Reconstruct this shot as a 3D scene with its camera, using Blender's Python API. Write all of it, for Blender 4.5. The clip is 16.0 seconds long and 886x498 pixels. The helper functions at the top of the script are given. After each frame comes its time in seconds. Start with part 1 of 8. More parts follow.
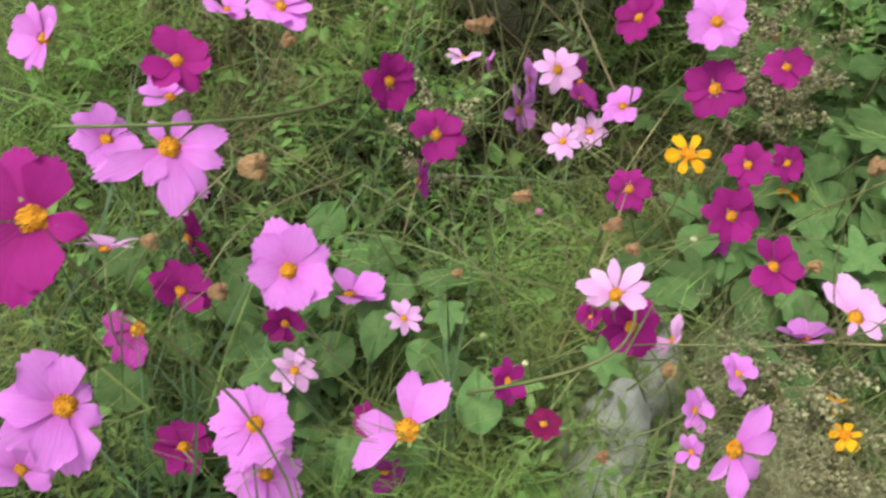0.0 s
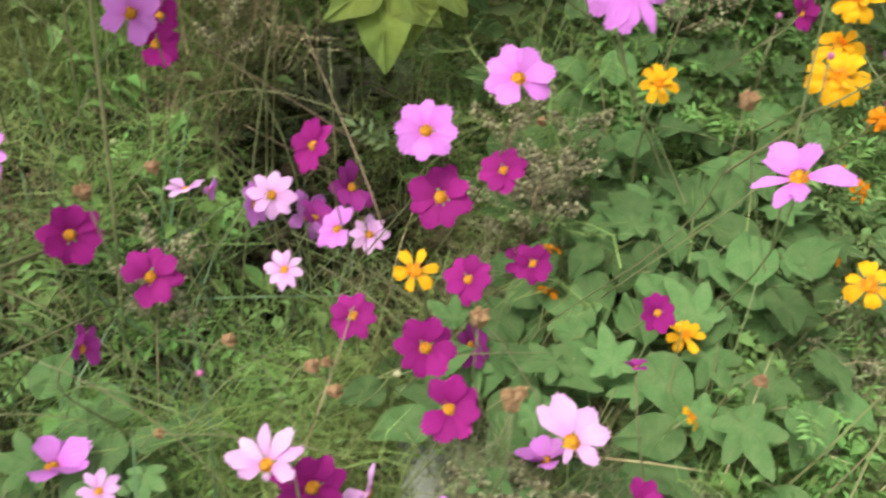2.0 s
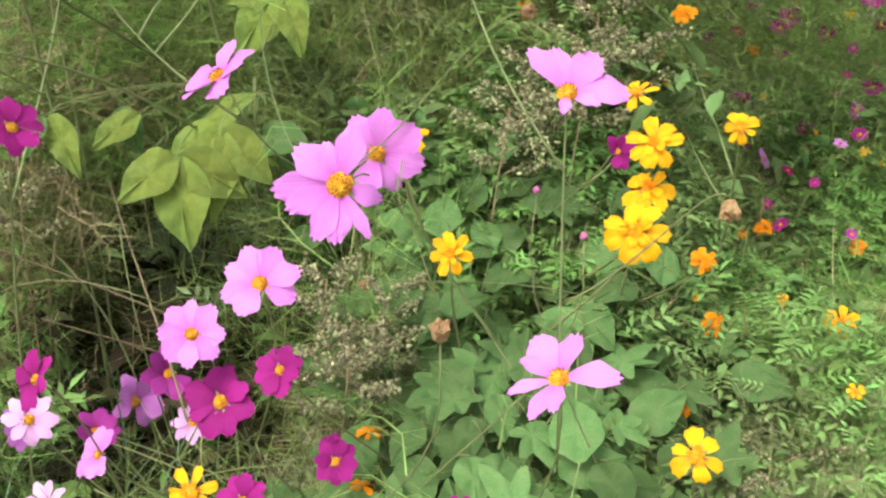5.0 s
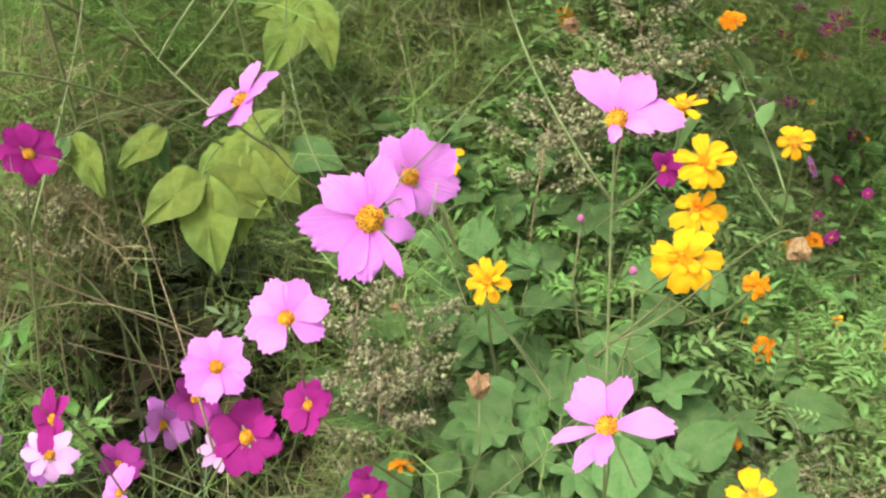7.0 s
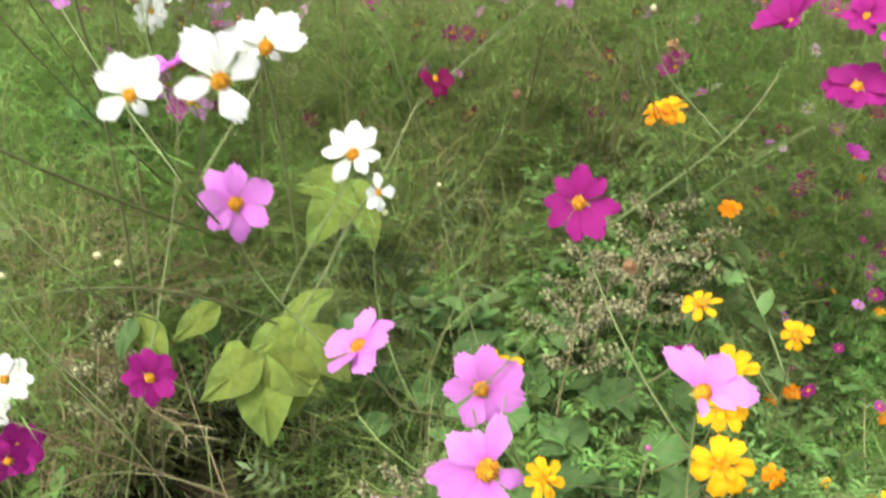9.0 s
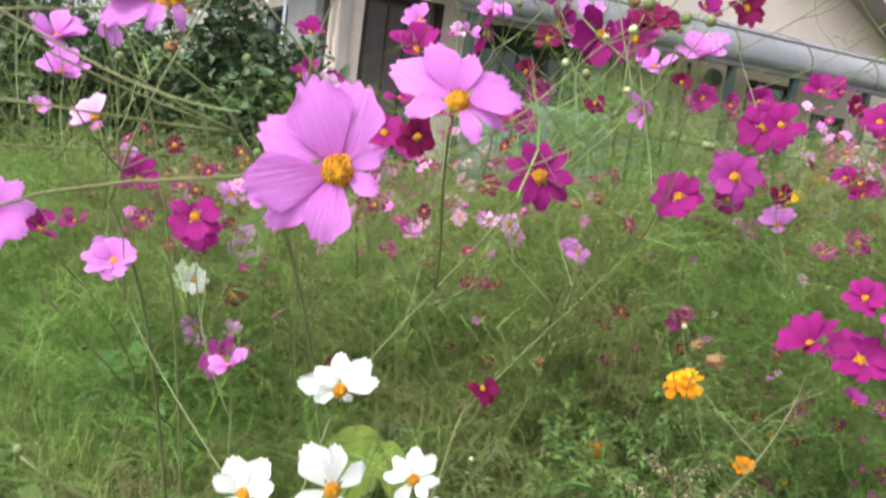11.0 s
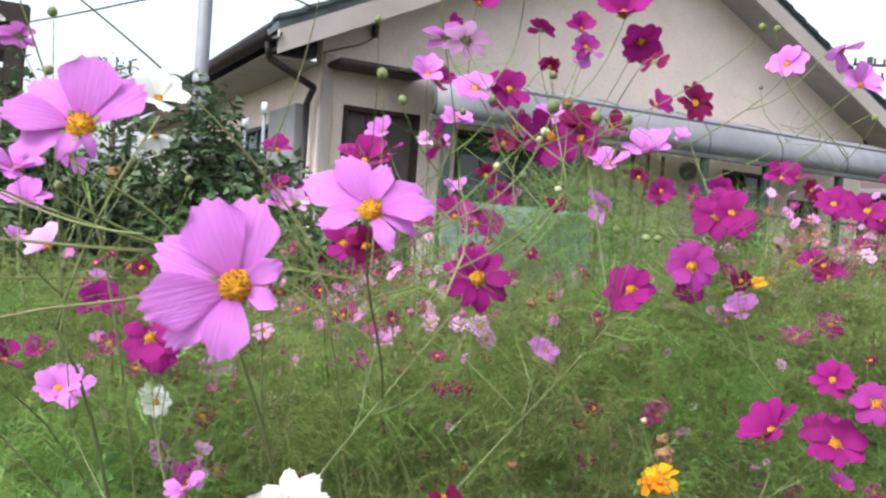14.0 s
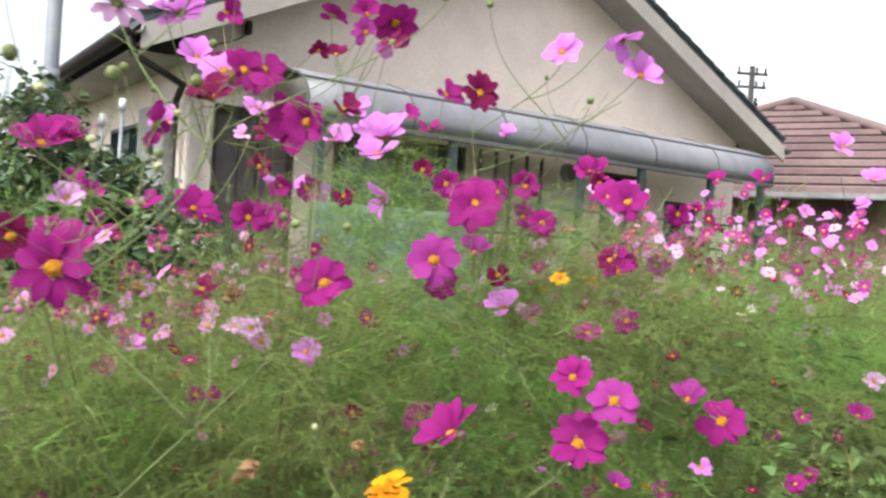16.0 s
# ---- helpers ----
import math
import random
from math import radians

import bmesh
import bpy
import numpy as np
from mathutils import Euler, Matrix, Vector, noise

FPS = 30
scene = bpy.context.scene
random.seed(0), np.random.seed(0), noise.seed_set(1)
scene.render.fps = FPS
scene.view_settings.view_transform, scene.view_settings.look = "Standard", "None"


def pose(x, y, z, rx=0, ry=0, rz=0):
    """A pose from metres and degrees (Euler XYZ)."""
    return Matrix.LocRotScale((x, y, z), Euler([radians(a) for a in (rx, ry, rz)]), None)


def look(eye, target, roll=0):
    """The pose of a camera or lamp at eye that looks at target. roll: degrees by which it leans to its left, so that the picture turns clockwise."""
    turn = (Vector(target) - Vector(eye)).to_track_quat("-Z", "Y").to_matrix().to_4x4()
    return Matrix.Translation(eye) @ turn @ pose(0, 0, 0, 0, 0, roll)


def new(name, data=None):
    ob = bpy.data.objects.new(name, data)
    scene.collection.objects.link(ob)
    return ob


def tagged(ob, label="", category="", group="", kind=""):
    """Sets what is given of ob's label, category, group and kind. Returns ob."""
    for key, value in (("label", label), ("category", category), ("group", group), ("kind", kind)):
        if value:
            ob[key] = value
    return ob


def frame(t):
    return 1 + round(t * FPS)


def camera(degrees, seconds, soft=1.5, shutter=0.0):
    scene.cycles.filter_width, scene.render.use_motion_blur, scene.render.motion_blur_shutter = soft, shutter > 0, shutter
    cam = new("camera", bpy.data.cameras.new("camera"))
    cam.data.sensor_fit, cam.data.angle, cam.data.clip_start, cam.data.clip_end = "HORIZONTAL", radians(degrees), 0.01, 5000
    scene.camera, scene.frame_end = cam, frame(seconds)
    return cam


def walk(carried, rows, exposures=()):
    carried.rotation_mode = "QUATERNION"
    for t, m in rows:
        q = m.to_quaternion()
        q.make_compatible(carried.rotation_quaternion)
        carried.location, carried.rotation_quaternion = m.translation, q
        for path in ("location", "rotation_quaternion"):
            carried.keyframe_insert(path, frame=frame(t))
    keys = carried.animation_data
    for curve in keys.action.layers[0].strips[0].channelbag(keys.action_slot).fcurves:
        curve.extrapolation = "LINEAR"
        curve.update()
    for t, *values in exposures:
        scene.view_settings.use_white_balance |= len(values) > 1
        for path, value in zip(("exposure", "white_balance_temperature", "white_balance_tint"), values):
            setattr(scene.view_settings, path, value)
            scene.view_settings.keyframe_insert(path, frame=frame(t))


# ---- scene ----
cam = camera(54.0, 16.0, soft=2.35, shutter=0.5)
PATH = [
    (0, (-0.148, -0.281, 0.983), (-0.417, 1.396, -0.073), 16.5),
    (0.5, (-0.103, -0.254, 1.006), (-0.376, 1.434, -0.032), 14.8),
    (1, (-0.060, -0.221, 1.023), (-0.315, 1.481, 0.005), 13.8),
    (1.5, (0.002, -0.175, 1.057), (-0.239, 1.549, 0.072), 12.6),
    (2, (0.075, -0.118, 1.085), (-0.190, 1.616, 0.124), 10.6),
    (2.5, (0.142, -0.081, 1.105), (-0.113, 1.675, 0.183), 9.3),
    (3, (0.195, -0.043, 1.121), (0.001, 1.734, 0.225), 8.4),
    (3.5, (0.231, -0.019, 1.126), (0.048, 1.769, 0.250), 7.2),
    (4, (0.234, 0.009, 1.151), (0.068, 1.809, 0.295), 7.5),
    (4.5, (0.229, 0.037, 1.167), (0.036, 1.858, 0.363), 6.6),
    (5, (0.230, 0.037, 1.166), (-0.026, 1.861, 0.386), 5.4),
    (5.2, (0.231, 0.044, 1.169), (-0.038, 1.866, 0.389), 5.4),
    (7.5, (0.207, 0.088, 1.173), (-0.138, 1.893, 0.385), 4.6),
    (8, (0.191, 0.079, 1.222), (-0.142, 1.898, 0.460), 6.3),
    (8.5, (0.154, 0.059, 1.266), (-0.151, 1.914, 0.584), 6.6),
    (9, (0.087, 0.025, 1.315), (-0.130, 1.916, 0.700), 7.0),
    (9.5, (0.051, -0.021, 1.360), (-0.157, 1.901, 0.848), 7.6),
    (10, (0.007, -0.016, 1.385), (-0.212, 1.929, 0.971), 8.4),
    (10.2, (-0.014, -0.003, 1.411), (-0.206, 1.947, 1.011), 8.8),
    (12.3, (0.001, -0.006, 1.499), (-0.293, 1.972, 1.465), 5.4),
    (12.5, (0.000, -0.000, 1.500), (-0.308, 1.976, 1.475), 5.4),
    (13, (0.006, 0.016, 1.497), (-0.310, 1.991, 1.476), 5.3),
    (13.5, (0.024, -0.011, 1.494), (-0.245, 1.970, 1.478), 4.9),
    (14, (0.035, -0.001, 1.482), (-0.179, 1.987, 1.447), 4.1),
    (14.5, (0.087, 0.026, 1.477), (-0.146, 2.012, 1.433), 4.3),
    (15, (0.162, 0.041, 1.480), (-0.050, 2.029, 1.444), 3.6),
    (15.5, (0.222, 0.073, 1.484), (0.123, 2.071, 1.467), 3.6),
    (16, (0.271, 0.104, 1.483), (0.274, 2.104, 1.471), 3.8),
]
walk(cam, [(t, look(eye, target, roll)) for t, eye, target, roll in PATH],
     exposures=((0.0, 0.83, 6500, 10), (1.5, 0.92, 6500, 10), (2.5, 1.14, 6500, 10), (3.5, 1.26, 6500, 9), (4.5, 1.36, 6600, 7), (7.5, 1.41, 6600, 7), (8.5, 1.42, 6600, 7),
                (9.5, 1.42, 6600, 7), (10.0, 1.36, 6500, 8), (12.5, 1.15, 6250, 11), (13.5, 1.15, 6100, 12), (14.0, 1.15, 6100, 12), (14.5, 1.15, 6300, 10), (16.0, 1.27, 6350, 10)))

# ---------------------------------------------------------------- light
world = bpy.data.worlds.new("overcast_sky")
world.use_nodes = True
scene.world = world
wn, wl = world.node_tree.nodes, world.node_tree.links
wn.clear()
sky = wn.new("ShaderNodeTexSky")
sky.sky_type, sky.sun_disc = "NISHITA", False
sky.sun_elevation, sky.sun_rotation = radians(52), radians(215)
sky.air_density, sky.dust_density, sky.ozone_density = 1.0, 4.0, 1.0
soft_sky = wn.new("ShaderNodeHueSaturation")          # a thin veil of cloud takes most of the blue away
soft_sky.inputs["Saturation"].default_value = 0.22
bg = wn.new("ShaderNodeBackground")
bg.inputs["Strength"].default_value = 0.15
wout = wn.new("ShaderNodeOutputWorld")
wl.new(sky.outputs["Color"], soft_sky.inputs["Color"])
wl.new(soft_sky.outputs["Color"], bg.inputs["Color"])
wl.new(bg.outputs["Background"], wout.inputs["Surface"])

sun_data = bpy.data.lights.new("sun", "SUN")
sun_data.energy, sun_data.angle, sun_data.color = 1.3, radians(14), (1.0, 0.96, 0.9)
sun = new("sun", sun_data)
sun.matrix_world = look((-6, -8, 13), (0, 0, 0))


# ---------------------------------------------------------------- materials
def material(name, colour, rough=0.6, vary=0.12, scale=20.0, bump=0.0, metal=0.0, second=None, patch=2.0,
             island=False, obj=False, trans=0.0, spec=0.3, bump_scale=None, spread=0.13):
    """Noise at two scales over a base colour, fine relief, and a shift from piece to piece."""
    mat = bpy.data.materials.new(name)
    mat.use_nodes = True
    nt = mat.node_tree
    n, l = nt.nodes, nt.links
    b = n["Principled BSDF"]
    b.inputs["Roughness"].default_value, b.inputs["Metallic"].default_value = rough, metal
    b.inputs["Specular IOR Level"].default_value = spec
    tc = n.new("ShaderNodeTexCoord")
    fine, broad = n.new("ShaderNodeTexNoise"), n.new("ShaderNodeTexNoise")
    fine.inputs["Scale"].default_value, broad.inputs["Scale"].default_value = scale, scale / 9
    fine.inputs["Detail"].default_value, broad.inputs["Detail"].default_value = 5, 3
    for node in (fine, broad):
        l.new(tc.outputs["Object"], node.inputs["Vector"])
    ramp = n.new("ShaderNodeMapRange")
    ramp.inputs["From Min"].default_value, ramp.inputs["From Max"].default_value = 0.38, 0.62
    l.new(broad.outputs["Fac"], ramp.inputs["Value"])
    mix = n.new("ShaderNodeMix")
    mix.data_type = "RGBA"
    mix.inputs["A"].default_value = (*colour, 1)
    mix.inputs["B"].default_value = (*(second or tuple(c * 0.75 for c in colour)), 1)
    l.new(ramp.outputs["Result"], mix.inputs["Factor"])
    hsv = n.new("ShaderNodeHueSaturation")
    l.new(mix.outputs["Result"], hsv.inputs["Color"])
    val = n.new("ShaderNodeMapRange")
    val.inputs["From Min"].default_value, val.inputs["From Max"].default_value = 0.3, 0.7
    val.inputs["To Min"].default_value, val.inputs["To Max"].default_value = 1 - vary, 1 + vary
    l.new(fine.outputs["Fac"], val.inputs["Value"])
    last = val.outputs["Result"]
    if island or obj:
        if island:
            rnd = n.new("ShaderNodeNewGeometry").outputs["Random Per Island"]
        else:
            rnd = n.new("ShaderNodeObjectInfo").outputs["Random"]
        shift = n.new("ShaderNodeMapRange")
        shift.inputs["To Min"].default_value, shift.inputs["To Max"].default_value = (0.5, 1.45) if island else (1 - spread, 1 + spread)
        l.new(rnd, shift.inputs["Value"])
        times = n.new("ShaderNodeMath")
        times.operation = "MULTIPLY"
        l.new(last, times.inputs[0])
        l.new(shift.outputs["Result"], times.inputs[1])
        last = times.outputs[0]
        hue = n.new("ShaderNodeMapRange")
        hue.inputs["To Min"].default_value, hue.inputs["To Max"].default_value = (0.475, 0.515) if island else (0.493, 0.507)
        l.new(rnd, hue.inputs["Value"])
        l.new(hue.outputs["Result"], hsv.inputs["Hue"])
    l.new(last, hsv.inputs["Value"])
    l.new(hsv.outputs["Color"], b.inputs["Base Color"])
    if bump:
        bp = n.new("ShaderNodeBump")
        bp.inputs["Strength"].default_value, bp.inputs["Distance"].default_value = bump, 0.01
        if bump_scale:
            rough_noise = n.new("ShaderNodeTexNoise")
            rough_noise.inputs["Scale"].default_value = bump_scale
            l.new(tc.outputs["Object"], rough_noise.inputs["Vector"])
            l.new(rough_noise.outputs["Fac"], bp.inputs["Height"])
        else:
            l.new(fine.outputs["Fac"], bp.inputs["Height"])
        l.new(bp.outputs["Normal"], b.inputs["Normal"])
    if trans:
        tr = n.new("ShaderNodeBsdfTranslucent")
        l.new(hsv.outputs["Color"], tr.inputs["Color"])
        ms = n.new("ShaderNodeMixShader")
        ms.inputs["Fac"].default_value = trans
        l.new(b.outputs["BSDF"], ms.inputs[1])
        l.new(tr.outputs["BSDF"], ms.inputs[2])
        l.new(ms.outputs["Shader"], n["Material Output"].inputs["Surface"])
    return mat


def petal_material(name, tip, base):
    """Petals: fine lengthwise veins, paler or darker towards the claw, light shining through."""
    mat = bpy.data.materials.new(name)
    mat.use_nodes = True
    n, l = mat.node_tree.nodes, mat.node_tree.links
    b = n["Principled BSDF"]
    b.inputs["Roughness"].default_value, b.inputs["Specular IOR Level"].default_value = 0.65, 0.15
    tc = n.new("ShaderNodeTexCoord")
    sep = n.new("ShaderNodeSeparateXYZ")
    l.new(tc.outputs["Object"], sep.inputs["Vector"])
    mix = n.new("ShaderNodeMix")
    mix.data_type = "RGBA"
    mix.inputs["A"].default_value, mix.inputs["B"].default_value = (*base, 1), (*tip, 1)
    along = n.new("ShaderNodeMapRange")
    along.inputs["From Min"].default_value, along.inputs["From Max"].default_value = 0.1, 0.5
    l.new(sep.outputs["X"], along.inputs["Value"])
    l.new(along.outputs["Result"], mix.inputs["Factor"])
    stretch = n.new("ShaderNodeMapping")
    stretch.inputs["Scale"].default_value = (1.5, 26, 4)
    l.new(tc.outputs["Object"], stretch.inputs["Vector"])
    vein = n.new("ShaderNodeTexNoise")
    vein.inputs["Scale"].default_value, vein.inputs["Detail"].default_value = 1.0, 4
    l.new(stretch.outputs["Vector"], vein.inputs["Vector"])
    val = n.new("ShaderNodeMapRange")
    val.inputs["From Min"].default_value, val.inputs["From Max"].default_value = 0.3, 0.7
    val.inputs["To Min"].default_value, val.inputs["To Max"].default_value = 0.91, 1.06
    l.new(vein.outputs["Fac"], val.inputs["Value"])
    rnd = n.new("ShaderNodeObjectInfo")
    shift = n.new("ShaderNodeMapRange")
    shift.inputs["To Min"].default_value, shift.inputs["To Max"].default_value = 0.82, 1.08
    l.new(rnd.outputs["Random"], shift.inputs["Value"])
    times = n.new("ShaderNodeMath")
    times.operation = "MULTIPLY"
    l.new(val.outputs["Result"], times.inputs[0])
    l.new(shift.outputs["Result"], times.inputs[1])
    hsv = n.new("ShaderNodeHueSaturation")
    l.new(mix.outputs["Result"], hsv.inputs["Color"])
    l.new(times.outputs[0], hsv.inputs["Value"])
    l.new(hsv.outputs["Color"], b.inputs["Base Color"])
    bp = n.new("ShaderNodeBump")
    bp.inputs["Strength"].default_value, bp.inputs["Distance"].default_value = 0.22, 0.02
    l.new(vein.outputs["Fac"], bp.inputs["Height"])
    l.new(bp.outputs["Normal"], b.inputs["Normal"])
    tr = n.new("ShaderNodeBsdfTranslucent")
    l.new(hsv.outputs["Color"], tr.inputs["Color"])
    ms = n.new("ShaderNodeMixShader")
    ms.inputs["Fac"].default_value = 0.35
    l.new(b.outputs["BSDF"], ms.inputs[1])
    l.new(tr.outputs["BSDF"], ms.inputs[2])
    l.new(ms.outputs["Shader"], n["Material Output"].inputs["Surface"])
    return mat


PETAL = {
    "magenta": petal_material("petal_magenta", (0.32, 0.015, 0.19), (0.235, 0.008, 0.125)),
    "pink": petal_material("petal_pink", (0.72, 0.245, 0.74), (0.62, 0.15, 0.58)),
    "pale": petal_material("petal_pale_pink", (0.80, 0.44, 0.77), (0.70, 0.30, 0.62)),
    "white": petal_material("petal_white", (0.88, 0.88, 0.86), (0.80, 0.82, 0.72)),
    "crimson": petal_material("petal_crimson", (0.20, 0.007, 0.072), (0.13, 0.004, 0.04)),
    "violet": petal_material("petal_violet", (0.36, 0.04, 0.27), (0.27, 0.02, 0.17)),
    "yellow": petal_material("petal_yellow", (0.92, 0.47, 0.012), (0.85, 0.28, 0.008)),
    "orange": petal_material("petal_orange", (0.90, 0.30, 0.008), (0.80, 0.20, 0.006)),
}
DISC = material("flower_disc", (0.80, 0.38, 0.02), 0.8, 0.35, 9, 0.6, second=(0.55, 0.2, 0.01))
ANTHER = material("anthers", (0.09, 0.03, 0.015), 0.7, 0.2, 9)
STEM = material("stem_green", (0.185, 0.25, 0.09), 0.55, 0.2, 30, 0.2, obj=True, second=(0.215, 0.205, 0.10), trans=0.25)
CALYX = material("calyx_green", (0.22, 0.29, 0.10), 0.6, 0.2, 9, 0.2)
CREAM = material("bud_cream", (0.50, 0.50, 0.27), 0.6, 0.15, 9, 0.2, obj=True)
PINK_BUD = material("bud_pink", (0.42, 0.12, 0.26), 0.6, 0.2, 9, 0.2, obj=True)
STONE = material("stone_grey", (0.42, 0.43, 0.39), 0.9, 0.2, 40, 0.5, second=(0.30, 0.33, 0.27))
BARK = material("bark", (0.12, 0.10, 0.08), 0.9, 0.3, 12, 0.5)
FLUFF = material("seed_fluff", (0.43, 0.44, 0.25), 0.9, 0.2, 30, island=True, trans=0.45, spec=0.05, second=(0.40, 0.38, 0.23))
BUD = material("bud_green", (0.205, 0.24, 0.095), 0.6, 0.2, 9, 0.2, obj=True)
DRY = material("dried_head", (0.34, 0.22, 0.11), 0.9, 0.3, 30, 0.5, obj=True, second=(0.22, 0.11, 0.05))
FROND = material("cosmos_foliage", (0.195, 0.345, 0.085), 0.6, 0.24, 30, island=True, trans=0.42, spec=0.12, second=(0.235, 0.28, 0.095))
GRASS = material("grass_blades", (0.168, 0.238, 0.066), 0.6, 0.25, 20, island=True, trans=0.3, spec=0.15, second=(0.235, 0.245, 0.105))
DRY_FROND = material("dry_foliage", (0.25, 0.17, 0.105), 0.8, 0.25, 30, island=True, trans=0.25, spec=0.1, second=(0.26, 0.23, 0.12))
WEED = material("weed_leaves", (0.145, 0.285, 0.072), 0.7, 0.2, 30, 0.1, island=True, trans=0.25, spec=0.12, second=(0.175, 0.265, 0.09))
DULL_LEAF = material("grey_green_leaves", (0.10, 0.19, 0.06), 0.75, 0.2, 30, 0.1, island=True, trans=0.25, spec=0.12, second=(0.135, 0.20, 0.075))
SEDGE = material("sedge_blades", (0.085, 0.15, 0.07), 0.55, 0.2, 20, island=True, trans=0.2, spec=0.2, second=(0.11, 0.16, 0.085))
GREY_LEAF = material("grey_weed_leaves", (0.155, 0.245, 0.105), 0.9, 0.2, 30, 0.1, island=True, trans=0.3, spec=0.03, second=(0.185, 0.24, 0.125))
STRAW = material("straw", (0.42, 0.36, 0.20), 0.9, 0.25, 30, island=True, trans=0.2, second=(0.33, 0.25, 0.13))
DARK_TWIG = material("brown_twig", (0.15, 0.11, 0.065), 0.8, 0.25, 30, 0.2, second=(0.20, 0.16, 0.09))
TWIG = material("dry_stems", (0.30, 0.25, 0.13), 0.8, 0.25, 30, island=True, second=(0.17, 0.11, 0.07))
VINE_LEAF = material("vine_leaf", (0.082, 0.162, 0.05), 0.75, 0.1, 30, 0.12, obj=True, trans=0.25, spec=0.12, second=(0.115, 0.185, 0.065), spread=0.32)
VINE_PALE = material("vine_leaf_yellowing", (0.185, 0.235, 0.045), 0.75, 0.16, 9, 0.3, obj=True, trans=0.35, spec=0.12, second=(0.15, 0.225, 0.06), spread=0.25)
SHRUB_LEAF = material("shrub_leaves", (0.09, 0.14, 0.068), 0.45, 0.2, 9, island=True, trans=0.15)
PALE_THREAD = material("pale_threads", (0.33, 0.37, 0.20), 0.8, 0.2, 30, island=True, trans=0.4, spec=0.05, second=(0.38, 0.36, 0.22))
# near-black leaf colour that holds the shade of the gaps deep in the bed
GAP_SHADE = material("leaf_litter", (0.050, 0.050, 0.024), 0.85, 0.3, 30, 0.2, island=True, spec=0.1, second=(0.075, 0.055, 0.03))
SOIL = material("soil", (0.060, 0.050, 0.032), 0.95, 0.35, 14, 0.8, second=(0.05, 0.07, 0.025))
STUCCO = material("stucco_cream", (0.75, 0.645, 0.565), 0.9, 0.06, 30, 0.35, second=(0.70, 0.60, 0.53), bump_scale=180)
SOFFIT = material("soffit_paint", (0.42, 0.39, 0.36), 0.8, 0.06, 6, 0.05)
FASCIA = material("fascia_paint", (0.50, 0.45, 0.41), 0.7, 0.06, 6, 0.05)
ROOF = material("roof_tile_slate", (0.10, 0.115, 0.12), 0.6, 0.2, 8, 0.3, obj=True)
GUTTER = material("gutter_brown", (0.045, 0.038, 0.036), 0.45, 0.12, 10, 0.05)
DARK_WOOD = material("dark_frame", (0.05, 0.036, 0.032), 0.5, 0.2, 12, 0.1)
DOOR = material("door_panel", (0.14, 0.115, 0.115), 0.5, 0.12, 8, 0.1)
SHUTTER = material("shutter_grey", (0.27, 0.27, 0.275), 0.6, 0.08, 6, 0.05)
AWNING = material("awning_sheet", (0.20, 0.20, 0.22), 0.5, 0.12, 5, 0.05, spec=0.4, second=(0.25, 0.245, 0.26))
AWNING_RIM = material("awning_rim", (0.12, 0.115, 0.12), 0.5, 0.1, 8)
POST_GREEN = material("post_green", (0.05, 0.075, 0.068), 0.5, 0.15, 12)
POLE = material("pole_steel", (0.33, 0.34, 0.37), 0.5, 0.1, 9, 0.08, metal=0.2)
PANEL = material("panel_blue", (0.10, 0.155, 0.165), 0.8, 0.35, 26, 0.3, spec=0.15, second=(0.22, 0.29, 0.31))
ROOF_RED = material("roof_strip_red", (0.23, 0.155, 0.15), 0.6, 0.12, 5, 0.1, obj=True)
ROOF_GAP = material("roof_joint", (0.045, 0.026, 0.026), 0.8, 0.1, 5)
BROWN_WALL = material("wall_brown", (0.17, 0.11, 0.085), 0.85, 0.1, 6, 0.2)
WHITE_PLASTIC = material("white_plastic", (0.75, 0.75, 0.75), 0.5, 0.05, 8)
WIRE = material("wire_black", (0.03, 0.03, 0.03), 0.6, 0.1, 8)
GLASS = bpy.data.materials.new("window_glass")
GLASS.use_nodes = True
gb = GLASS.node_tree.nodes["Principled BSDF"]
gb.inputs["Base Color"].default_value = (0.05, 0.085, 0.08, 1)
gb.inputs["Roughness"].default_value, gb.inputs["Specular IOR Level"].default_value = 0.06, 0.9


# ---------------------------------------------------------------- mesh helpers
def link_mesh(name, verts, faces, mat, smooth=True):
    me = bpy.data.meshes.new(name)
    me.from_pydata([tuple(map(float, p)) for p in verts], [], [tuple(int(i) for i in q) for q in faces])
    for m in (mat if isinstance(mat, (list, tuple)) else [mat]):
        me.materials.append(m)
    if smooth:
        me.shade_smooth()
    return me


def root(name, at, label, category, group="", kind=""):
    ob = new(name)
    ob.empty_display_size = 0.05
    ob.matrix_basis = Matrix.Translation(at)
    return tagged(ob, label, category, group, kind)


def child(name, me, parent, m=None, label=""):
    ob = new(name, me)
    ob.parent = parent
    if m is not None:
        ob.matrix_basis = m
    return tagged(ob, label) if label else ob


def part(name, bm, mat, parent, label=""):
    me = bpy.data.meshes.new(name)
    bm.to_mesh(me)
    bm.free()
    me.materials.append(mat)
    return child(name, me, parent, None, label)


def box_bm(size, at=(0, 0, 0), bevel=0.0, m=None):
    bm = bmesh.new()
    bmesh.ops.create_cube(bm, size=1.0, matrix=Matrix.Translation(at) @ Matrix.Diagonal((*size, 1)))
    if bevel:
        bmesh.ops.bevel(bm, geom=list(bm.edges), offset=bevel, segments=2, affect="EDGES")
    if m is not None:
        bmesh.ops.transform(bm, matrix=m, verts=bm.verts)
    return bm


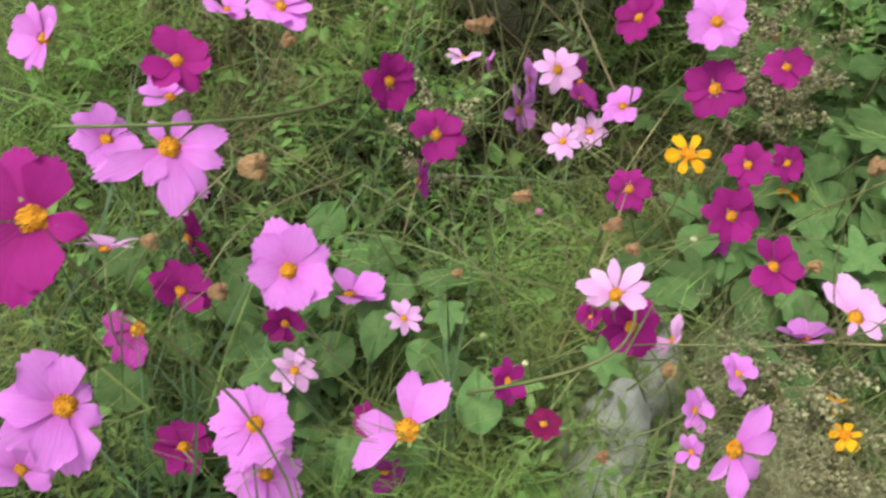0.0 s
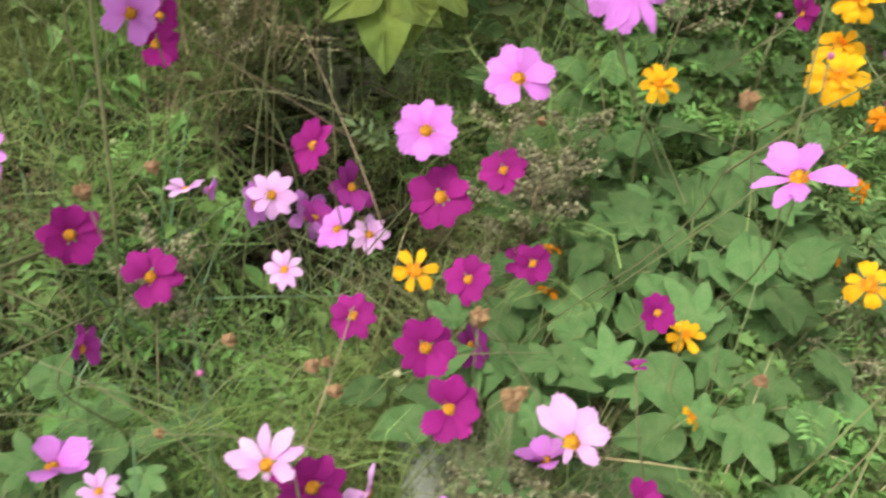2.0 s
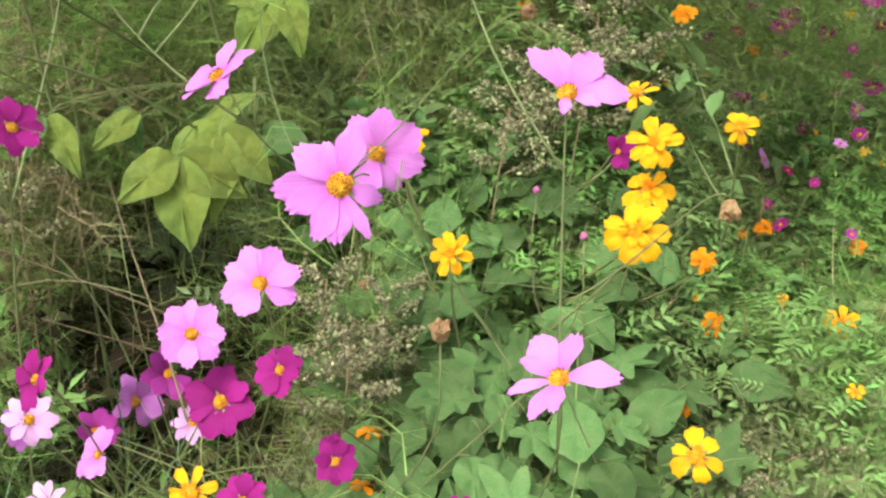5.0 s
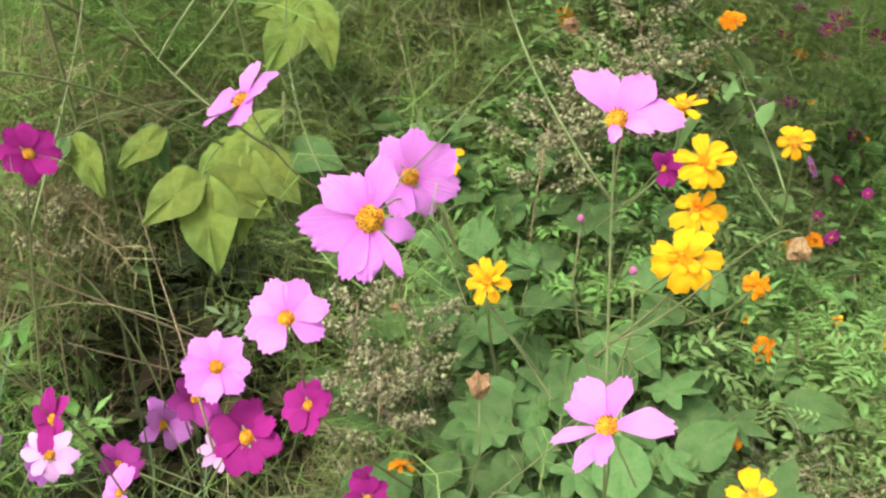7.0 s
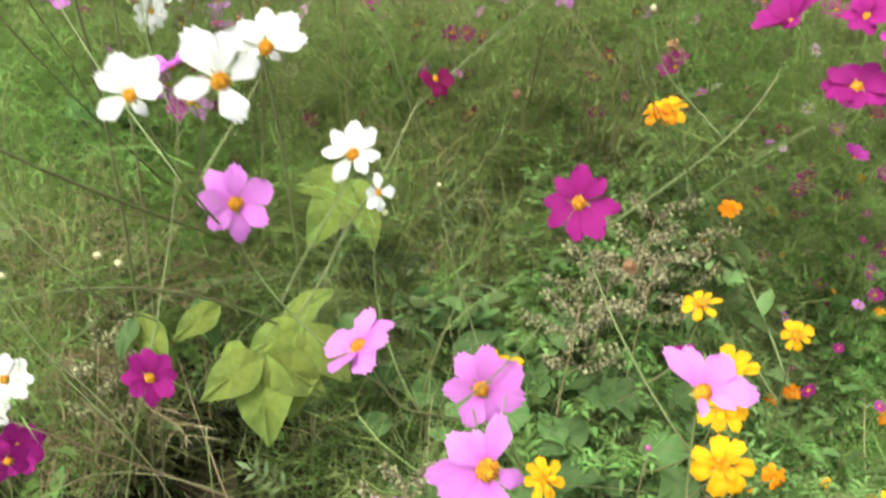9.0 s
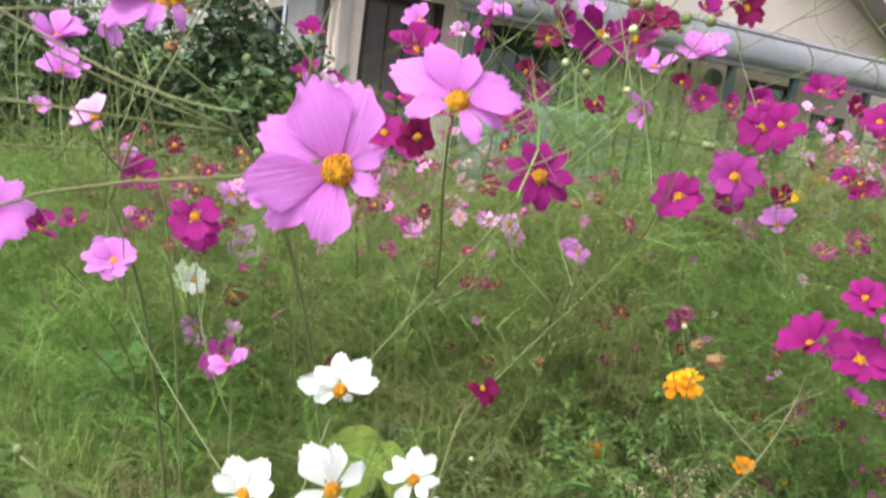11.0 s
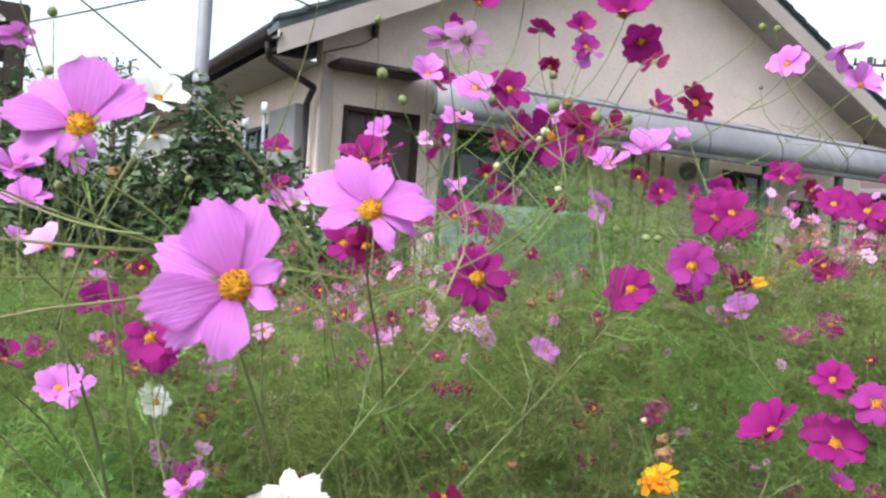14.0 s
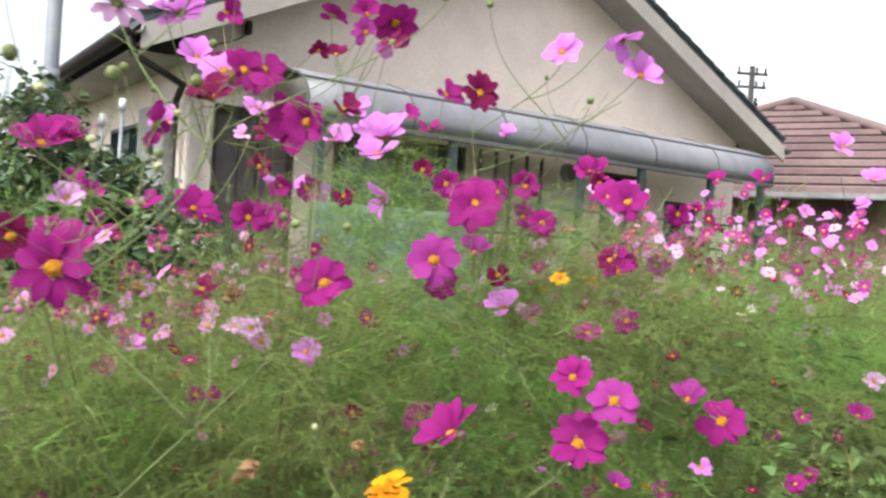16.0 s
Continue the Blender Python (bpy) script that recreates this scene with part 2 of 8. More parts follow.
def tube(points, radii, sides=6, cap=True):
    """A tube through points: vertices and faces."""
    pts = [Vector(p) for p in points]
    verts, faces = [], []
    for i, p in enumerate(pts):
        d = (pts[min(i + 1, len(pts) - 1)] - pts[max(i - 1, 0)]).normalized()
        a = d.cross(Vector((0.31, 0.17, 0.93)) if abs(d.z) < 0.95 else Vector((1, 0.2, 0))).normalized()
        b = d.cross(a)
        r = radii[i] if isinstance(radii, (list, tuple)) else radii
        for k in range(sides):
            w = 2 * math.pi * k / sides
            verts.append(p + (a * math.cos(w) + b * math.sin(w)) * r)
    for i in range(len(pts) - 1):
        for k in range(sides):
            k2 = (k + 1) % sides
            faces.append((i * sides + k, i * sides + k2, (i + 1) * sides + k2, (i + 1) * sides + k))
    if cap:
        faces.append(tuple(range(sides))[::-1])
        faces.append(tuple((len(pts) - 1) * sides + k for k in range(sides)))
    return verts, faces


def bezier(p0, p1, p2, p3, n):
    out = []
    for i in range(n + 1):
        s = i / n
        out.append(Vector(p0) * (1 - s) ** 3 + Vector(p1) * 3 * s * (1 - s) ** 2 + Vector(p2) * 3 * s * s * (1 - s) + Vector(p3) * s ** 3)
    return out


def scatter(name, kits, mat, label, category="foliage", parent=None):
    """One object of stuff: many small pieces. kits: (verts, tris, rotations, places) of numpy arrays."""
    allv, allf, base = [], [], 0
    for tv, tf, rot, at in kits:
        n = len(at)
        if not n:
            continue
        v = np.einsum("nij,mj->nmi", rot, tv) + at[:, None, :]
        f = tf[None] + (base + np.arange(n) * len(tv))[:, None, None]
        allv.append(v.reshape(-1, 3))
        allf.append(f.reshape(-1, 3))
        base += n * len(tv)
    v, f = np.concatenate(allv), np.concatenate(allf)
    me = bpy.data.meshes.new(name)
    me.vertices.add(len(v))
    me.vertices.foreach_set("co", v.astype(np.float32).ravel())
    me.loops.add(len(f) * 3)
    me.loops.foreach_set("vertex_index", f.astype(np.int32).ravel())
    me.polygons.add(len(f))
    me.polygons.foreach_set("loop_start", np.arange(0, len(f) * 3, 3, dtype=np.int32))
    me.update(calc_edges=True)
    me.materials.append(mat)
    ob = new(name, me)
    if parent:
        ob.parent = parent
    return tagged(ob, label, category, kind="stuff")


def turns(rng, n, lean=0.6, size=(0.7, 1.3)):
    """Random rotations that keep z roughly up, with a lean and a size: (n, 3, 3)."""
    yaw = rng.uniform(0, 2 * np.pi, n)
    tilt = np.abs(rng.normal(0, lean, n))
    way = rng.uniform(0, 2 * np.pi, n)
    s = rng.uniform(*size, n)
    c, sn = np.cos(yaw), np.sin(yaw)
    z = np.zeros(n)
    o = np.ones(n)
    rz = np.stack([np.stack([c, -sn, z], 1), np.stack([sn, c, z], 1), np.stack([z, z, o], 1)], 1)
    k = np.stack([np.cos(way), np.sin(way), z], 1)
    kx = np.stack([np.stack([z, -k[:, 2], k[:, 1]], 1), np.stack([k[:, 2], z, -k[:, 0]], 1), np.stack([-k[:, 1], k[:, 0], z], 1)], 1)
    r = np.eye(3)[None] + np.sin(tilt)[:, None, None] * kx + (1 - np.cos(tilt))[:, None, None] * (kx @ kx)
    return (r @ rz) * s[:, None, None]


def ribbon(points, widths, side):
    """A flat strip along points: vertices and triangles."""
    v, f = [], []
    for i, (p, w) in enumerate(zip(points, widths)):
        p = np.array(p, float)
        v += [p - np.array(side) * w / 2, p + np.array(side) * w / 2]
        if i:
            a = 2 * i
            f += [(a - 2, a - 1, a + 1), (a - 2, a + 1, a)]
    return v, f


def merge(pieces):
    v, f = [], []
    for pv, pf in pieces:
        f += [tuple(i + len(v) for i in t) for t in pf]
        v += list(pv)
    return np.array(v, float), np.array(f, int)


# ---------------------------------------------------------------- ground
def lay_ground():
    xs = np.concatenate([[-900, -200, -40, -12], np.linspace(-5, 7, 41), [14, 45, 220, 900]])
    ys = np.concatenate([[-900, -150, -30, -8], np.linspace(-2.5, 7.5, 37), [14, 45, 220, 900]])
    verts = []
    for y in ys:
        for x in xs:
            near = abs(x) < 8 and -3 < y < 8
            verts.append((x, y, 0.035 * noise.noise((x * 1.7, y * 1.7, 0)) - 0.02 if near else -0.02))
    w = len(xs)
    faces = [(j * w + i, j * w + i + 1, (j + 1) * w + i + 1, (j + 1) * w + i) for j in range(len(ys) - 1) for i in range(w - 1)]
    tagged(new("ground", link_mesh("ground", verts, faces, SOIL)), "dark soil of the flower bed with weeds", "ground", kind="structure")


lay_ground()


# ---------------------------------------------------------------- the house behind the bed
HOUSE = Vector((-2.152, 6.843, 0))
ALONG = radians(34)
U, V = Vector((math.cos(ALONG), math.sin(ALONG), 0)), Vector((-math.sin(ALONG), math.cos(ALONG), 0))
HM = Matrix.Translation(HOUSE) @ Matrix.Rotation(ALONG, 4, "Z")      # x along the gable, y back, z up
PEAK_X, PEAK_Z, EAVE_Z, SLOPE = 4.1, 4.95, 2.98, 0.48
house = root("house", HOUSE, "cream stucco single-storey house with a slate-tiled gable roof", "house")
house.matrix_basis = HM


def slab(name, outline, y0, y1, mat, parent, label=""):
    """An upright sheet: an outline in x and z, from y0 to y1."""
    bm = bmesh.new()
    front = [bm.verts.new((x, y0, z)) for x, z in outline]
    back = [bm.verts.new((x, y1, z)) for x, z in outline]
    bm.faces.new(front)
    bm.faces.new(back[::-1])
    for i in range(len(outline)):
        j = (i + 1) % len(outline)
        bm.faces.new((front[j], front[i], back[i], back[j]))
    bmesh.ops.recalc_face_normals(bm, faces=bm.faces)
    return part(name, bm, mat, parent, label)


def beam(name, a, b, size, mat, parent, label="", bevel=0.004):
    """A straight square bar from a to b."""
    a, b = Vector(a), Vector(b)
    d = b - a
    m = Matrix.Translation((a + b) / 2) @ d.to_track_quat("Z", "Y").to_matrix().to_4x4()
    return part(name, box_bm((size[0], size[1], d.length), bevel=bevel, m=m), mat, parent, label)


def roof_z(x):
    return EAVE_Z + 0.06 + SLOPE * (x if x < PEAK_X else 2 * PEAK_X - x)


def build_house():
    wx0, wx1, wy = 0.55, 7.85, 0.5
    g = lambda x: roof_z(x) - 0.1
    # gable wall in pieces round the doorway and the two windows
    door_x0, door_x1, door_z1 = 0.78, 1.56, 2.58
    slab("wall", [(wx0, 0), (door_x0, 0), (door_x0, g(door_x0)), (wx0, g(wx0))], wy, wy + 0.16, STUCCO, house)
    slab("wall", [(door_x0, door_z1), (door_x1, door_z1), (door_x1, g(door_x1)), (door_x0, g(door_x0))], wy, wy + 0.16, STUCCO, house)
    slab("wall", [(door_x1, 0), (1.95, 0), (1.95, g(1.95)), (door_x1, g(door_x1))], wy, wy + 0.16, STUCCO, house)
    slab("wall", [(1.95, 0), (3.45, 0), (3.45, 0.55), (1.95, 0.55)], wy, wy + 0.16, STUCCO, house)
    slab("wall", [(1.95, 2.5), (3.45, 2.5), (3.45, g(3.45)), (1.95, g(1.95))], wy, wy + 0.16, STUCCO, house)
    slab("wall", [(3.45, 0), (5.45, 0), (5.45, g(5.45)), (PEAK_X, g(PEAK_X)), (3.45, g(3.45))], wy, wy + 0.16, STUCCO, house)
    slab("wall", [(5.45, 0), (6.2, 0), (6.2, 1.3), (5.45, 1.3)], wy, wy + 0.16, STUCCO, house)
    slab("wall", [(5.45, 2.45), (6.2, 2.45), (6.2, g(6.2)), (5.45, g(5.45))], wy, wy + 0.16, STUCCO, house)
    slab("wall", [(6.2, 0), (6.55, 0), (6.55, g(6.55)), (6.2, g(6.2))], wy, wy + 0.16, STUCCO, house)
    slab("wall", [(6.55, 0), (7.15, 0), (7.15, 1.3), (6.55, 1.3)], wy, wy + 0.16, STUCCO, house)
    slab("wall", [(6.55, 2.2), (7.15, 2.2), (7.15, g(7.15)), (6.55, g(6.55))], wy, wy + 0.16, STUCCO, house)
    slab("wall", [(7.15, 0), (wx1, 0), (wx1, g(wx1)), (7.15, g(7.15))], wy, wy + 0.16, STUCCO, house)
    # side walls and back wall
    for x in (wx0, wx1 - 0.16):
        if x == wx0:
            for y0, y1, z0, z1 in ((0.66, 1.68, 0, 2.95), (1.68, 3.25, 0, 1.2), (1.68, 3.25, 2.5, 2.95), (3.25, 9.5, 0, 2.95)):
                part("wall", box_bm((0.16, y1 - y0, z1 - z0), (x + 0.08, (y0 + y1) / 2, (z0 + z1) / 2)), STUCCO, house)
        else:
            part("wall", box_bm((0.16, 8.84, 2.95), (x + 0.08, 5.08, 1.475)), STUCCO, house)
    slab("wall", [(wx0 + 0.16, 0), (wx1 - 0.16, 0), (wx1 - 0.16, 2.9), (PEAK_X, 4.6), (wx0 + 0.16, 2.9)], 9.34, 9.5, STUCCO, house)
    # roof slabs with tile courses, fascia boards, soffits
    for sgn in (-1, 1):
        ex = 0.0 if sgn < 0 else 2 * PEAK_X
        a = [(ex, EAVE_Z + 0.06), (PEAK_X, PEAK_Z + 0.06), (PEAK_X, PEAK_Z + 0.13), (ex, EAVE_Z + 0.13)]
        slab("roof", a, 0.03, 9.9, ROOF, house, "slate-grey roof deck")
        b = [(ex, EAVE_Z - 0.14), (PEAK_X, PEAK_Z - 0.14), (PEAK_X, PEAK_Z + 0.055), (ex, EAVE_Z + 0.055)]
        slab("barge_board", b, 0.0, 0.035, FASCIA, house, "greyish cream painted barge board")
        c = [(ex + sgn * -0.06, EAVE_Z - 0.05), (PEAK_X, PEAK_Z - 0.05), (PEAK_X, PEAK_Z - 0.03), (ex + sgn * -0.06, EAVE_Z - 0.03)]
        slab("soffit", c, 0.036, 0.499, SOFFIT, house, "grey gable soffit")
        part("soffit", box_bm((0.55, 8.9, 0.02), (ex - sgn * 0.33, 5.0, EAVE_Z - 0.06)), SOFFIT, house, "grey eave soffit")
        # tiles along the rake: overlapping rounded caps
        length = math.hypot(PEAK_X, PEAK_Z - EAVE_Z)
        n = 19
        for i in range(n):
            s = (i + 0.5) / n
            x = ex + (PEAK_X - ex) * s
            z = EAVE_Z + 0.15 + (PEAK_Z - EAVE_Z) * s
            tilt = -math.atan(SLOPE) * (1 if sgn < 0 else -1)
            m = Matrix.Translation((x, 0.09, z)) @ Matrix.Rotation(tilt, 4, "Y") @ Matrix.Rotation(0.07 * -sgn, 4, "Y")
            part("rake_tile", box_bm((length / n + 0.03, 0.2, 0.05), bevel=0.018, m=m), ROOF, house)
        # courses of tiles over the slope
        for i in range(n):
            s = (i + 0.5) / n
            x = ex + (PEAK_X - ex) * s
            z = EAVE_Z + 0.135 + (PEAK_Z - EAVE_Z) * s
            tilt = -math.atan(SLOPE) * (1 if sgn < 0 else -1) + 0.05 * -sgn
            m = Matrix.Translation((x, 5.0, z)) @ Matrix.Rotation(tilt, 4, "Y")
            part("tile_course", box_bm((length / n + 0.03, 9.6, 0.025), m=m), ROOF, house)
    part("ridge", box_bm((0.26, 9.8, 0.12), (PEAK_X, 4.95, PEAK_Z + 0.17), bevel=0.05), ROOF, house)
    # gutters along both eaves: open half pipes, with hangers
    for ex, sgn in ((-0.05, -1), (2 * PEAK_X + 0.05, 1)):
        v, f = [], []
        for k in range(9):
            w = math.pi * k / 8
            for r in (0.07, 0.06):
                for y in (-0.02, 9.9):
                    v.append((ex + math.cos(w) * r, y, EAVE_Z + 0.03 - math.sin(w) * r))
        for k in range(8):
            a, b = 4 * k, 4 * (k + 1)
            f += [(a, b, b + 1, a + 1), (a + 2, a + 3, b + 3, b + 2), (a, a + 2, b + 2, b), (a + 1, b + 1, b + 3, a + 3)]
        child("gutter", link_mesh("gutter", v, f, GUTTER), house, None, "dark brown rain gutter")
    # rain pipe: from the gutter back to the corner and down
    for p, q in (((-0.05, 0.12, EAVE_Z - 0.03), (-0.02, 0.16, EAVE_Z - 0.16)), ((-0.02, 0.16, EAVE_Z - 0.16), (0.47, 0.44, EAVE_Z - 0.30)),
                 ((0.47, 0.44, EAVE_Z - 0.30), (0.47, 0.60, EAVE_Z - 0.42))):
        v, f = tube((p, q), 0.03, 10)
        child("rain_pipe", link_mesh("rain_pipe", v, f, GUTTER), house)
    v, f = tube(((0.47, 0.60, EAVE_Z - 0.42), (0.47, 0.60, 0.05)), 0.03, 10)
    child("rain_pipe", link_mesh("rain_pipe", v, f, GUTTER), house)
    # entrance: door, frame, hood
    m = box_bm((0.70, 0.04, 2.1), (1.17, 0.62, 1.49), bevel=0.004)
    door = part("door", m, DOOR, house, "grey-brown entrance door with two upright bars")
    for x in (1.02, 1.2):
        part("bar", box_bm((0.018, 0.018, 2.4), (x, 0.52, 1.6)), DARK_WOOD, door)
    for x in (0.80, 1.54):
        part("door_frame", box_bm((0.05, 0.12, 2.2), (x, 0.57, 1.48), bevel=0.004), DARK_WOOD, house)
    part("door_frame", box_bm((0.79, 0.12, 0.06), (1.17, 0.57, 2.57), bevel=0.004), DARK_WOOD, house)
    part("step", box_bm((1.2, 0.6, 0.4), (1.2, 0.18, 0.2), bevel=0.01), STUCCO, house)
    part("hood", box_bm((0.86, 0.36, 0.05), (1.02, 0.32, 2.90), bevel=0.012), DARK_WOOD, house, "dark flat door hood")
    part("trim", box_bm((0.10, 0.04, 3.0), (0.61, 0.48, 1.5), bevel=0.006), FASCIA, house, "cream corner board")
    # side window, its frame and the sliding shutter box beside it
    win = part("window", box_bm((0.02, 1.5, 1.24), (0.62, 2.46, 1.85)), GLASS, house, "dark window with a greenish shine")
    for y in (1.70, 2.46, 3.22):
        part("frame", box_bm((0.07, 0.045, 1.3), (0.585, y, 1.85), bevel=0.004), POST_GREEN, win)
    for z in (1.22, 2.48):
        part("frame", box_bm((0.07, 1.55, 0.045), (0.585, 2.46, z), bevel=0.004), POST_GREEN, win)
    part("shutter_box", box_bm((0.12, 0.86, 1.40), (0.50, 1.24, 1.88), bevel=0.008), SHUTTER, house, "grey metal shutter box")
    # gable windows
    for x0, x1, z0, z1 in ((1.95, 3.45, 0.55, 2.5), (5.45, 6.2, 1.3, 2.45), (6.55, 7.15, 1.3, 2.2)):
        w = part("window", box_bm((x1 - x0, 0.02, z1 - z0), ((x0 + x1) / 2, 0.58, (z0 + z1) / 2)), GLASS, house, "dark glazed window")
        for x in (x0 + 0.02, (x0 + x1) / 2, x1 - 0.02):
            part("frame", box_bm((0.04, 0.06, z1 - z0), (x, 0.54, (z0 + z1) / 2), bevel=0.004), DARK_WOOD, w)
        for z in (z0 + 0.02, z1 - 0.02):
            part("frame", box_bm((x1 - x0, 0.07, 0.04), ((x0 + x1) / 2, 0.53, z), bevel=0.004), DARK_WOOD, w)
    # small lamp bracket with its cable high on the gable, and a round vent
    part("bracket", box_bm((0.05, 0.08, 0.12), (1.02, 0.45, 3.27), bevel=0.01), WIRE, house, "small dark wall bracket")
    v, f = tube(bezier((0.55, 0.485, 3.0), (0.7, 0.47, 3.08), (0.9, 0.47, 3.1), (1.02, 0.47, 3.22), 8), 0.006, 5)
    child("cable", link_mesh("cable", v, f, WIRE), house)
    bm = bmesh.new()
    bmesh.ops.create_cone(bm, cap_ends=True, segments=20, radius1=0.11, radius2=0.09, depth=0.07,
                          matrix=Matrix.Translation((4.9, 0.455, 2.38)) @ Matrix.Rotation(radians(90), 4, "X"))
    part("vent", bm, SHUTTER, house, "round grey wall vent")


build_house()


def build_awning():
    """The rounded front of a terrace roof along the gable, on green posts with rails."""
    aw = root("terrace_roof", HOUSE, "grey rounded sheet terrace roof on dark green posts", "awning")
    aw.matrix_basis = HM
    x0, x1, y0, zt = 1.15, 7.15, -0.6, 2.74
    v, f = [], []
    prof = [(0.95, 0.16), (0.5, 0.13), (0.22, 0.05), (0.09, -0.02), (0.02, -0.11), (0.0, -0.21), (0.02, -0.30)]
    xs = np.linspace(x0, x1, 14)
    for x in xs:
        for y, z in prof:
            v.append((x, y0 + y, zt + z))
    k = len(prof)
    for i in range(len(xs) - 1):
        for j in range(k - 1):
            f.append((i * k + j, (i + 1) * k + j, (i + 1) * k + j + 1, i * k + j + 1))
    me = link_mesh("sheet", v, f, AWNING)
    ob = child("sheet", me, aw, None, "grey translucent curved roofing sheet")
    sol = ob.modifiers.new("thickness", "SOLIDIFY")
    sol.thickness = 0.012
    for x in np.linspace(x0, x1, 7):
        vv, ff = tube([(x, y0 + y - 0.008, zt + z + 0.008) for y, z in prof], 0.012, 6)
        child("rib", link_mesh("rib", vv, ff, AWNING_RIM), aw)
    part("front_rail", box_bm((x1 - x0 + 0.04, 0.05, 0.05), ((x0 + x1) / 2, y0 + 0.03, zt - 0.32), bevel=0.006), AWNING_RIM, aw)
    part("top_rail", box_bm((x1 - x0 + 0.04, 0.03, 0.03), ((x0 + x1) / 2, y0 + 0.12, zt + 0.012), bevel=0.006), AWNING_RIM, aw)
    for x in (1.3, 2.6, 4.15, 5.0, 6.1, 7.0):
        part("post", box_bm((0.07, 0.07, 2.4), (x, y0 + 0.05, 1.2), bevel=0.006), POST_GREEN, aw)
    for z in (1.90, 1.62, 1.2):
        part("rail", box_bm((5.7, 0.03, 0.03), (4.15, y0 + 0.03, z), bevel=0.004), POST_GREEN, aw)
    for i in range(7):
        part("slat", box_bm((0.035, 0.02, 1.9), (2.75 + i * 0.19, y0 + 0.35, 1.45), bevel=0.003), DARK_WOOD, aw)


build_awning()


def build_panel():
    """A pale blue sheet leaning among the plants under the terrace roof."""
    p = root("leaning_sheet", HM @ Vector((2.2, -0.95, 0)), "pale blue-grey wrinkled sheet hung behind the flowers", "sheet")
    p.matrix_basis = HM @ Matrix.Translation((1.95, -0.95, 0)) @ Matrix.Rotation(radians(-7), 4, "X")
    nx, nz, v, f = 30, 30, [], []
    for j in range(nz + 1):
        for i in range(nx + 1):
            x, z = -0.72 + 1.44 * i / nx, 0.02 + 1.75 * j / nz
            v.append((x, 0.05 * noise.noise((x * 4, 0, z * 4)) + 0.02 * noise.noise((x * 13, 3, z * 13)), z))
    for j in range(nz):
        for i in range(nx):
            a = j * (nx + 1) + i
            f.append((a, a + 1, a + nx + 2, a + nx + 1))
    ob = child("sheet", link_mesh("sheet", v, f, PANEL), p)
    ob.modifiers.new("thickness", "SOLIDIFY").thickness = 0.006
    for x in (-0.73, 0.73):
        part("stay", box_bm((0.03, 0.035, 1.76), (x, 0.03, 0.9), bevel=0.004), SHUTTER, p)


build_panel()


def build_neighbour():
    """The neighbouring house: brown walls under a hipped roof with reddish strips."""
    at = Vector((7.1, 17.5, 0))
    nb = root("neighbour_house", at, "brown house with a reddish hipped roof of narrow strips", "house")
    nb.matrix_basis = Matrix.Translation(at) @ Matrix.Rotation(radians(-33), 4, "Z")
    w, d, ze, zr = 4.6, 4.1, 2.62, 4.72
    part("wall", box_bm((2 * w - 1.0, 2 * d - 1.0, ze - 0.02), (0, 0, ze / 2)), BROWN_WALL, nb)
    bm = bmesh.new()
    e = [bm.verts.new((x, y, ze)) for x, y in ((-w, -d), (w, -d), (w, d), (-w, d))]
    top = bm.verts.new((0, 0, zr))
    for k in range(4):
        bm.faces.new((e[k], e[(k + 1) % 4], top))
    bm.faces.new(e[::-1])
    part("roof", bm, ROOF_GAP, nb, "dark roof deck")
    corner = [Vector((-w, -d, ze)), Vector((w, -d, ze)), Vector((w, d, ze)), Vector((-w, d, ze))]
    apex = Vector((0, 0, zr))
    n = 12
    for k in range(4):                      # each strip lies over the one below it
        a, b = corner[k], corner[(k + 1) % 4]
        for i in range(n):
            s0, s1 = i / n, (i + 0.74) / n
            up0, up1 = Vector((0, 0, 0.11)), Vector((0, 0, 0.025))
            bm = bmesh.new()
            q = [bm.verts.new(v) for v in (a.lerp(apex, s0) + up0, b.lerp(apex, s0) + up0, b.lerp(apex, s1) + up1, a.lerp(apex, s1) + up1)]
            u = [bm.verts.new(v) for v in (a.lerp(apex, s0) + up0 * 0.2, b.lerp(apex, s0) + up0 * 0.2)]
            bm.faces.new(q)
            bm.faces.new((u[0], u[1], q[1], q[0]))
            part("roof_strip", bm, ROOF_RED, nb)
        v, f = tube((a + Vector((0, 0, 0.08)), apex + Vector((0, 0, 0.08))), 0.09, 8)
        child("hip_cap", link_mesh("hip_cap", v, f, ROOF_RED), nb)
        mid = (a + b) / 2
        beam("gutter", a * 1.01 - Vector((0, 0, 0.06)), b * 1.01 - Vector((0, 0, 0.06)), (0.1, 0.1), SHUTTER, nb, "grey gutter", 0.02)


build_neighbour()


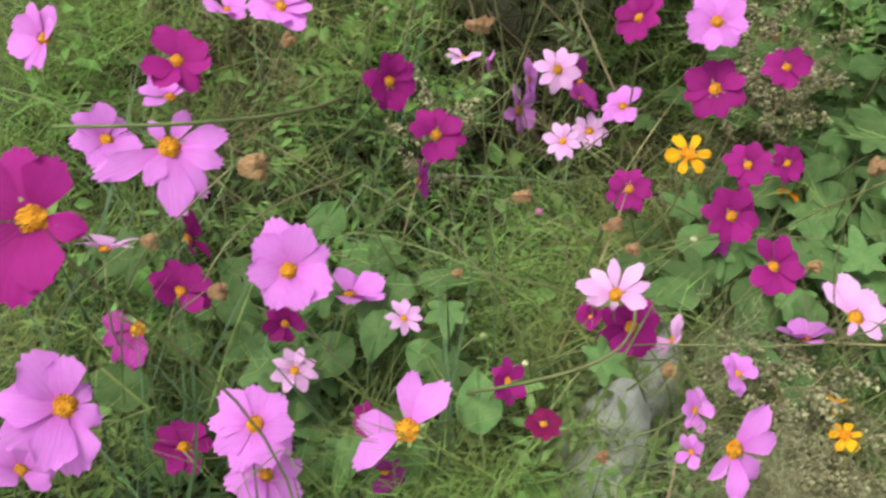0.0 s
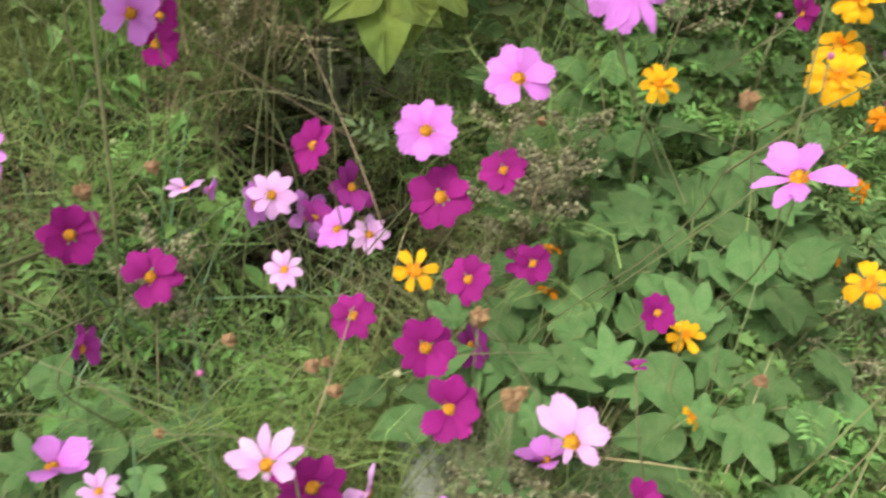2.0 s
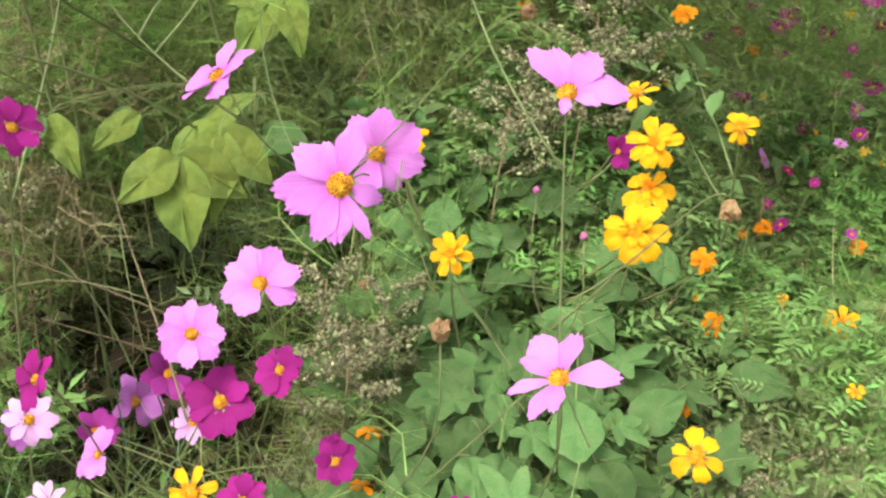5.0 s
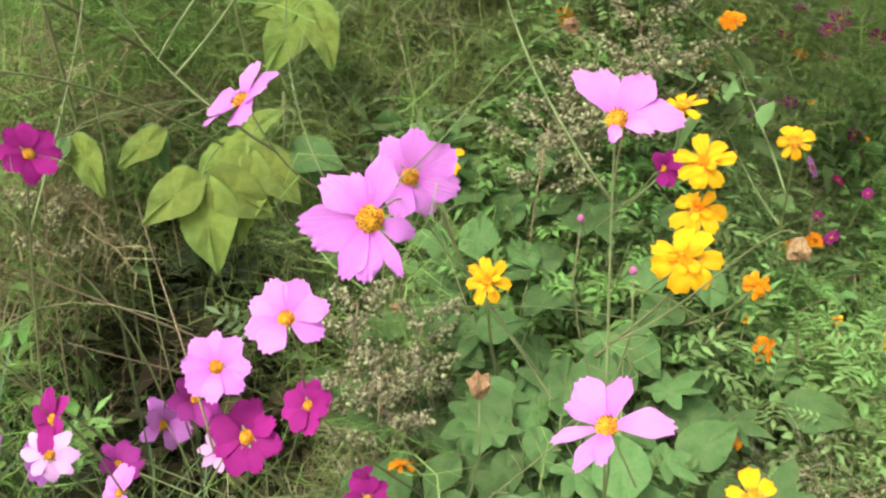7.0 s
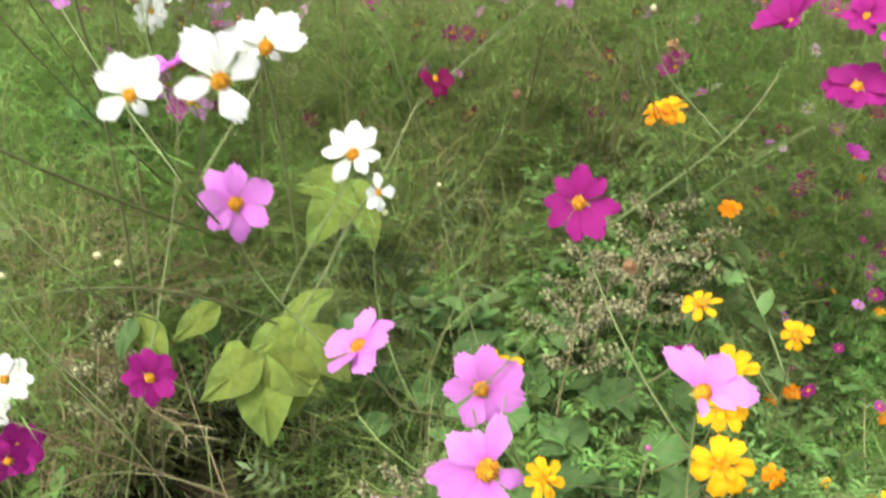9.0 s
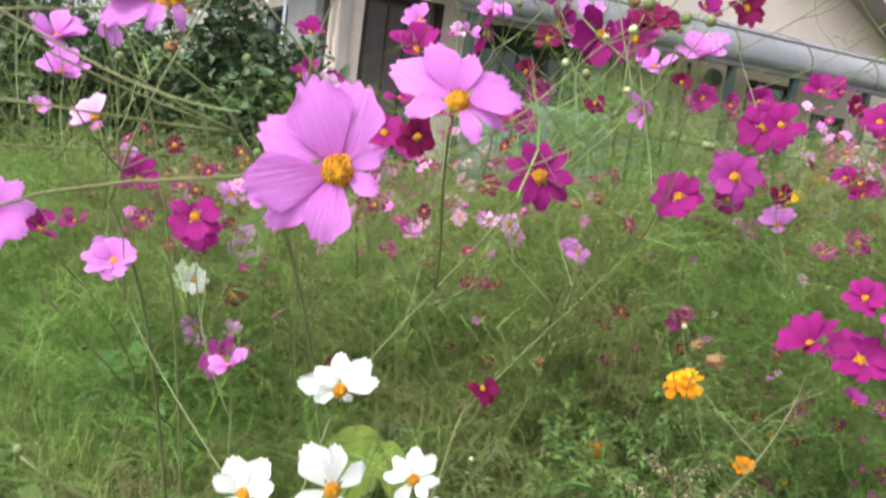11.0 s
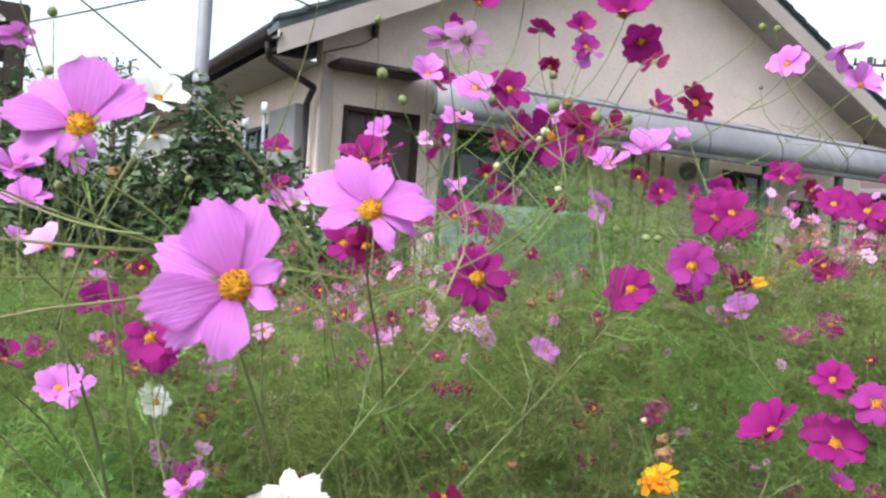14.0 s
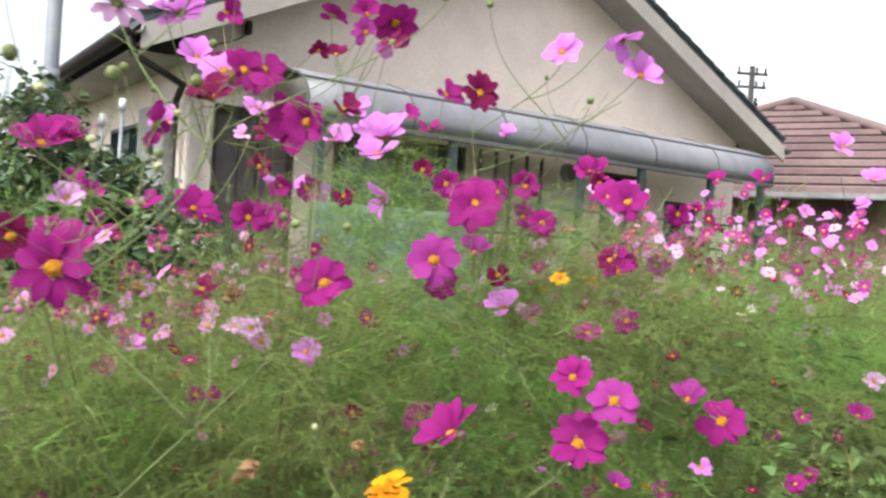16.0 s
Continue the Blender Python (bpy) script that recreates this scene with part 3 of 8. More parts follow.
def build_pole():
    at = Vector((-2.32, 5.72, 0))
    p = root("steel_pole", at, "grey steel service pole beside the house", "pole")
    v, f = tube(((0, 0, 0), (0, 0, 2.4), (0, 0, 6.5)), [0.052, 0.048, 0.044], 16)
    child("shaft", link_mesh("shaft", v, f, POLE), p)
    v, f = tube(((0, 0, 2.36), (0, 0, 2.44)), 0.056, 16)
    child("clamp", link_mesh("clamp", v, f, POLE), p)
    for x in (-0.1, 0.1):
        v, f = tube([(x, 0, 3.15), (x * 1.3, 0, 3.05), (x, 0, 2.96), (x * 0.5, 0, 3.04)], 0.008, 6)
        child("wire_hook", link_mesh("wire_hook", v, f, WIRE), p)
    for i, (a, b, sag) in enumerate((((-2.32, 5.72, 3.05), (-9, 11, 3.6), 0.15), ((-2.32, 5.72, 3.3), (-1.9, 7.0, 3.25), 0.05))):
        a, b = Vector(a), Vector(b)
        mid = (a + b) / 2 - Vector((0, 0, sag))
        v, f = tube(bezier(a, a.lerp(mid, 0.66), b.lerp(mid, 0.66), b, 10), 0.007, 5)
        tagged(new("overhead_cable", link_mesh("overhead_cable", v, f, WIRE)), "thin black overhead cable", "cable")
    for x, y, h in ((-1.95, 6.0, 2.32), (-2.12, 6.1, 2.22)):
        s = root("garden_stake", (x, y, 0), "thin garden stake with a white cap", "stake", "stakes by the house")
        v, f = tube(((0, 0, 0), (0, 0, h - 0.08)), 0.012, 8)
        child("rod", link_mesh("rod", v, f, POLE), s)
        v, f = tube(((0, 0, h - 0.08), (0, 0, h)), [0.026, 0.022], 10)
        child("cap", link_mesh("cap", v, f, WHITE_PLASTIC), s)


build_pole()


def build_left_shed():
    """The dark open shed at the edge of the plot: posts, beams, a flat roof and a shaded wall."""
    at = Vector((-3.05, 4.75, 0))
    s = root("open_shed", at, "dark brown open shed with square posts and a flat roof", "shed")
    s.matrix_basis = Matrix.Translation(at) @ Matrix.Rotation(radians(33), 4, "Z")
    part("post", box_bm((0.11, 0.11, 2.5), (0, 0, 1.25), bevel=0.008), DARK_WOOD, s)
    part("post", box_bm((0.11, 0.11, 2.5), (-2.3, 0, 1.25), bevel=0.008), DARK_WOOD, s)
    part("roof", box_bm((2.5, 1.6, 0.12), (-1.18, 0.7, 2.56), bevel=0.01), DARK_WOOD, s, "dark flat roof")
    part("wall", box_bm((2.4, 0.08, 2.45), (-1.2, 1.45, 1.225)), SHUTTER, s, "shaded grey back wall")
    part("beam", box_bm((2.3, 0.07, 0.14), (-1.15, 0, 2.42), bevel=0.008), DARK_WOOD, s)


build_left_shed()


def build_pylon():
    at = Vector((16.0, 46.0, 0))
    t = root("power_pole", at, "distant grey power pole with cross arms", "power pole")
    v, f = tube(((0, 0, 0), (0, 0, 11.9)), [0.22, 0.14], 10)
    child("mast", link_mesh("mast", v, f, GUTTER), t)
    for z, w in ((11.5, 1.6), (10.8, 1.5), (9.9, 0.8)):
        part("cross_arm", box_bm((w, 0.12, 0.12), (0, 0, z)), GUTTER, t)
        for x in (-w / 2 + 0.1, w / 2 - 0.1, 0.25):
            v, f = tube(((x, 0, z), (x, 0, z + 0.35)), 0.06, 8)
            child("insulator", link_mesh("insulator", v, f, GUTTER), t)


build_pylon()


def top_of(x, y):
    """The height of the foliage over the bed."""
    base = np.interp(y, [0.0, 0.3, 0.6, 0.9, 1.2, 1.6, 2.2, 3.5, 6.0], [0.30, 0.40, 0.52, 0.66, 0.90, 1.22, 1.30, 1.20, 1.00])
    low = np.clip((x - 0.28) / 0.2, 0, 1) * np.clip((2.2 - y) / 0.4, 0, 1) * np.clip((y - 0.8) / 0.4, 0, 1)     # the marigolds stand lower
    dip = 0.95 * np.exp(-((x + 0.23) ** 2 / 0.022 + (y - 0.96) ** 2 / 0.010))
    dip = dip + 0.45 * np.exp(-((x + 0.31) ** 2 / 0.010 + (y - 0.62) ** 2 / 0.008))
    wave = (0.05 + 0.03 * np.clip(y, 0, 2)) * np.sin(x * 5.1 + 1.3) * np.sin(y * 4.3 + 0.4) + 0.04 * np.sin(x * 11 + y * 7)
    side = np.clip((-x - 0.2) / 0.5, 0, 1) * np.clip((y - 1.7) / 0.8, 0, 1)            # towards the shrubs it drops
    tall = (0.17 + 0.13 * np.clip((x - 0.28 * y) / 0.4, 0, 1)) * np.clip((x - 0.10 * y) / 0.35, 0, 1) * np.clip((y - 1.9) / 0.6, 0, 1) + 0.06 * np.clip((y - 2.4) / 0.8, 0, 1)
    return base - 0.40 * low * base + wave - 0.45 * dip - 0.20 * side + tall


# ---------------------------------------------------------------- flowers
def petal_mesh(name, mat, width, teeth, cup, curl, seed, nu=8, nv=6):
    """One petal of length 1 along x: a narrow claw, a broad toothed tip, grooves and a soft cup."""
    rng = random.Random(seed)
    verts, faces = [], []
    bend = rng.uniform(-0.06, 0.06)
    for i in range(nu + 1):
        s = i / nu
        half = width * (0.16 + 0.84 * math.sin(min(1.0, s * 1.3) ** 0.95 * math.pi / 2) ** 1.2) * (1 - (0.42 if teeth == 3 else 0.12) * (max(0, s - 0.6) / 0.4) ** 1.5)
        for j in range(nv + 1):
            c = 2 * j / nv - 1
            x = s
            if teeth:
                x -= max(0, s - 0.55) * (0.26 * c * c + (0.16 if teeth == 3 else 0.5) * (1 - abs(math.cos(c * teeth * math.pi / 2))) ** 2)
            else:
                x -= max(0, s - 0.5) * 0.55 * c * c
            y = c * half + bend * s * s
            z = cup * s - 0.16 * curl * s ** 3 + 0.10 * width * (c * c - 0.5) * s + (0.016 if teeth == 3 else 0.05) * math.cos(c * (9 if teeth == 3 else 5) + seed) * s + rng.uniform(-0.008, 0.008)
            verts.append((0.1 + 0.9 * x, y, z))
    for i in range(nu):
        for j in range(nv):
            a = i * (nv + 1) + j
            faces.append((a, a + nv + 1, a + nv + 2, a + 1))
    return link_mesh(name, verts, faces, mat)


def dome_mesh(name, mat, rings, sides, flat, rough, seed):
    rng = random.Random(seed)
    verts, faces = [(0, 0, flat)], []
    for i in range(1, rings + 1):
        a = math.pi / 2 * i / rings
        for k in range(sides):
            w = 2 * math.pi * (k + 0.5 * (i % 2)) / sides
            r = math.sin(a) * (1 + rng.uniform(-rough, rough))
            verts.append((r * math.cos(w), r * math.sin(w), flat * math.cos(a) * (1 + rng.uniform(-rough, rough)) + rng.uniform(0, rough) * 0.5))
    for k in range(sides):
        faces.append((0, 1 + k, 1 + (k + 1) % sides))
    for i in range(rings - 1):
        for k in range(sides):
            a, b = 1 + i * sides + k, 1 + i * sides + (k + 1) % sides
            faces.append((a, a + sides, b + sides, b))
    return link_mesh(name, verts, faces, mat, smooth=False)


def anther_mesh():
    """Short dark stubs standing on the outer florets of the disc."""
    rng = random.Random(5)
    verts, faces = [], []
    for i in range(26):
        w = i * 2.399
        r = 0.35 + 0.55 * (i / 26)
        p = Vector((r * math.cos(w), r * math.sin(w), 0.62 * math.sqrt(max(0.05, 1 - r * r)) + 0.02))
        v, f = tube((p, p + Vector((0.12 * math.cos(w), 0.12 * math.sin(w), rng.uniform(0.16, 0.28)))), 0.045, 4)
        faces += [tuple(q + len(verts) for q in t) for t in f]
        verts += v
    return link_mesh("anther_ring", verts, faces, ANTHER)


def calyx_mesh():
    verts, faces = [], []
    n = 8
    for k in range(n):                      # green bracts round a small cup
        w = 2 * math.pi * k / n
        for r, z, h in ((0.45, -0.75, 0.25), (1.0, -0.25, 0.36), (1.55, 0.12, 0.24), (2.1, 0.2, 0.02)):
            for side in (-1, 1):
                verts.append((r * math.cos(w) - side * h * math.sin(w), r * math.sin(w) + side * h * math.cos(w), z))
        a = k * 8
        for i in range(3):
            faces.append((a + 2 * i, a + 2 * i + 1, a + 2 * i + 3, a + 2 * i + 2))
    base = len(verts)
    for z, r in ((-1.3, 0.2), (-0.9, 0.5), (-0.2, 0.85), (0.0, 0.9)):
        for k in range(n):
            verts.append((r * math.cos(2 * math.pi * k / n), r * math.sin(2 * math.pi * k / n), z))
    for i in range(3):
        for k in range(n):
            a, b = base + i * n + k, base + i * n + (k + 1) % n
            faces.append((a, b, b + n, a + n))
    return link_mesh("calyx", verts, faces, CALYX)


COSMOS_PETALS = {c: [petal_mesh("petal", PETAL[c], w, 3, cup, curl, i + 7 * k)
                     for i, (w, cup, curl) in enumerate(((0.35, 0.16, 0.9), (0.39, 0.26, 0.6), (0.31, 0.08, 1.4), (0.36, 0.20, 1.1)))]
                 for k, c in enumerate(("magenta", "pink", "pale", "white", "crimson", "violet"))}
NARROW_PETALS = {c: [petal_mesh("petal", PETAL[c], w + (0.06 if c == "white" else 0), 3, 0.12, 1.0, 40 + i) for i, w in enumerate((0.24, 0.27))] for c in ("pale", "white", "crimson", "violet", "pink", "magenta")}
MARI_PETALS = {c: [petal_mesh("petal", PETAL[c], w, 2, cup, curl, 60 + i) for i, (w, cup, curl) in enumerate(((0.27, 0.10, 1.5), (0.32, 0.24, 2.2), (0.22, 0.16, 0.8)))] for c in ("yellow", "orange")}
DISC_MESH = dome_mesh("disc", DISC, 5, 14, 0.62, 0.12, 3)
ANTHER_MESH, CALYX_MESH = anther_mesh(), calyx_mesh()
COLOUR_WORDS = {"magenta": "deep magenta", "pink": "lilac-pink", "pale": "pale pink", "white": "white", "crimson": "dark crimson", "violet": "violet-pink",
                "yellow": "golden yellow", "orange": "orange"}
FLOWER_COUNT = [0]


def facing(at, normal, spin=0.0):
    return Matrix.Translation(at) @ Vector(normal).to_track_quat("Z", "Y").to_matrix().to_4x4() @ Matrix.Rotation(spin, 4, "Z")


def stem_to(parent, foot, head, normal, rng, thick=0.0010, name="stem"):
    """A thin bending stem from the foot to just below the head, in the thing's own space."""
    h = head.z - foot.z
    n = Vector(normal).normalized()
    low = Vector(foot) + Vector((rng.uniform(-0.05, 0.05), rng.uniform(-0.03, 0.06), h * rng.uniform(0.5, 0.8)))
    high = head - n * min(0.10, 0.25 * h) - Vector((rng.uniform(-0.04, 0.04), 0, min(0.10, 0.22 * h)))
    side = Vector((foot.x - head.x, foot.y - head.y, 0))
    if side.length > 0.55:                  # a plant far to the side: it rises there and arches over
        low = Vector(foot) + Vector((rng.uniform(-0.05, 0.05), 0, h * rng.uniform(0.95, 1.1)))
        high = head + side * rng.uniform(0.3, 0.45) + Vector((0, 0, rng.uniform(-0.10, 0.02)))
    if foot.z > 0.2:                        # a side branch of another flower's stem
        up, thick = h, thick * 0.82
        pts = bezier(foot, foot + Vector((side.x * -rng.uniform(0.3, 0.7), side.y * -0.4, up * rng.uniform(0.15, 0.5))),
                     head - n * 0.04 - Vector((-side.x * rng.uniform(0.0, 0.25), 0, up * rng.uniform(0.15, 0.35))), head - n * 0.004, 13)
    elif head.z > 0.95 and head.y >= 0.50:  # the main stalk of a tall plant
        lean = Vector((head.x - foot.x, head.y - foot.y, 0))
        pts = bezier(foot, foot + lean * 0.1 + Vector((rng.uniform(-0.05, 0.05), 0, h * 0.45)), foot + lean * 0.35 + Vector((rng.uniform(-0.08, 0.08), 0, h * 0.85)), head - n * 0.004, 13)
    else:
        pts = bezier(foot, low, high, head - n * 0.004, 13)
    if side.length <= 0.55:
        STEM_LINES.append(pts)
    if head.z > 1.3 and head.y >= 0.50:
        thick *= 0.92
    v, f = tube([p - foot for p in pts], [thick * (1.45 - 0.045 * i) for i in range(14)], 6)
    return child(name, link_mesh(name, v, f, STEM), parent)


STEM_LINES = []


def foot_of(head, rng):
    """Where the plant of a flower is rooted: tall ones share plants farther back in the bed or to the side; low ones lean far over."""
    if head.z > 0.95:
        if head.y < 0.50:
            x, y = head.x - 0.95 if head.x < 0.12 else head.x + 0.7, head.y + 0.35
        else:
            x, y = head.x, max(1.42, head.y + 0.12 + 0.35 * max(0.0, head.z - float(top_of(head.x, head.y))))
        gx, gy = (0.46, 0.38) if head.y < 0.50 else (0.30, 0.3)
        i, j = round(x / gx), round(y / gy) if head.y < 0.50 else math.ceil(y / gy)
        spot = random.Random(i * 71 + j * 13)
        near = [(abs((p - head).length - 0.14) + rng.uniform(0, 0.05), p) for line in STEM_LINES for p in line[4:12]
                if 0.75 < p.z < head.z - 0.05 - 0.45 * math.hypot(p.x - head.x, p.y - head.y) and (p - head).length < 0.42] if head.y >= 0.50 else []
        if near:
            return min(near, key=lambda q: q[0])[1].copy()
        return Vector((i * gx + spot.uniform(-0.12, 0.12), max(y - 0.1, j * gy + spot.uniform(-0.06, 0.12)) if head.y < 0.50 else max(1.38 + spot.uniform(0.0, 0.35), j * gy + spot.uniform(-0.06, 0.12)), 0.0))
    reach = 0.12 + 0.25 * head.z
    return Vector((head.x + rng.uniform(-reach, reach), max(head.y + rng.uniform(0.02, reach), 0.2), 0.0))


def cosmos(colour, at, normal, size, petals, cup=0.0, bare=(), layout=()):
    FLOWER_COUNT[0] += 1
    rng = random.Random(100 + FLOWER_COUNT[0])
    head = Vector(at)
    foot = foot_of(head, rng)
    words = COLOUR_WORDS[colour]
    look_word = "with a missing petal" if petals <= 5 else "turned to its side" if Vector(normal).normalized().z > 0.8 else "fully open"
    t = root("cosmos_flower", foot, f"{words} cosmos flower, {look_word}, on a thin stem", "flower", "cosmos flowers in the bed")
    rel = head - foot
    narrow = petals >= 9 or colour == "white" or (colour == "pale" and petals == 8)
    bank = NARROW_PETALS[colour] if narrow else COSMOS_PETALS[colour]
    places = 8 if 5 < petals <= 8 else 8 if petals <= 5 else petals
    gaps = set()
    if petals < 8:
        start = rng.randrange(8)
        gaps = {(start + k * (1 if petals > 5 else 2)) % 8 for k in range(8 - petals)}
    spin = rng.uniform(0, 1)
    r = size / 2
    wide = COSMOS_PETALS[colour]
    for k, (way, reach, breadth) in enumerate(layout):        # petals of uneven length, each in its own direction
        m = facing(rel, normal, math.radians(way)) @ Matrix.Rotation(rng.uniform(-0.10, 0.04), 4, "Y") @ Matrix.Rotation(rng.uniform(-0.16, 0.16), 4, "X")
        m = m @ Matrix.Translation((0, 0, 0.035 * r * (k % 2))) @ Matrix.Diagonal((r * reach, r * reach * min(1.08, 1.2 * breadth) * rng.uniform(0.95, 1.05), r, 1))
        child("petal", wide[rng.randrange(len(wide))], t, m)
    for k in range(0 if layout else places):
        if k in gaps:
            continue
        w = 2 * math.pi * (k + rng.uniform(-0.12, 0.12)) / places
        if any(abs((math.degrees(w + spin) - g + 180) % 360 - 180) < 23 for g in bare):        # petals that have dropped
            continue
        lift = rng.uniform(-0.24, 0.14) - cup
        s = r / math.cos(cup) * rng.uniform(0.93, 1.06)
        m = facing(rel, normal, spin) @ Matrix.Rotation(w, 4, "Z") @ Matrix.Rotation(lift, 4, "Y") @ Matrix.Rotation(rng.uniform(-0.2, 0.2), 4, "X")
        m = m @ Matrix.Translation((0, 0, 0.03 * r * (k % 2))) @ Matrix.Diagonal((s, s * rng.uniform(0.9, 1.12), s, 1))
        child("petal", bank[rng.randrange(len(bank))], t, m)
    d = r * (0.195 if petals < 9 else 0.22)
    m = facing(rel, normal, spin) @ Matrix.Translation((0, 0, 0.02 * r))
    disc = child("disc", DISC_MESH, t, m @ Matrix.Diagonal((d, d, d, 1)), "bumpy golden flower centre")
    if size * 1.0 > 0.05:
        child("anther_ring", ANTHER_MESH, disc, Matrix.Identity(4), "dark brown anthers")
    child("calyx", CALYX_MESH, t, m @ Matrix.Translation((0, 0, -0.01 * r)) @ Matrix.Diagonal((r * 0.15, r * 0.15, r * 0.15, 1)), "green bracts")
    stem_to(t, foot, head - Vector(normal).normalized() * r * 0.15, normal, rng)


def marigold(colour, at, normal, size, petals):
    FLOWER_COUNT[0] += 1
    rng = random.Random(100 + FLOWER_COUNT[0])
    head = Vector(at)
    foot = foot_of(head, rng)
    t = root("marigold_flower", foot, f"{COLOUR_WORDS[colour]} marigold with ruffled petals on a green stem", "flower", "marigolds in the bed")
    rel, r, spin = head - foot, size / 2, rng.uniform(0, 1)
    bank = MARI_PETALS[colour]
    rings = ((min(petals, 7), 1.0, 0.06), (5, 0.6, -0.35), (5, 0.36, -0.7)) if petals >= 8 else ((petals, 1.0, 0.06), (5, 0.4, -0.55))
    for ring, (n, reach, lift) in enumerate(rings):
        for k in range(n):
            w = 2 * math.pi * (k + 0.5 * ring + rng.uniform(-0.15, 0.15)) / n
            s = r * reach * rng.uniform(0.88, 1.1)
            m = facing(rel, normal, spin) @ Matrix.Rotation(w, 4, "Z") @ Matrix.Rotation(lift + rng.uniform(-0.2, 0.15), 4, "Y") @ Matrix.Rotation(rng.uniform(-0.3, 0.3), 4, "X")
            inner = MARI_PETALS["orange"] if ring == len(rings) - 1 else bank
            child("petal", inner[rng.randrange(3)], t, m @ Matrix.Translation((0, 0, 0.06 * r * ring)) @ Matrix.Diagonal((s, s, s, 1)))
    d = r * 0.26
    m = facing(rel, normal, spin)
    child("disc", DISC_MESH, t, m @ Matrix.Translation((0, 0, 0.03 * r)) @ Matrix.Diagonal((d, d, d, 1)), "orange flower centre")
    child("calyx", CALYX_MESH, t, m @ Matrix.Diagonal((r * 0.2, r * 0.2, r * 0.45, 1)), "green cup")
    stem_to(t, foot, head - Vector(normal).normalized() * r * 0.5, normal, rng, 0.0015)


def bud_mesh(name, mat, seed, dry=False):
    """A ribbed round bud with a pinched tip, or a spent head with a ragged crown."""
    rng = random.Random(seed)
    verts, faces, sides = [], [], 10
    prof = ((0.25, -0.95), (0.75, -0.75), (1.0, -0.15), (0.92, 0.35), (0.55, 0.8), (0.12, 1.0)) if not dry else ((0.3, -1.0), (0.8, -0.7), (0.95, -0.1), (1.05, 0.45), (0.7, 0.75), (0.2, 0.7))
    for r, z in prof:
        for k in range(sides):
            w = 2 * math.pi * k / sides
            rr = r * (1 + (0.07 if k % 2 else -0.05) + (rng.uniform(-0.12, 0.12) + (0.25 if k % 2 and z > 0.3 else 0) if dry else 0))
            verts.append((rr * math.cos(w), rr * math.sin(w), z + (rng.uniform(-0.15, 0.15) + (0.45 if k % 2 and z > 0.3 else 0) if dry else 0)))
    for i in range(len(prof) - 1):
        for k in range(sides):
            a, b = i * sides + k, i * sides + (k + 1) % sides
            faces.append((a, b, b + sides, a + sides))
    faces.append(tuple(range(sides))[::-1])
    faces.append(tuple((len(prof) - 1) * sides + k for k in range(sides)))
    return link_mesh(name, verts, faces, mat, smooth=not dry)


BUDS = {"green": (bud_mesh("bud", BUD, 1), "round green cosmos bud on a thin stem"), "cream": (bud_mesh("bud", CREAM, 2), "pale cream bud about to open"),
        "pink": (bud_mesh("bud", PINK_BUD, 3), "closed dull pink flower bud"), "dried": (bud_mesh("seed_head", DRY, 4, True), "withered brown seed head past flowering")}


def bud(kind, at, normal, size):
    FLOWER_COUNT[0] += 1
    rng = random.Random(100 + FLOWER_COUNT[0])
    head = Vector(at)
    foot = foot_of(head, rng)
    mesh, words = BUDS[kind]
    t = root("dried_flower" if kind == "dried" else "budding_flower", foot, words, "dried flower" if kind == "dried" else "flower bud", "buds and spent flowers")
    r = size / 2 * (0.62 if kind == "dried" else 0.66 if kind == "green" else 0.5)
    m = facing(head - foot, normal, rng.uniform(0, 6))
    child("head", mesh, t, m @ Matrix.Diagonal((r, r, r * 1.1, 1)))
    child("calyx", CALYX_MESH, t, m @ Matrix.Translation((0, 0, -0.55 * r)) @ Matrix.Diagonal((r * 0.5, r * 0.5, r * 0.5, 1)), "green bracts")
    stem_to(t, foot, head - Vector(normal).normalized() * r, normal, rng, 0.0007)


# flowers of the bed, one by one
cosmos("magenta", (-0.166, 0.581, 0.767), (-0.50, -0.79, 0.36), 0.054, 8, 0.12)
cosmos("pink", (-0.090, 0.703, 0.759), (-0.06, -0.91, 0.41), 0.070, 8)
cosmos("magenta", (-0.063, 0.703, 0.690), (-0.14, -0.79, 0.60), 0.074, 8)
cosmos("magenta", (-0.003, 0.700, 0.738), (-0.22, -0.75, 0.63), 0.054, 8)
cosmos("pale", (-0.232, 0.655, 0.667), (0.29, -0.88, 0.38), 0.055, 8)
cosmos("pink", (-0.150, 0.634, 0.659), (-0.33, -0.70, 0.63), 0.052, 7, 0.12)
cosmos("pale", (-0.183, 0.892, 0.517), (0.13, -0.73, 0.67), 0.060, 8)
cosmos("pale", (-0.198, 0.620, 0.604), (0.01, -0.78, 0.63), 0.045, 8)
marigold("yellow", (-0.066, 0.642, 0.631), (-0.12, -0.79, 0.60), 0.052, 6)
cosmos("magenta", (-0.112, 0.596, 0.588), (-0.05, -0.81, 0.58), 0.053, 8)
cosmos("magenta", (-0.007, 0.620, 0.650), (-0.18, -0.79, 0.59), 0.053, 8)
cosmos("magenta", (0.047, 0.723, 0.630), (0.35, -0.77, 0.53), 0.048, 8)
cosmos("magenta", (-0.019, 0.502, 0.641), (0.23, -0.82, 0.52), 0.058, 8)
cosmos("magenta", (0.020, 0.429, 0.642), (0.24, -0.66, 0.71), 0.056, 7, 0.12)
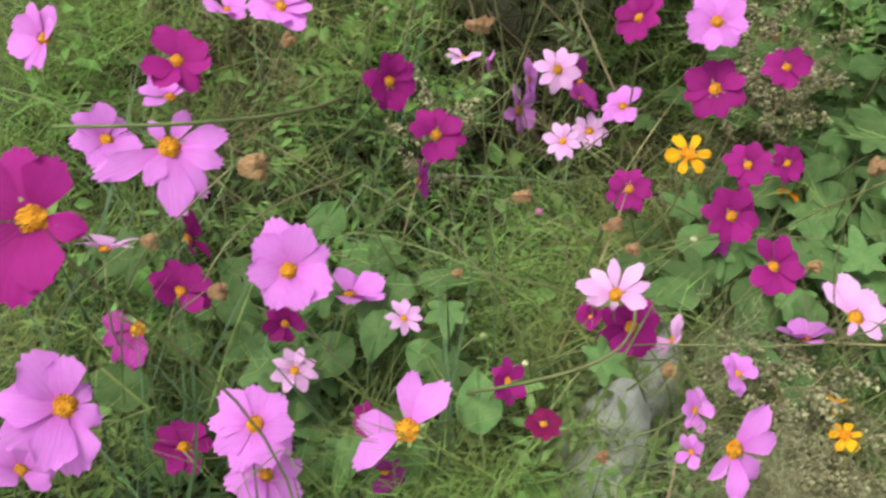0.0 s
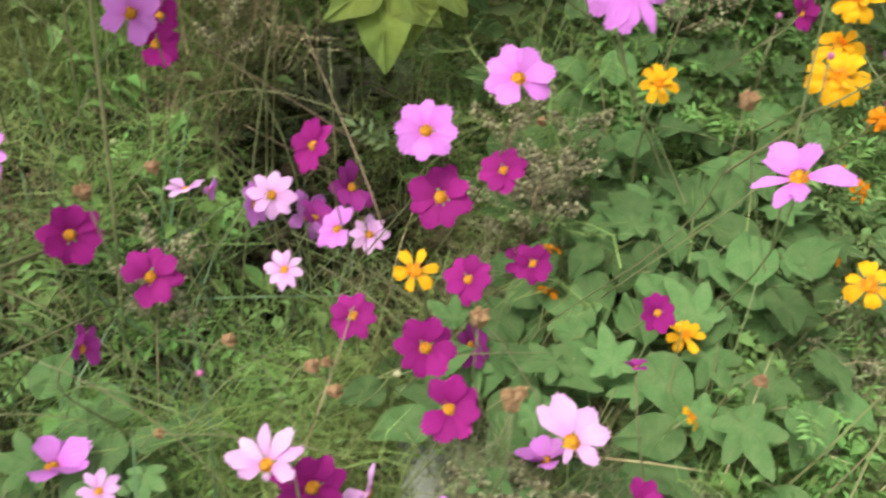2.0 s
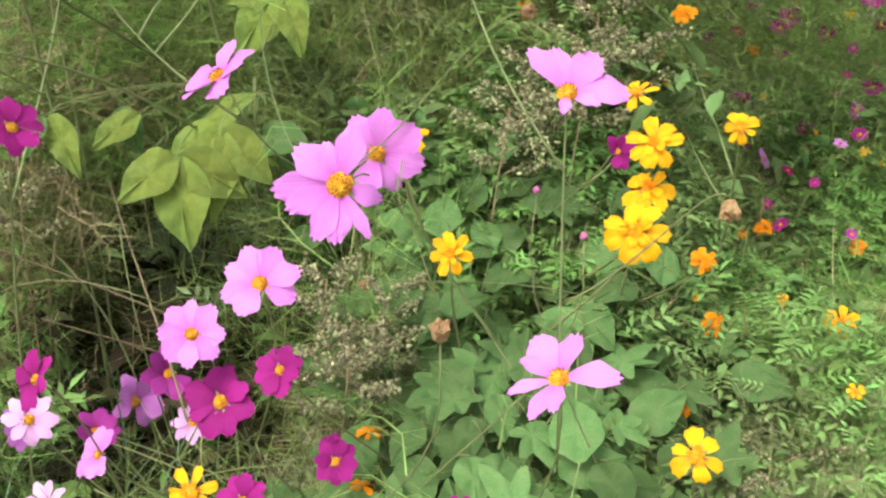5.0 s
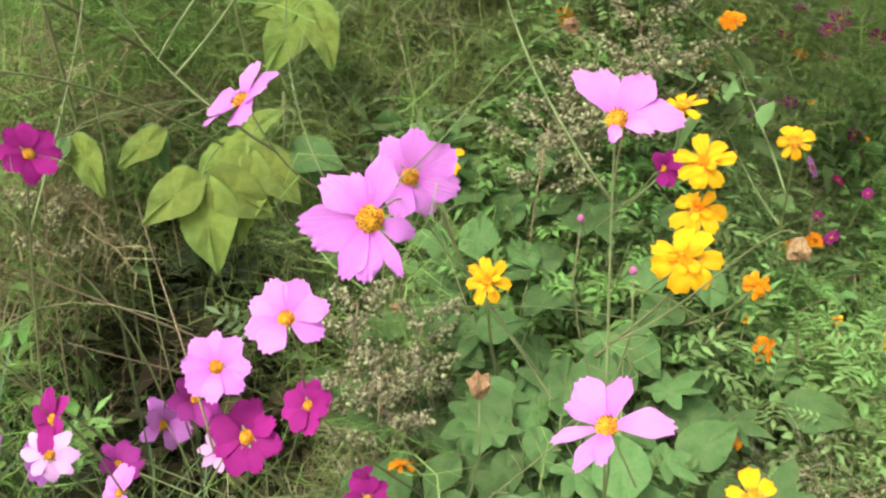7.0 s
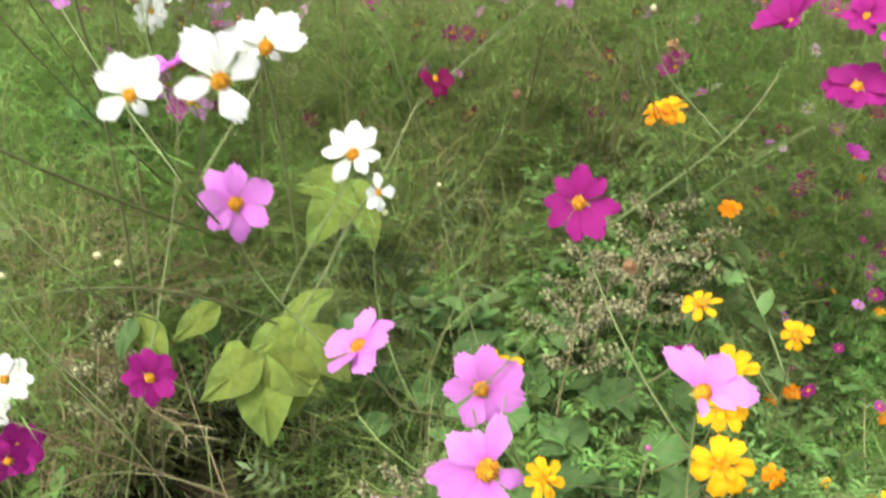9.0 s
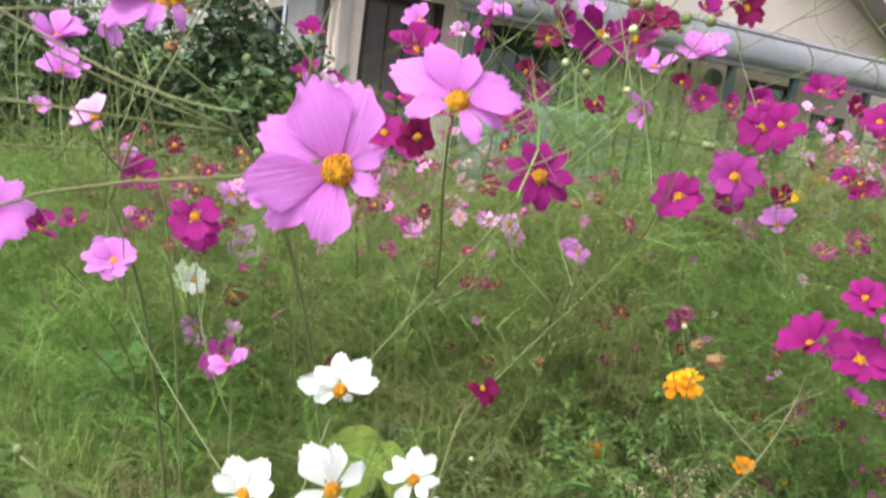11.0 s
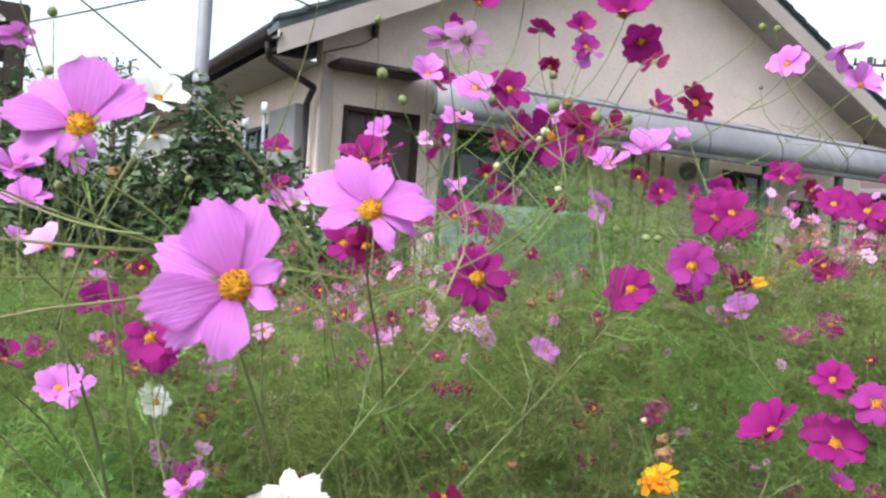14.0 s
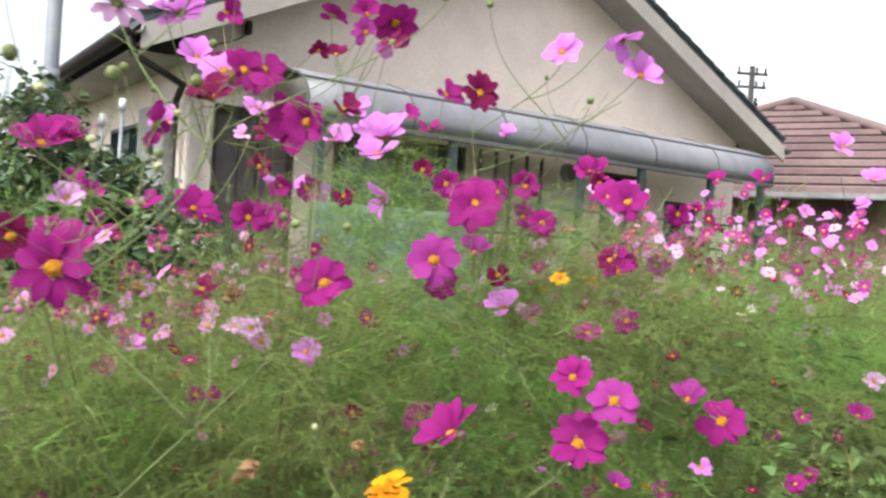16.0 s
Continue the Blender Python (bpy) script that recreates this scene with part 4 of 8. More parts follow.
cosmos("pink", (-0.360, 0.285, 0.551), (0.30, -0.76, 0.58), 0.078, 8, layout=((116, 1.21, 1.00), (80, 1.08, 1.00), (37, 1.00, 1.00), (349, 1.04, 1.00), (303, 0.93, 0.90), (255, 0.93, 1.00), (195, 0.91, 0.90), (149, 1.00, 1.00)))
cosmos("pale", (-0.099, 0.351, 0.605), (-0.10, -0.84, 0.53), 0.061, 8, layout=((189, 1.16, 0.50), (159, 0.99, 0.50), (119, 1.04, 0.50), (76, 1.15, 0.50), (44, 1.01, 0.50), (3, 0.92, 0.60), (284, 0.45, 0.70), (219, 0.84, 0.60)))
cosmos("magenta", (-0.073, 0.390, 0.556), (0.36, -0.84, 0.41), 0.065, 8)
cosmos("pale", (0.125, 0.497, 0.589), (0.04, -0.47, 0.88), 0.079, 6, layout=((146, 1.11, 0.55), (114, 1.16, 0.60), (70, 1.05, 0.70), (28, 0.95, 0.70), (332, 0.76, 0.70), (262, 0.50, 0.60)))
cosmos("pink", (0.112, 0.543, 0.521), (-0.47, 0.27, 0.84), 0.064, 8, 0.27)
cosmos("pink", (0.038, 0.427, 0.527), (0.29, -0.50, 0.81), 0.044, 7, 0.12)
cosmos("pink", (-0.003, 0.332, 0.538), (0.45, -0.44, 0.78), 0.040, 7, 0.12)
cosmos("pink", (0.023, 0.276, 0.559), (0.45, -0.68, 0.58), 0.079, 5, layout=((56, 1.11, 0.60), (13, 1.00, 0.60), (319, 0.97, 0.65), (274, 1.08, 0.65), (225, 0.82, 0.50)))
cosmos("pink", (-0.344, 0.230, 0.425), (0.25, -0.49, 0.84), 0.080, 8, layout=((181, 0.99, 1.00), (140, 1.06, 1.00), (99, 0.89, 1.00), (47, 0.91, 0.90), (353, 0.87, 0.90), (295, 1.03, 1.00), (252, 1.06, 1.00), (218, 1.01, 0.90)))
cosmos("pale", (-0.352, 0.329, 0.407), (0.32, -0.29, 0.90), 0.050, 8)
cosmos("magenta", (-0.470, 0.308, 0.462), (0.42, -0.11, 0.90), 0.065, 7, 0.12)
cosmos("magenta", (-0.405, 0.225, 0.367), (0.17, -0.23, 0.96), 0.058, 7)
cosmos("magenta", (-0.380, 0.523, 0.641), (0.66, -0.61, 0.44), 0.064, 8)
cosmos("magenta", (-0.331, 0.586, 0.573), (0.11, -0.69, 0.72), 0.070, 7)
cosmos("magenta", (-0.488, 0.300, 0.690), (0.12, -0.66, 0.74), 0.060, 7, 0.12)
cosmos("magenta", (-0.157, 0.320, 0.501), (0.53, -0.51, 0.68), 0.042, 7, 0.12)
cosmos("crimson", (-0.115, 0.289, 0.498), (-0.14, -0.39, 0.91), 0.032, 8)
cosmos("magenta", (0.188, 0.455, 0.580), (0.31, -0.67, 0.68), 0.048, 7, 0.12)
marigold("yellow", (0.156, 0.443, 0.496), (-0.39, -0.51, 0.77), 0.033, 6)
marigold("yellow", (0.146, 0.474, 0.506), (-0.44, -0.04, 0.90), 0.030, 5)
cosmos("violet", (-0.302, 0.421, 0.600), (0.94, 0.06, 0.33), 0.045, 6, 0.27)
cosmos("pink", (-0.474, 0.275, 0.628), (0.45, -0.52, 0.72), 0.095, 8, layout=((15, 1.08, 0.55), (341, 0.95, 0.55), (304, 1.05, 0.55), (274, 1.28, 0.60), (240, 0.83, 0.60), (204, 1.35, 0.50), (126, 0.56, 0.60), (63, 0.82, 0.60)))
cosmos("pink", (-0.220, 0.263, 0.457), (-0.32, -0.56, 0.76), 0.112, 4, layout=((135, 1.04, 0.55), (92, 0.96, 0.60), (212, 0.91, 0.60), (254, 1.06, 0.65)))
cosmos("pink", (-0.470, 0.146, 0.450), (0.55, -0.34, 0.76), 0.104, 8, layout=((117, 1.02, 1.00), (79, 0.76, 1.00), (24, 0.51, 0.90), (317, 0.61, 0.80), (267, 1.08, 0.85), (236, 1.04, 0.80), (195, 1.03, 0.80), (159, 0.98, 1.00)))
cosmos("pink", (-0.496, 0.127, 0.379), (0.41, -0.01, 0.91), 0.060, 7, 0.12)
cosmos("magenta", (-0.406, 0.035, 0.711), (0.15, -0.81, 0.57), 0.083, 7, layout=((85, 0.84, 1.00), (122, 1.00, 1.00), (168, 1.00, 1.00), (233, 1.05, 1.00), (278, 1.14, 1.00), (303, 0.95, 0.80), (2, 0.70, 0.70)))
cosmos("pink", (-0.633, 0.421, 0.514), (0.47, -0.25, 0.85), 0.082, 8, 0.12)
cosmos("pink", (-0.638, 0.547, 0.518), (-0.06, -0.12, 0.99), 0.072, 6, 0.27)
cosmos("pink", (-0.773, 0.506, 0.554), (-0.26, -0.87, 0.43), 0.082, 7, 0.27)
cosmos("magenta", (-0.534, 0.429, 0.428), (0.77, 0.36, 0.53), 0.067, 5, 0.27)
cosmos("pink", (-0.340, 0.423, 0.444), (0.06, 0.22, 0.97), 0.076, 6, 0.27)
cosmos("pale", (-0.275, 0.399, 0.462), (0.20, -0.37, 0.91), 0.042, 8, 0.12)
cosmos("violet", (-0.503, 0.298, 0.407), (-0.26, -0.67, 0.70), 0.086, 5, layout=((228, 1.05, 0.60), (265, 0.95, 0.60), (301, 1.01, 0.60), (327, 1.00, 0.60), (201, 0.91, 0.60)))
cosmos("pale", (-0.527, 0.274, 0.503), (-0.27, 0.33, 0.90), 0.060, 6, 0.27)
cosmos("pink", (-0.543, 0.601, 0.646), (0.10, -0.52, 0.85), 0.082, 7, 0.12)
cosmos("pale", (-0.342, 0.679, 0.633), (-0.24, -0.07, 0.97), 0.046, 6, 0.27)
cosmos("pink", (-0.654, 0.690, 0.584), (0.04, -0.37, 0.93), 0.064, 7, 0.27)
cosmos("pink", (0.074, 0.597, 0.963), (0.24, -0.91, 0.34), 0.086, 9, layout=((188, 1.12, 0.62), (144, 0.96, 0.75), (112, 0.76, 0.70), (77, 1.03, 0.70), (343, 0.77, 0.70), (302, 1.04, 0.30), (269, 1.00, 0.60), (248, 1.03, 0.55), (209, 0.98, 0.60)))
cosmos("pink", (0.052, 0.802, 0.925), (0.24, -0.93, 0.27), 0.084, 7, layout=((127, 1.00, 0.90), (83, 1.07, 0.90), (36, 1.12, 1.00), (351, 1.12, 0.90), (304, 0.98, 0.95), (254, 0.96, 0.90), (186, 0.93, 0.80)))
cosmos("pink", (-0.003, 0.646, 0.851), (0.09, -0.75, 0.65), 0.069, 7)
marigold("yellow", (0.129, 0.817, 0.828), (-0.06, -0.80, 0.60), 0.048, 9)
cosmos("pink", (0.246, 0.595, 0.839), (-0.33, -0.39, 0.86), 0.083, 7, layout=((195, 0.80, 0.50), (158, 1.01, 0.70), (111, 1.00, 0.65), (39, 1.11, 0.75), (311, 0.89, 0.50), (282, 1.00, 0.45), (237, 0.97, 0.35)))
marigold("yellow", (0.387, 0.745, 0.694), (-0.31, -0.71, 0.63), 0.055, 6)
marigold("yellow", (0.218, 0.681, 0.617), (0.02, -0.62, 0.79), 0.043, 8)
cosmos("magenta", (0.180, 0.649, 0.652), (0.29, -0.77, 0.57), 0.043, 8)
marigold("yellow", (0.302, 0.833, 0.873), (-0.21, -0.85, 0.48), 0.065, 9)
marigold("yellow", (0.312, 0.923, 0.938), (-0.23, -0.80, 0.55), 0.060, 9)
marigold("yellow", (0.317, 0.942, 0.883), (-0.15, -0.60, 0.78), 0.059, 8)
marigold("yellow", (0.426, 1.107, 0.923), (-0.11, -0.88, 0.46), 0.044, 7)
cosmos("magenta", (0.283, 1.044, 0.891), (0.46, -0.85, 0.27), 0.046, 7, 0.12)
marigold("orange", (0.388, 0.935, 0.814), (0.11, -0.93, 0.34), 0.031, 8)
marigold("orange", (0.586, 1.562, 0.648), (-0.32, -0.36, 0.88), 0.042, 8)
marigold("orange", (0.438, 1.058, 0.682), (0.43, -0.79, 0.45), 0.036, 7)
cosmos("violet", (0.157, 0.498, 0.681), (-0.24, 0.35, 0.91), 0.026, 6, 0.27)
marigold("yellow", (0.234, 0.594, 0.580), (0.63, 0.08, 0.77), 0.029, 6)
cosmos("pink", (-0.364, 0.606, 0.841), (0.89, -0.46, 0.03), 0.067, 7, 0.12)
cosmos("magenta", (-0.385, 0.696, 0.815), (0.73, -0.62, 0.29), 0.044, 7)
marigold("yellow", (0.638, 1.210, 0.643), (-0.34, -0.66, 0.67), 0.051, 7)
cosmos("pink", (0.222, 0.629, 1.040), (0.02, -0.72, 0.70), 0.074, 6, layout=((136, 1.18, 0.50), (113, 1.04, 0.55), (64, 0.96, 0.80), (10, 1.17, 0.85), (335, 0.70, 0.50), (263, 0.59, 0.50)))
cosmos("pink", (-0.046, 0.670, 1.010), (-0.52, -0.35, 0.78), 0.076, 7, 0.05)
cosmos("magenta", (-0.230, 0.672, 0.945), (0.64, -0.47, 0.61), 0.053, 8)
marigold("orange", (0.359, 1.340, 1.021), (-0.16, -0.73, 0.66), 0.035, 9)
marigold("yellow", (0.063, 0.853, 0.927), (-0.11, -0.27, 0.96), 0.056, 9)
cosmos("violet", (-0.219, 0.902, 0.575), (0.61, -0.46, 0.64), 0.075, 6, 0.12)
cosmos("violet", (0.003, 0.669, 0.541), (0.73, -0.44, 0.53), 0.055, 8, 0.12)
marigold("orange", (0.727, 1.491, 0.660), (0.03, -0.93, 0.38), 0.032, 7)
marigold("orange", (0.401, 0.916, 0.637), (0.34, -0.76, 0.56), 0.016, 6)
marigold("orange", (0.060, 0.812, 0.608), (-0.06, 0.08, 1.00), 0.031, 6)
marigold("orange", (0.069, 0.748, 0.587), (-0.07, 0.14, 0.99), 0.029, 6)
cosmos("pink", (-0.156, 0.665, 1.117), (0.51, -0.80, 0.33), 0.065, 7, layout=((92, 1.01, 0.80), (131, 1.08, 0.80), (174, 0.98, 0.80), (224, 0.89, 0.90), (279, 1.00, 0.80), (326, 0.92, 0.70), (30, 1.02, 0.80)))
cosmos("white", (-0.179, 0.537, 1.216), (0.26, -0.92, 0.29), 0.048, 6, layout=((149, 0.99, 0.70), (107, 1.14, 0.80), (63, 1.20, 0.80), (18, 0.91, 0.70), (310, 0.64, 0.80), (221, 1.01, 0.70)))
cosmos("white", (-0.117, 0.528, 1.234), (0.50, -0.80, 0.33), 0.060, 5, layout=((126, 1.22, 0.85), (89, 1.02, 0.75), (29, 1.00, 0.70), (296, 0.93, 0.85), (196, 0.94, 0.70)))
cosmos("white", (-0.162, 0.735, 1.234), (0.21, -0.95, 0.24), 0.068, 7, layout=((171, 1.17, 0.60), (143, 0.90, 0.70), (92, 1.00, 0.80), (50, 1.14, 0.70), (17, 1.07, 0.60), (319, 0.45, 0.80), (204, 0.75, 0.70)))
cosmos("white", (-0.090, 0.775, 1.146), (0.09, -0.95, 0.31), 0.061, 7, layout=((179, 1.00, 0.60), (142, 0.97, 0.60), (92, 1.03, 0.70), (52, 1.02, 0.60), (3, 0.85, 0.60), (311, 0.72, 0.70), (240, 1.01, 0.70)))
cosmos("white", (-0.064, 0.773, 1.115), (0.68, -0.63, 0.37), 0.038, 5, 0.12)
cosmos("crimson", (-0.043, 0.903, 1.206), (0.61, -0.63, 0.47), 0.041, 6, 0.12)
cosmos("magenta", (0.113, 0.728, 1.144), (-0.11, -0.95, 0.30), 0.065, 8, layout=((97, 1.01, 0.60), (52, 0.94, 0.60), (360, 1.09, 0.65), (314, 1.11, 0.70), (275, 1.02, 0.70), (225, 0.99, 0.65), (186, 0.90, 0.65), (141, 0.90, 0.60)))
marigold("yellow", (0.295, 1.076, 0.955), (-0.25, -0.49, 0.84), 0.051, 7)
marigold("orange", (0.217, 1.200, 1.164), (-0.17, -0.37, 0.91), 0.049, 8)
cosmos("magenta", (0.493, 1.388, 1.213), (-0.03, -0.80, 0.59), 0.079, 7, 0.12)
cosmos("magenta", (-0.468, 0.833, 0.732), (0.75, -0.49, 0.44), 0.068, 7)
cosmos("white", (-0.529, 0.902, 0.776), (0.45, -0.72, 0.53), 0.068, 8, 0.12)
cosmos("pink", (-0.571, 1.427, 1.073), (-0.19, -0.97, -0.14), 0.069, 6, 0.12)
cosmos("white", (-0.497, 1.206, 1.208), (0.66, -0.73, 0.18), 0.049, 8)
cosmos("pink", (-0.403, 0.774, 1.310), (0.17, -0.53, 0.83), 0.049, 8, 0.27)
cosmos("magenta", (-0.455, 1.108, 1.302), (-0.05, -0.98, 0.17), 0.066, 8)
cosmos("pink", (-0.527, 1.545, 1.317), (-0.25, -0.87, 0.43), 0.082, 6, 0.12)
cosmos("magenta", (-0.719, 1.486, 1.317), (0.23, -0.70, 0.68), 0.072, 7, 0.12)
cosmos("crimson", (-0.742, 1.787, 1.326), (0.25, -0.81, 0.53), 0.050, 7, 0.12)
cosmos("violet", (-0.465, 1.276, 1.075), (-0.32, -0.73, 0.60), 0.075, 6, 0.27)
cosmos("pink", (-0.618, 1.741, 1.193), (-0.01, -0.34, 0.94), 0.082, 6, 0.27)
cosmos("white", (-0.697, 1.736, 1.201), (0.11, -0.55, 0.83), 0.075, 6, 0.27)
cosmos("magenta", (-0.014, 0.746, 1.446), (0.16, -0.97, 0.17), 0.063, 9)
cosmos("magenta", (0.148, 1.039, 1.432), (-0.17, -0.86, 0.48), 0.064, 8)
cosmos("violet", (0.261, 1.301, 1.460), (-0.09, -0.96, 0.27), 0.079, 8)
cosmos("magenta", (0.273, 1.376, 1.425), (0.07, -0.95, -0.29), 0.053, 7)
cosmos("crimson", (0.358, 1.414, 1.442), (0.01, -1.00, 0.07), 0.040, 7)
cosmos("pink", (0.373, 1.453, 1.389), (-0.24, -0.50, 0.83), 0.065, 7, 0.45)
cosmos("magenta", (0.316, 1.411, 1.541), (-0.40, -0.88, 0.25), 0.094, 8)
cosmos("pink", (-0.107, 0.403, 1.450), (0.27, -0.96, 0.11), 0.087, 8, layout=((82, 1.01, 1.05), (115, 1.01, 0.85), (157, 0.99, 0.80), (198, 1.07, 0.75), (224, 1.03, 0.60), (262, 0.85, 0.75), (339, 0.51, 0.55), (31, 0.58, 0.70)))
cosmos("pink", (-0.067, 0.521, 1.493), (0.21, -0.87, 0.44), 0.075, 8, layout=((119, 1.09, 0.75), (76, 0.96, 0.65), (34, 1.04, 0.70), (6, 1.08, 0.60), (341, 0.87, 0.50), (296, 0.81, 0.60), (198, 0.89, 0.70), (155, 1.27, 0.75)))
cosmos("pink", (-0.231, 0.475, 1.529), (0.33, -0.77, 0.54), 0.084, 7, layout=((135, 1.00, 0.80), (88, 1.11, 0.85), (48, 1.14, 0.80), (178, 1.04, 0.80), (211, 0.96, 0.70), (297, 0.51, 0.50), (247, 0.58, 0.60)))
cosmos("pink", (-0.526, 0.768, 1.342), (0.33, -0.93, 0.16), 0.082, 8)
cosmos("pink", (-0.682, 0.957, 1.438), (-0.25, -0.97, -0.03), 0.082, 7, 0.45)
cosmos("crimson", (-0.157, 0.967, 1.462), (0.49, -0.87, 0.07), 0.050, 8)
cosmos("pink", (-0.884, 1.423, 1.771), (-0.20, 0.33, 0.92), 0.082, 7)
cosmos("white", (-0.713, 1.060, 1.720), (-0.46, 0.16, 0.87), 0.075, 8)
cosmos("white", (-0.973, 1.312, 1.752), (0.27, -0.62, 0.74), 0.075, 6, 0.45)
cosmos("pink", (-0.679, 1.057, 1.614), (-0.24, -0.88, -0.42), 0.082, 7, 0.45)
cosmos("white", (-0.419, 0.979, 1.614), (0.42, -0.50, 0.76), 0.075, 8, 0.45)
cosmos("white", (-0.782, 1.764, 1.647), (0.30, -0.46, -0.84), 0.075, 6, 0.45)
cosmos("pink", (-0.711, 1.167, 1.530), (0.27, -0.61, 0.75), 0.082, 7, 0.45)
cosmos("pink", (-0.821, 1.374, 1.484), (0.23, -0.53, 0.82), 0.082, 8, 0.45)
cosmos("pale", (-0.561, 1.011, 1.432), (-0.26, -0.79, 0.55), 0.060, 6, 0.45)
cosmos("pink", (-0.805, 1.472, 1.572), (0.99, -0.15, 0.07), 0.082, 6, 0.45)
cosmos("magenta", (-0.624, 1.268, 1.337), (0.23, -0.58, 0.78), 0.072, 8, 0.45)
cosmos("pink", (-0.991, 1.972, 1.301), (0.55, -0.32, 0.77), 0.082, 6, 0.45)
cosmos("magenta", (0.046, 1.382, 1.648), (-0.48, -0.82, -0.30), 0.100, 7, 0.20)
cosmos("crimson", (0.067, 0.848, 1.594), (-0.11, -0.65, 0.75), 0.045, 8, 0.45)
cosmos("pink", (-0.088, 1.474, 1.731), (-0.11, -0.86, 0.50), 0.082, 8, 0.20)
cosmos("pale", (-0.058, 0.947, 1.694), (-0.09, 0.47, 0.88), 0.060, 9)
cosmos("magenta", (-0.176, 1.786, 1.899), (0.71, -0.64, 0.30), 0.072, 6, 0.45)
cosmos("magenta", (-0.103, 1.591, 1.906), (0.39, -0.77, 0.51), 0.072, 6, 0.45)
cosmos("pink", (-0.000, 0.986, 1.766), (-0.04, -0.77, 0.63), 0.082, 9, 0.45)
cosmos("magenta", (0.155, 1.530, 1.882), (-0.24, -0.73, 0.64), 0.100, 8, 0.45)
cosmos("magenta", (0.177, 1.441, 1.817), (0.17, -0.78, -0.60), 0.080, 8, 0.20)
cosmos("crimson", (0.184, 1.288, 1.753), (0.55, 0.56, -0.62), 0.050, 6)
cosmos("crimson", (0.034, 1.864, 1.850), (-0.06, -0.70, 0.71), 0.050, 6, 0.45)
cosmos("magenta", (0.092, 1.828, 1.925), (0.31, -0.80, 0.52), 0.072, 6, 0.45)
cosmos("pink", (0.123, 2.084, 1.937), (0.01, -0.47, -0.88), 0.082, 6, 0.45)
cosmos("magenta", (0.258, 1.852, 1.781), (0.45, -0.73, 0.51), 0.072, 6, 0.45)
cosmos("crimson", (0.323, 1.762, 1.773), (0.39, -0.89, 0.23), 0.086, 10, 0.20)
cosmos("pink", (0.460, 1.633, 1.831), (-0.46, -0.77, 0.44), 0.082, 8, 0.20)
cosmos("pink", (0.579, 1.722, 1.885), (0.37, -0.63, -0.68), 0.082, 6, 0.45)
cosmos("pink", (0.618, 1.725, 1.819), (0.33, -0.83, 0.44), 0.082, 6, 0.45)
cosmos("pink", (0.182, 1.282, 1.622), (-0.15, -0.63, 0.76), 0.082, 7, 0.45)
cosmos("pink", (0.152, 1.583, 1.625), (-0.26, -0.68, 0.69), 0.082, 7, 0.45)
cosmos("pink", (0.161, 1.706, 1.559), (-0.75, -0.56, -0.35), 0.082, 5, 0.45)
cosmos("magenta", (-0.192, 1.782, 1.791), (0.70, -0.63, 0.33), 0.072, 6, 0.45)
cosmos("magenta", (-0.043, 1.554, 1.752), (0.40, -0.87, 0.30), 0.072, 7, 0.20)
cosmos("pink", (-0.187, 2.176, 1.773), (0.40, -0.66, 0.64), 0.082, 6, 0.45)
cosmos("magenta", (-0.024, 1.698, 1.698), (0.64, -0.68, 0.36), 0.072, 6, 0.45)
cosmos("magenta", (-0.056, 2.149, 1.592), (0.66, -0.75, 0.03), 0.072, 7, 0.20)
cosmos("magenta", (-0.087, 1.795, 1.515), (0.65, -0.62, 0.44), 0.072, 6, 0.45)
cosmos("pink", (-0.345, 3.143, 1.817), (0.40, -0.67, 0.63), 0.082, 6, 0.45)
cosmos("pink", (0.043, 2.212, 1.795), (-0.07, -0.74, 0.67), 0.082, 7, 0.45)
cosmos("magenta", (-0.183, 1.171, 1.583), (0.09, -0.66, 0.75), 0.072, 6, 0.45)
cosmos("pink", (-0.288, 3.516, 1.675), (-0.36, -0.72, 0.60), 0.082, 6, 0.45)
cosmos("magenta", (-0.101, 1.400, 1.509), (0.03, -0.66, 0.75), 0.072, 7, 0.45)
cosmos("magenta", (-0.069, 1.868, 1.509), (0.34, -0.75, 0.57), 0.072, 7, 0.20)
cosmos("magenta", (-0.257, 1.298, 1.456), (0.19, -0.84, 0.51), 0.072, 7, 0.20)
cosmos("magenta", (0.291, 1.912, 1.590), (-0.12, -0.68, 0.72), 0.072, 6, 0.45)
cosmos("magenta", (0.563, 1.886, 1.648), (-0.20, -0.64, 0.74), 0.072, 6, 0.45)
cosmos("magenta", (0.560, 1.634, 1.584), (-0.37, -0.73, 0.58), 0.072, 7, 0.20)
cosmos("magenta", (0.671, 1.938, 1.346), (-0.09, -0.89, 0.45), 0.069, 7)
cosmos("magenta", (0.625, 1.832, 1.449), (-0.25, -0.59, 0.77), 0.072, 7, 0.45)
cosmos("crimson", (0.594, 1.770, 1.473), (-0.29, -0.89, 0.34), 0.050, 7)
marigold("yellow", (0.536, 2.035, 1.424), (-0.20, -0.59, 0.78), 0.048, 7)
marigold("yellow", (0.765, 2.585, 1.469), (-0.22, -0.60, 0.77), 0.048, 7)
cosmos("pink", (0.064, 1.500, 1.294), (0.28, -0.68, 0.67), 0.050, 6, 0.20)
cosmos("white", (-0.643, 1.565, 1.212), (0.32, -0.71, 0.63), 0.072, 6, 0.20)
cosmos("white", (-0.555, 1.320, 1.189), (0.65, -0.73, 0.19), 0.055, 8)
cosmos("pink", (-0.332, 0.924, 1.178), (-0.16, -0.54, 0.83), 0.049, 6, 0.45)
marigold("yellow", (0.226, 1.217, 1.169), (-0.15, -0.50, 0.85), 0.058, 8)
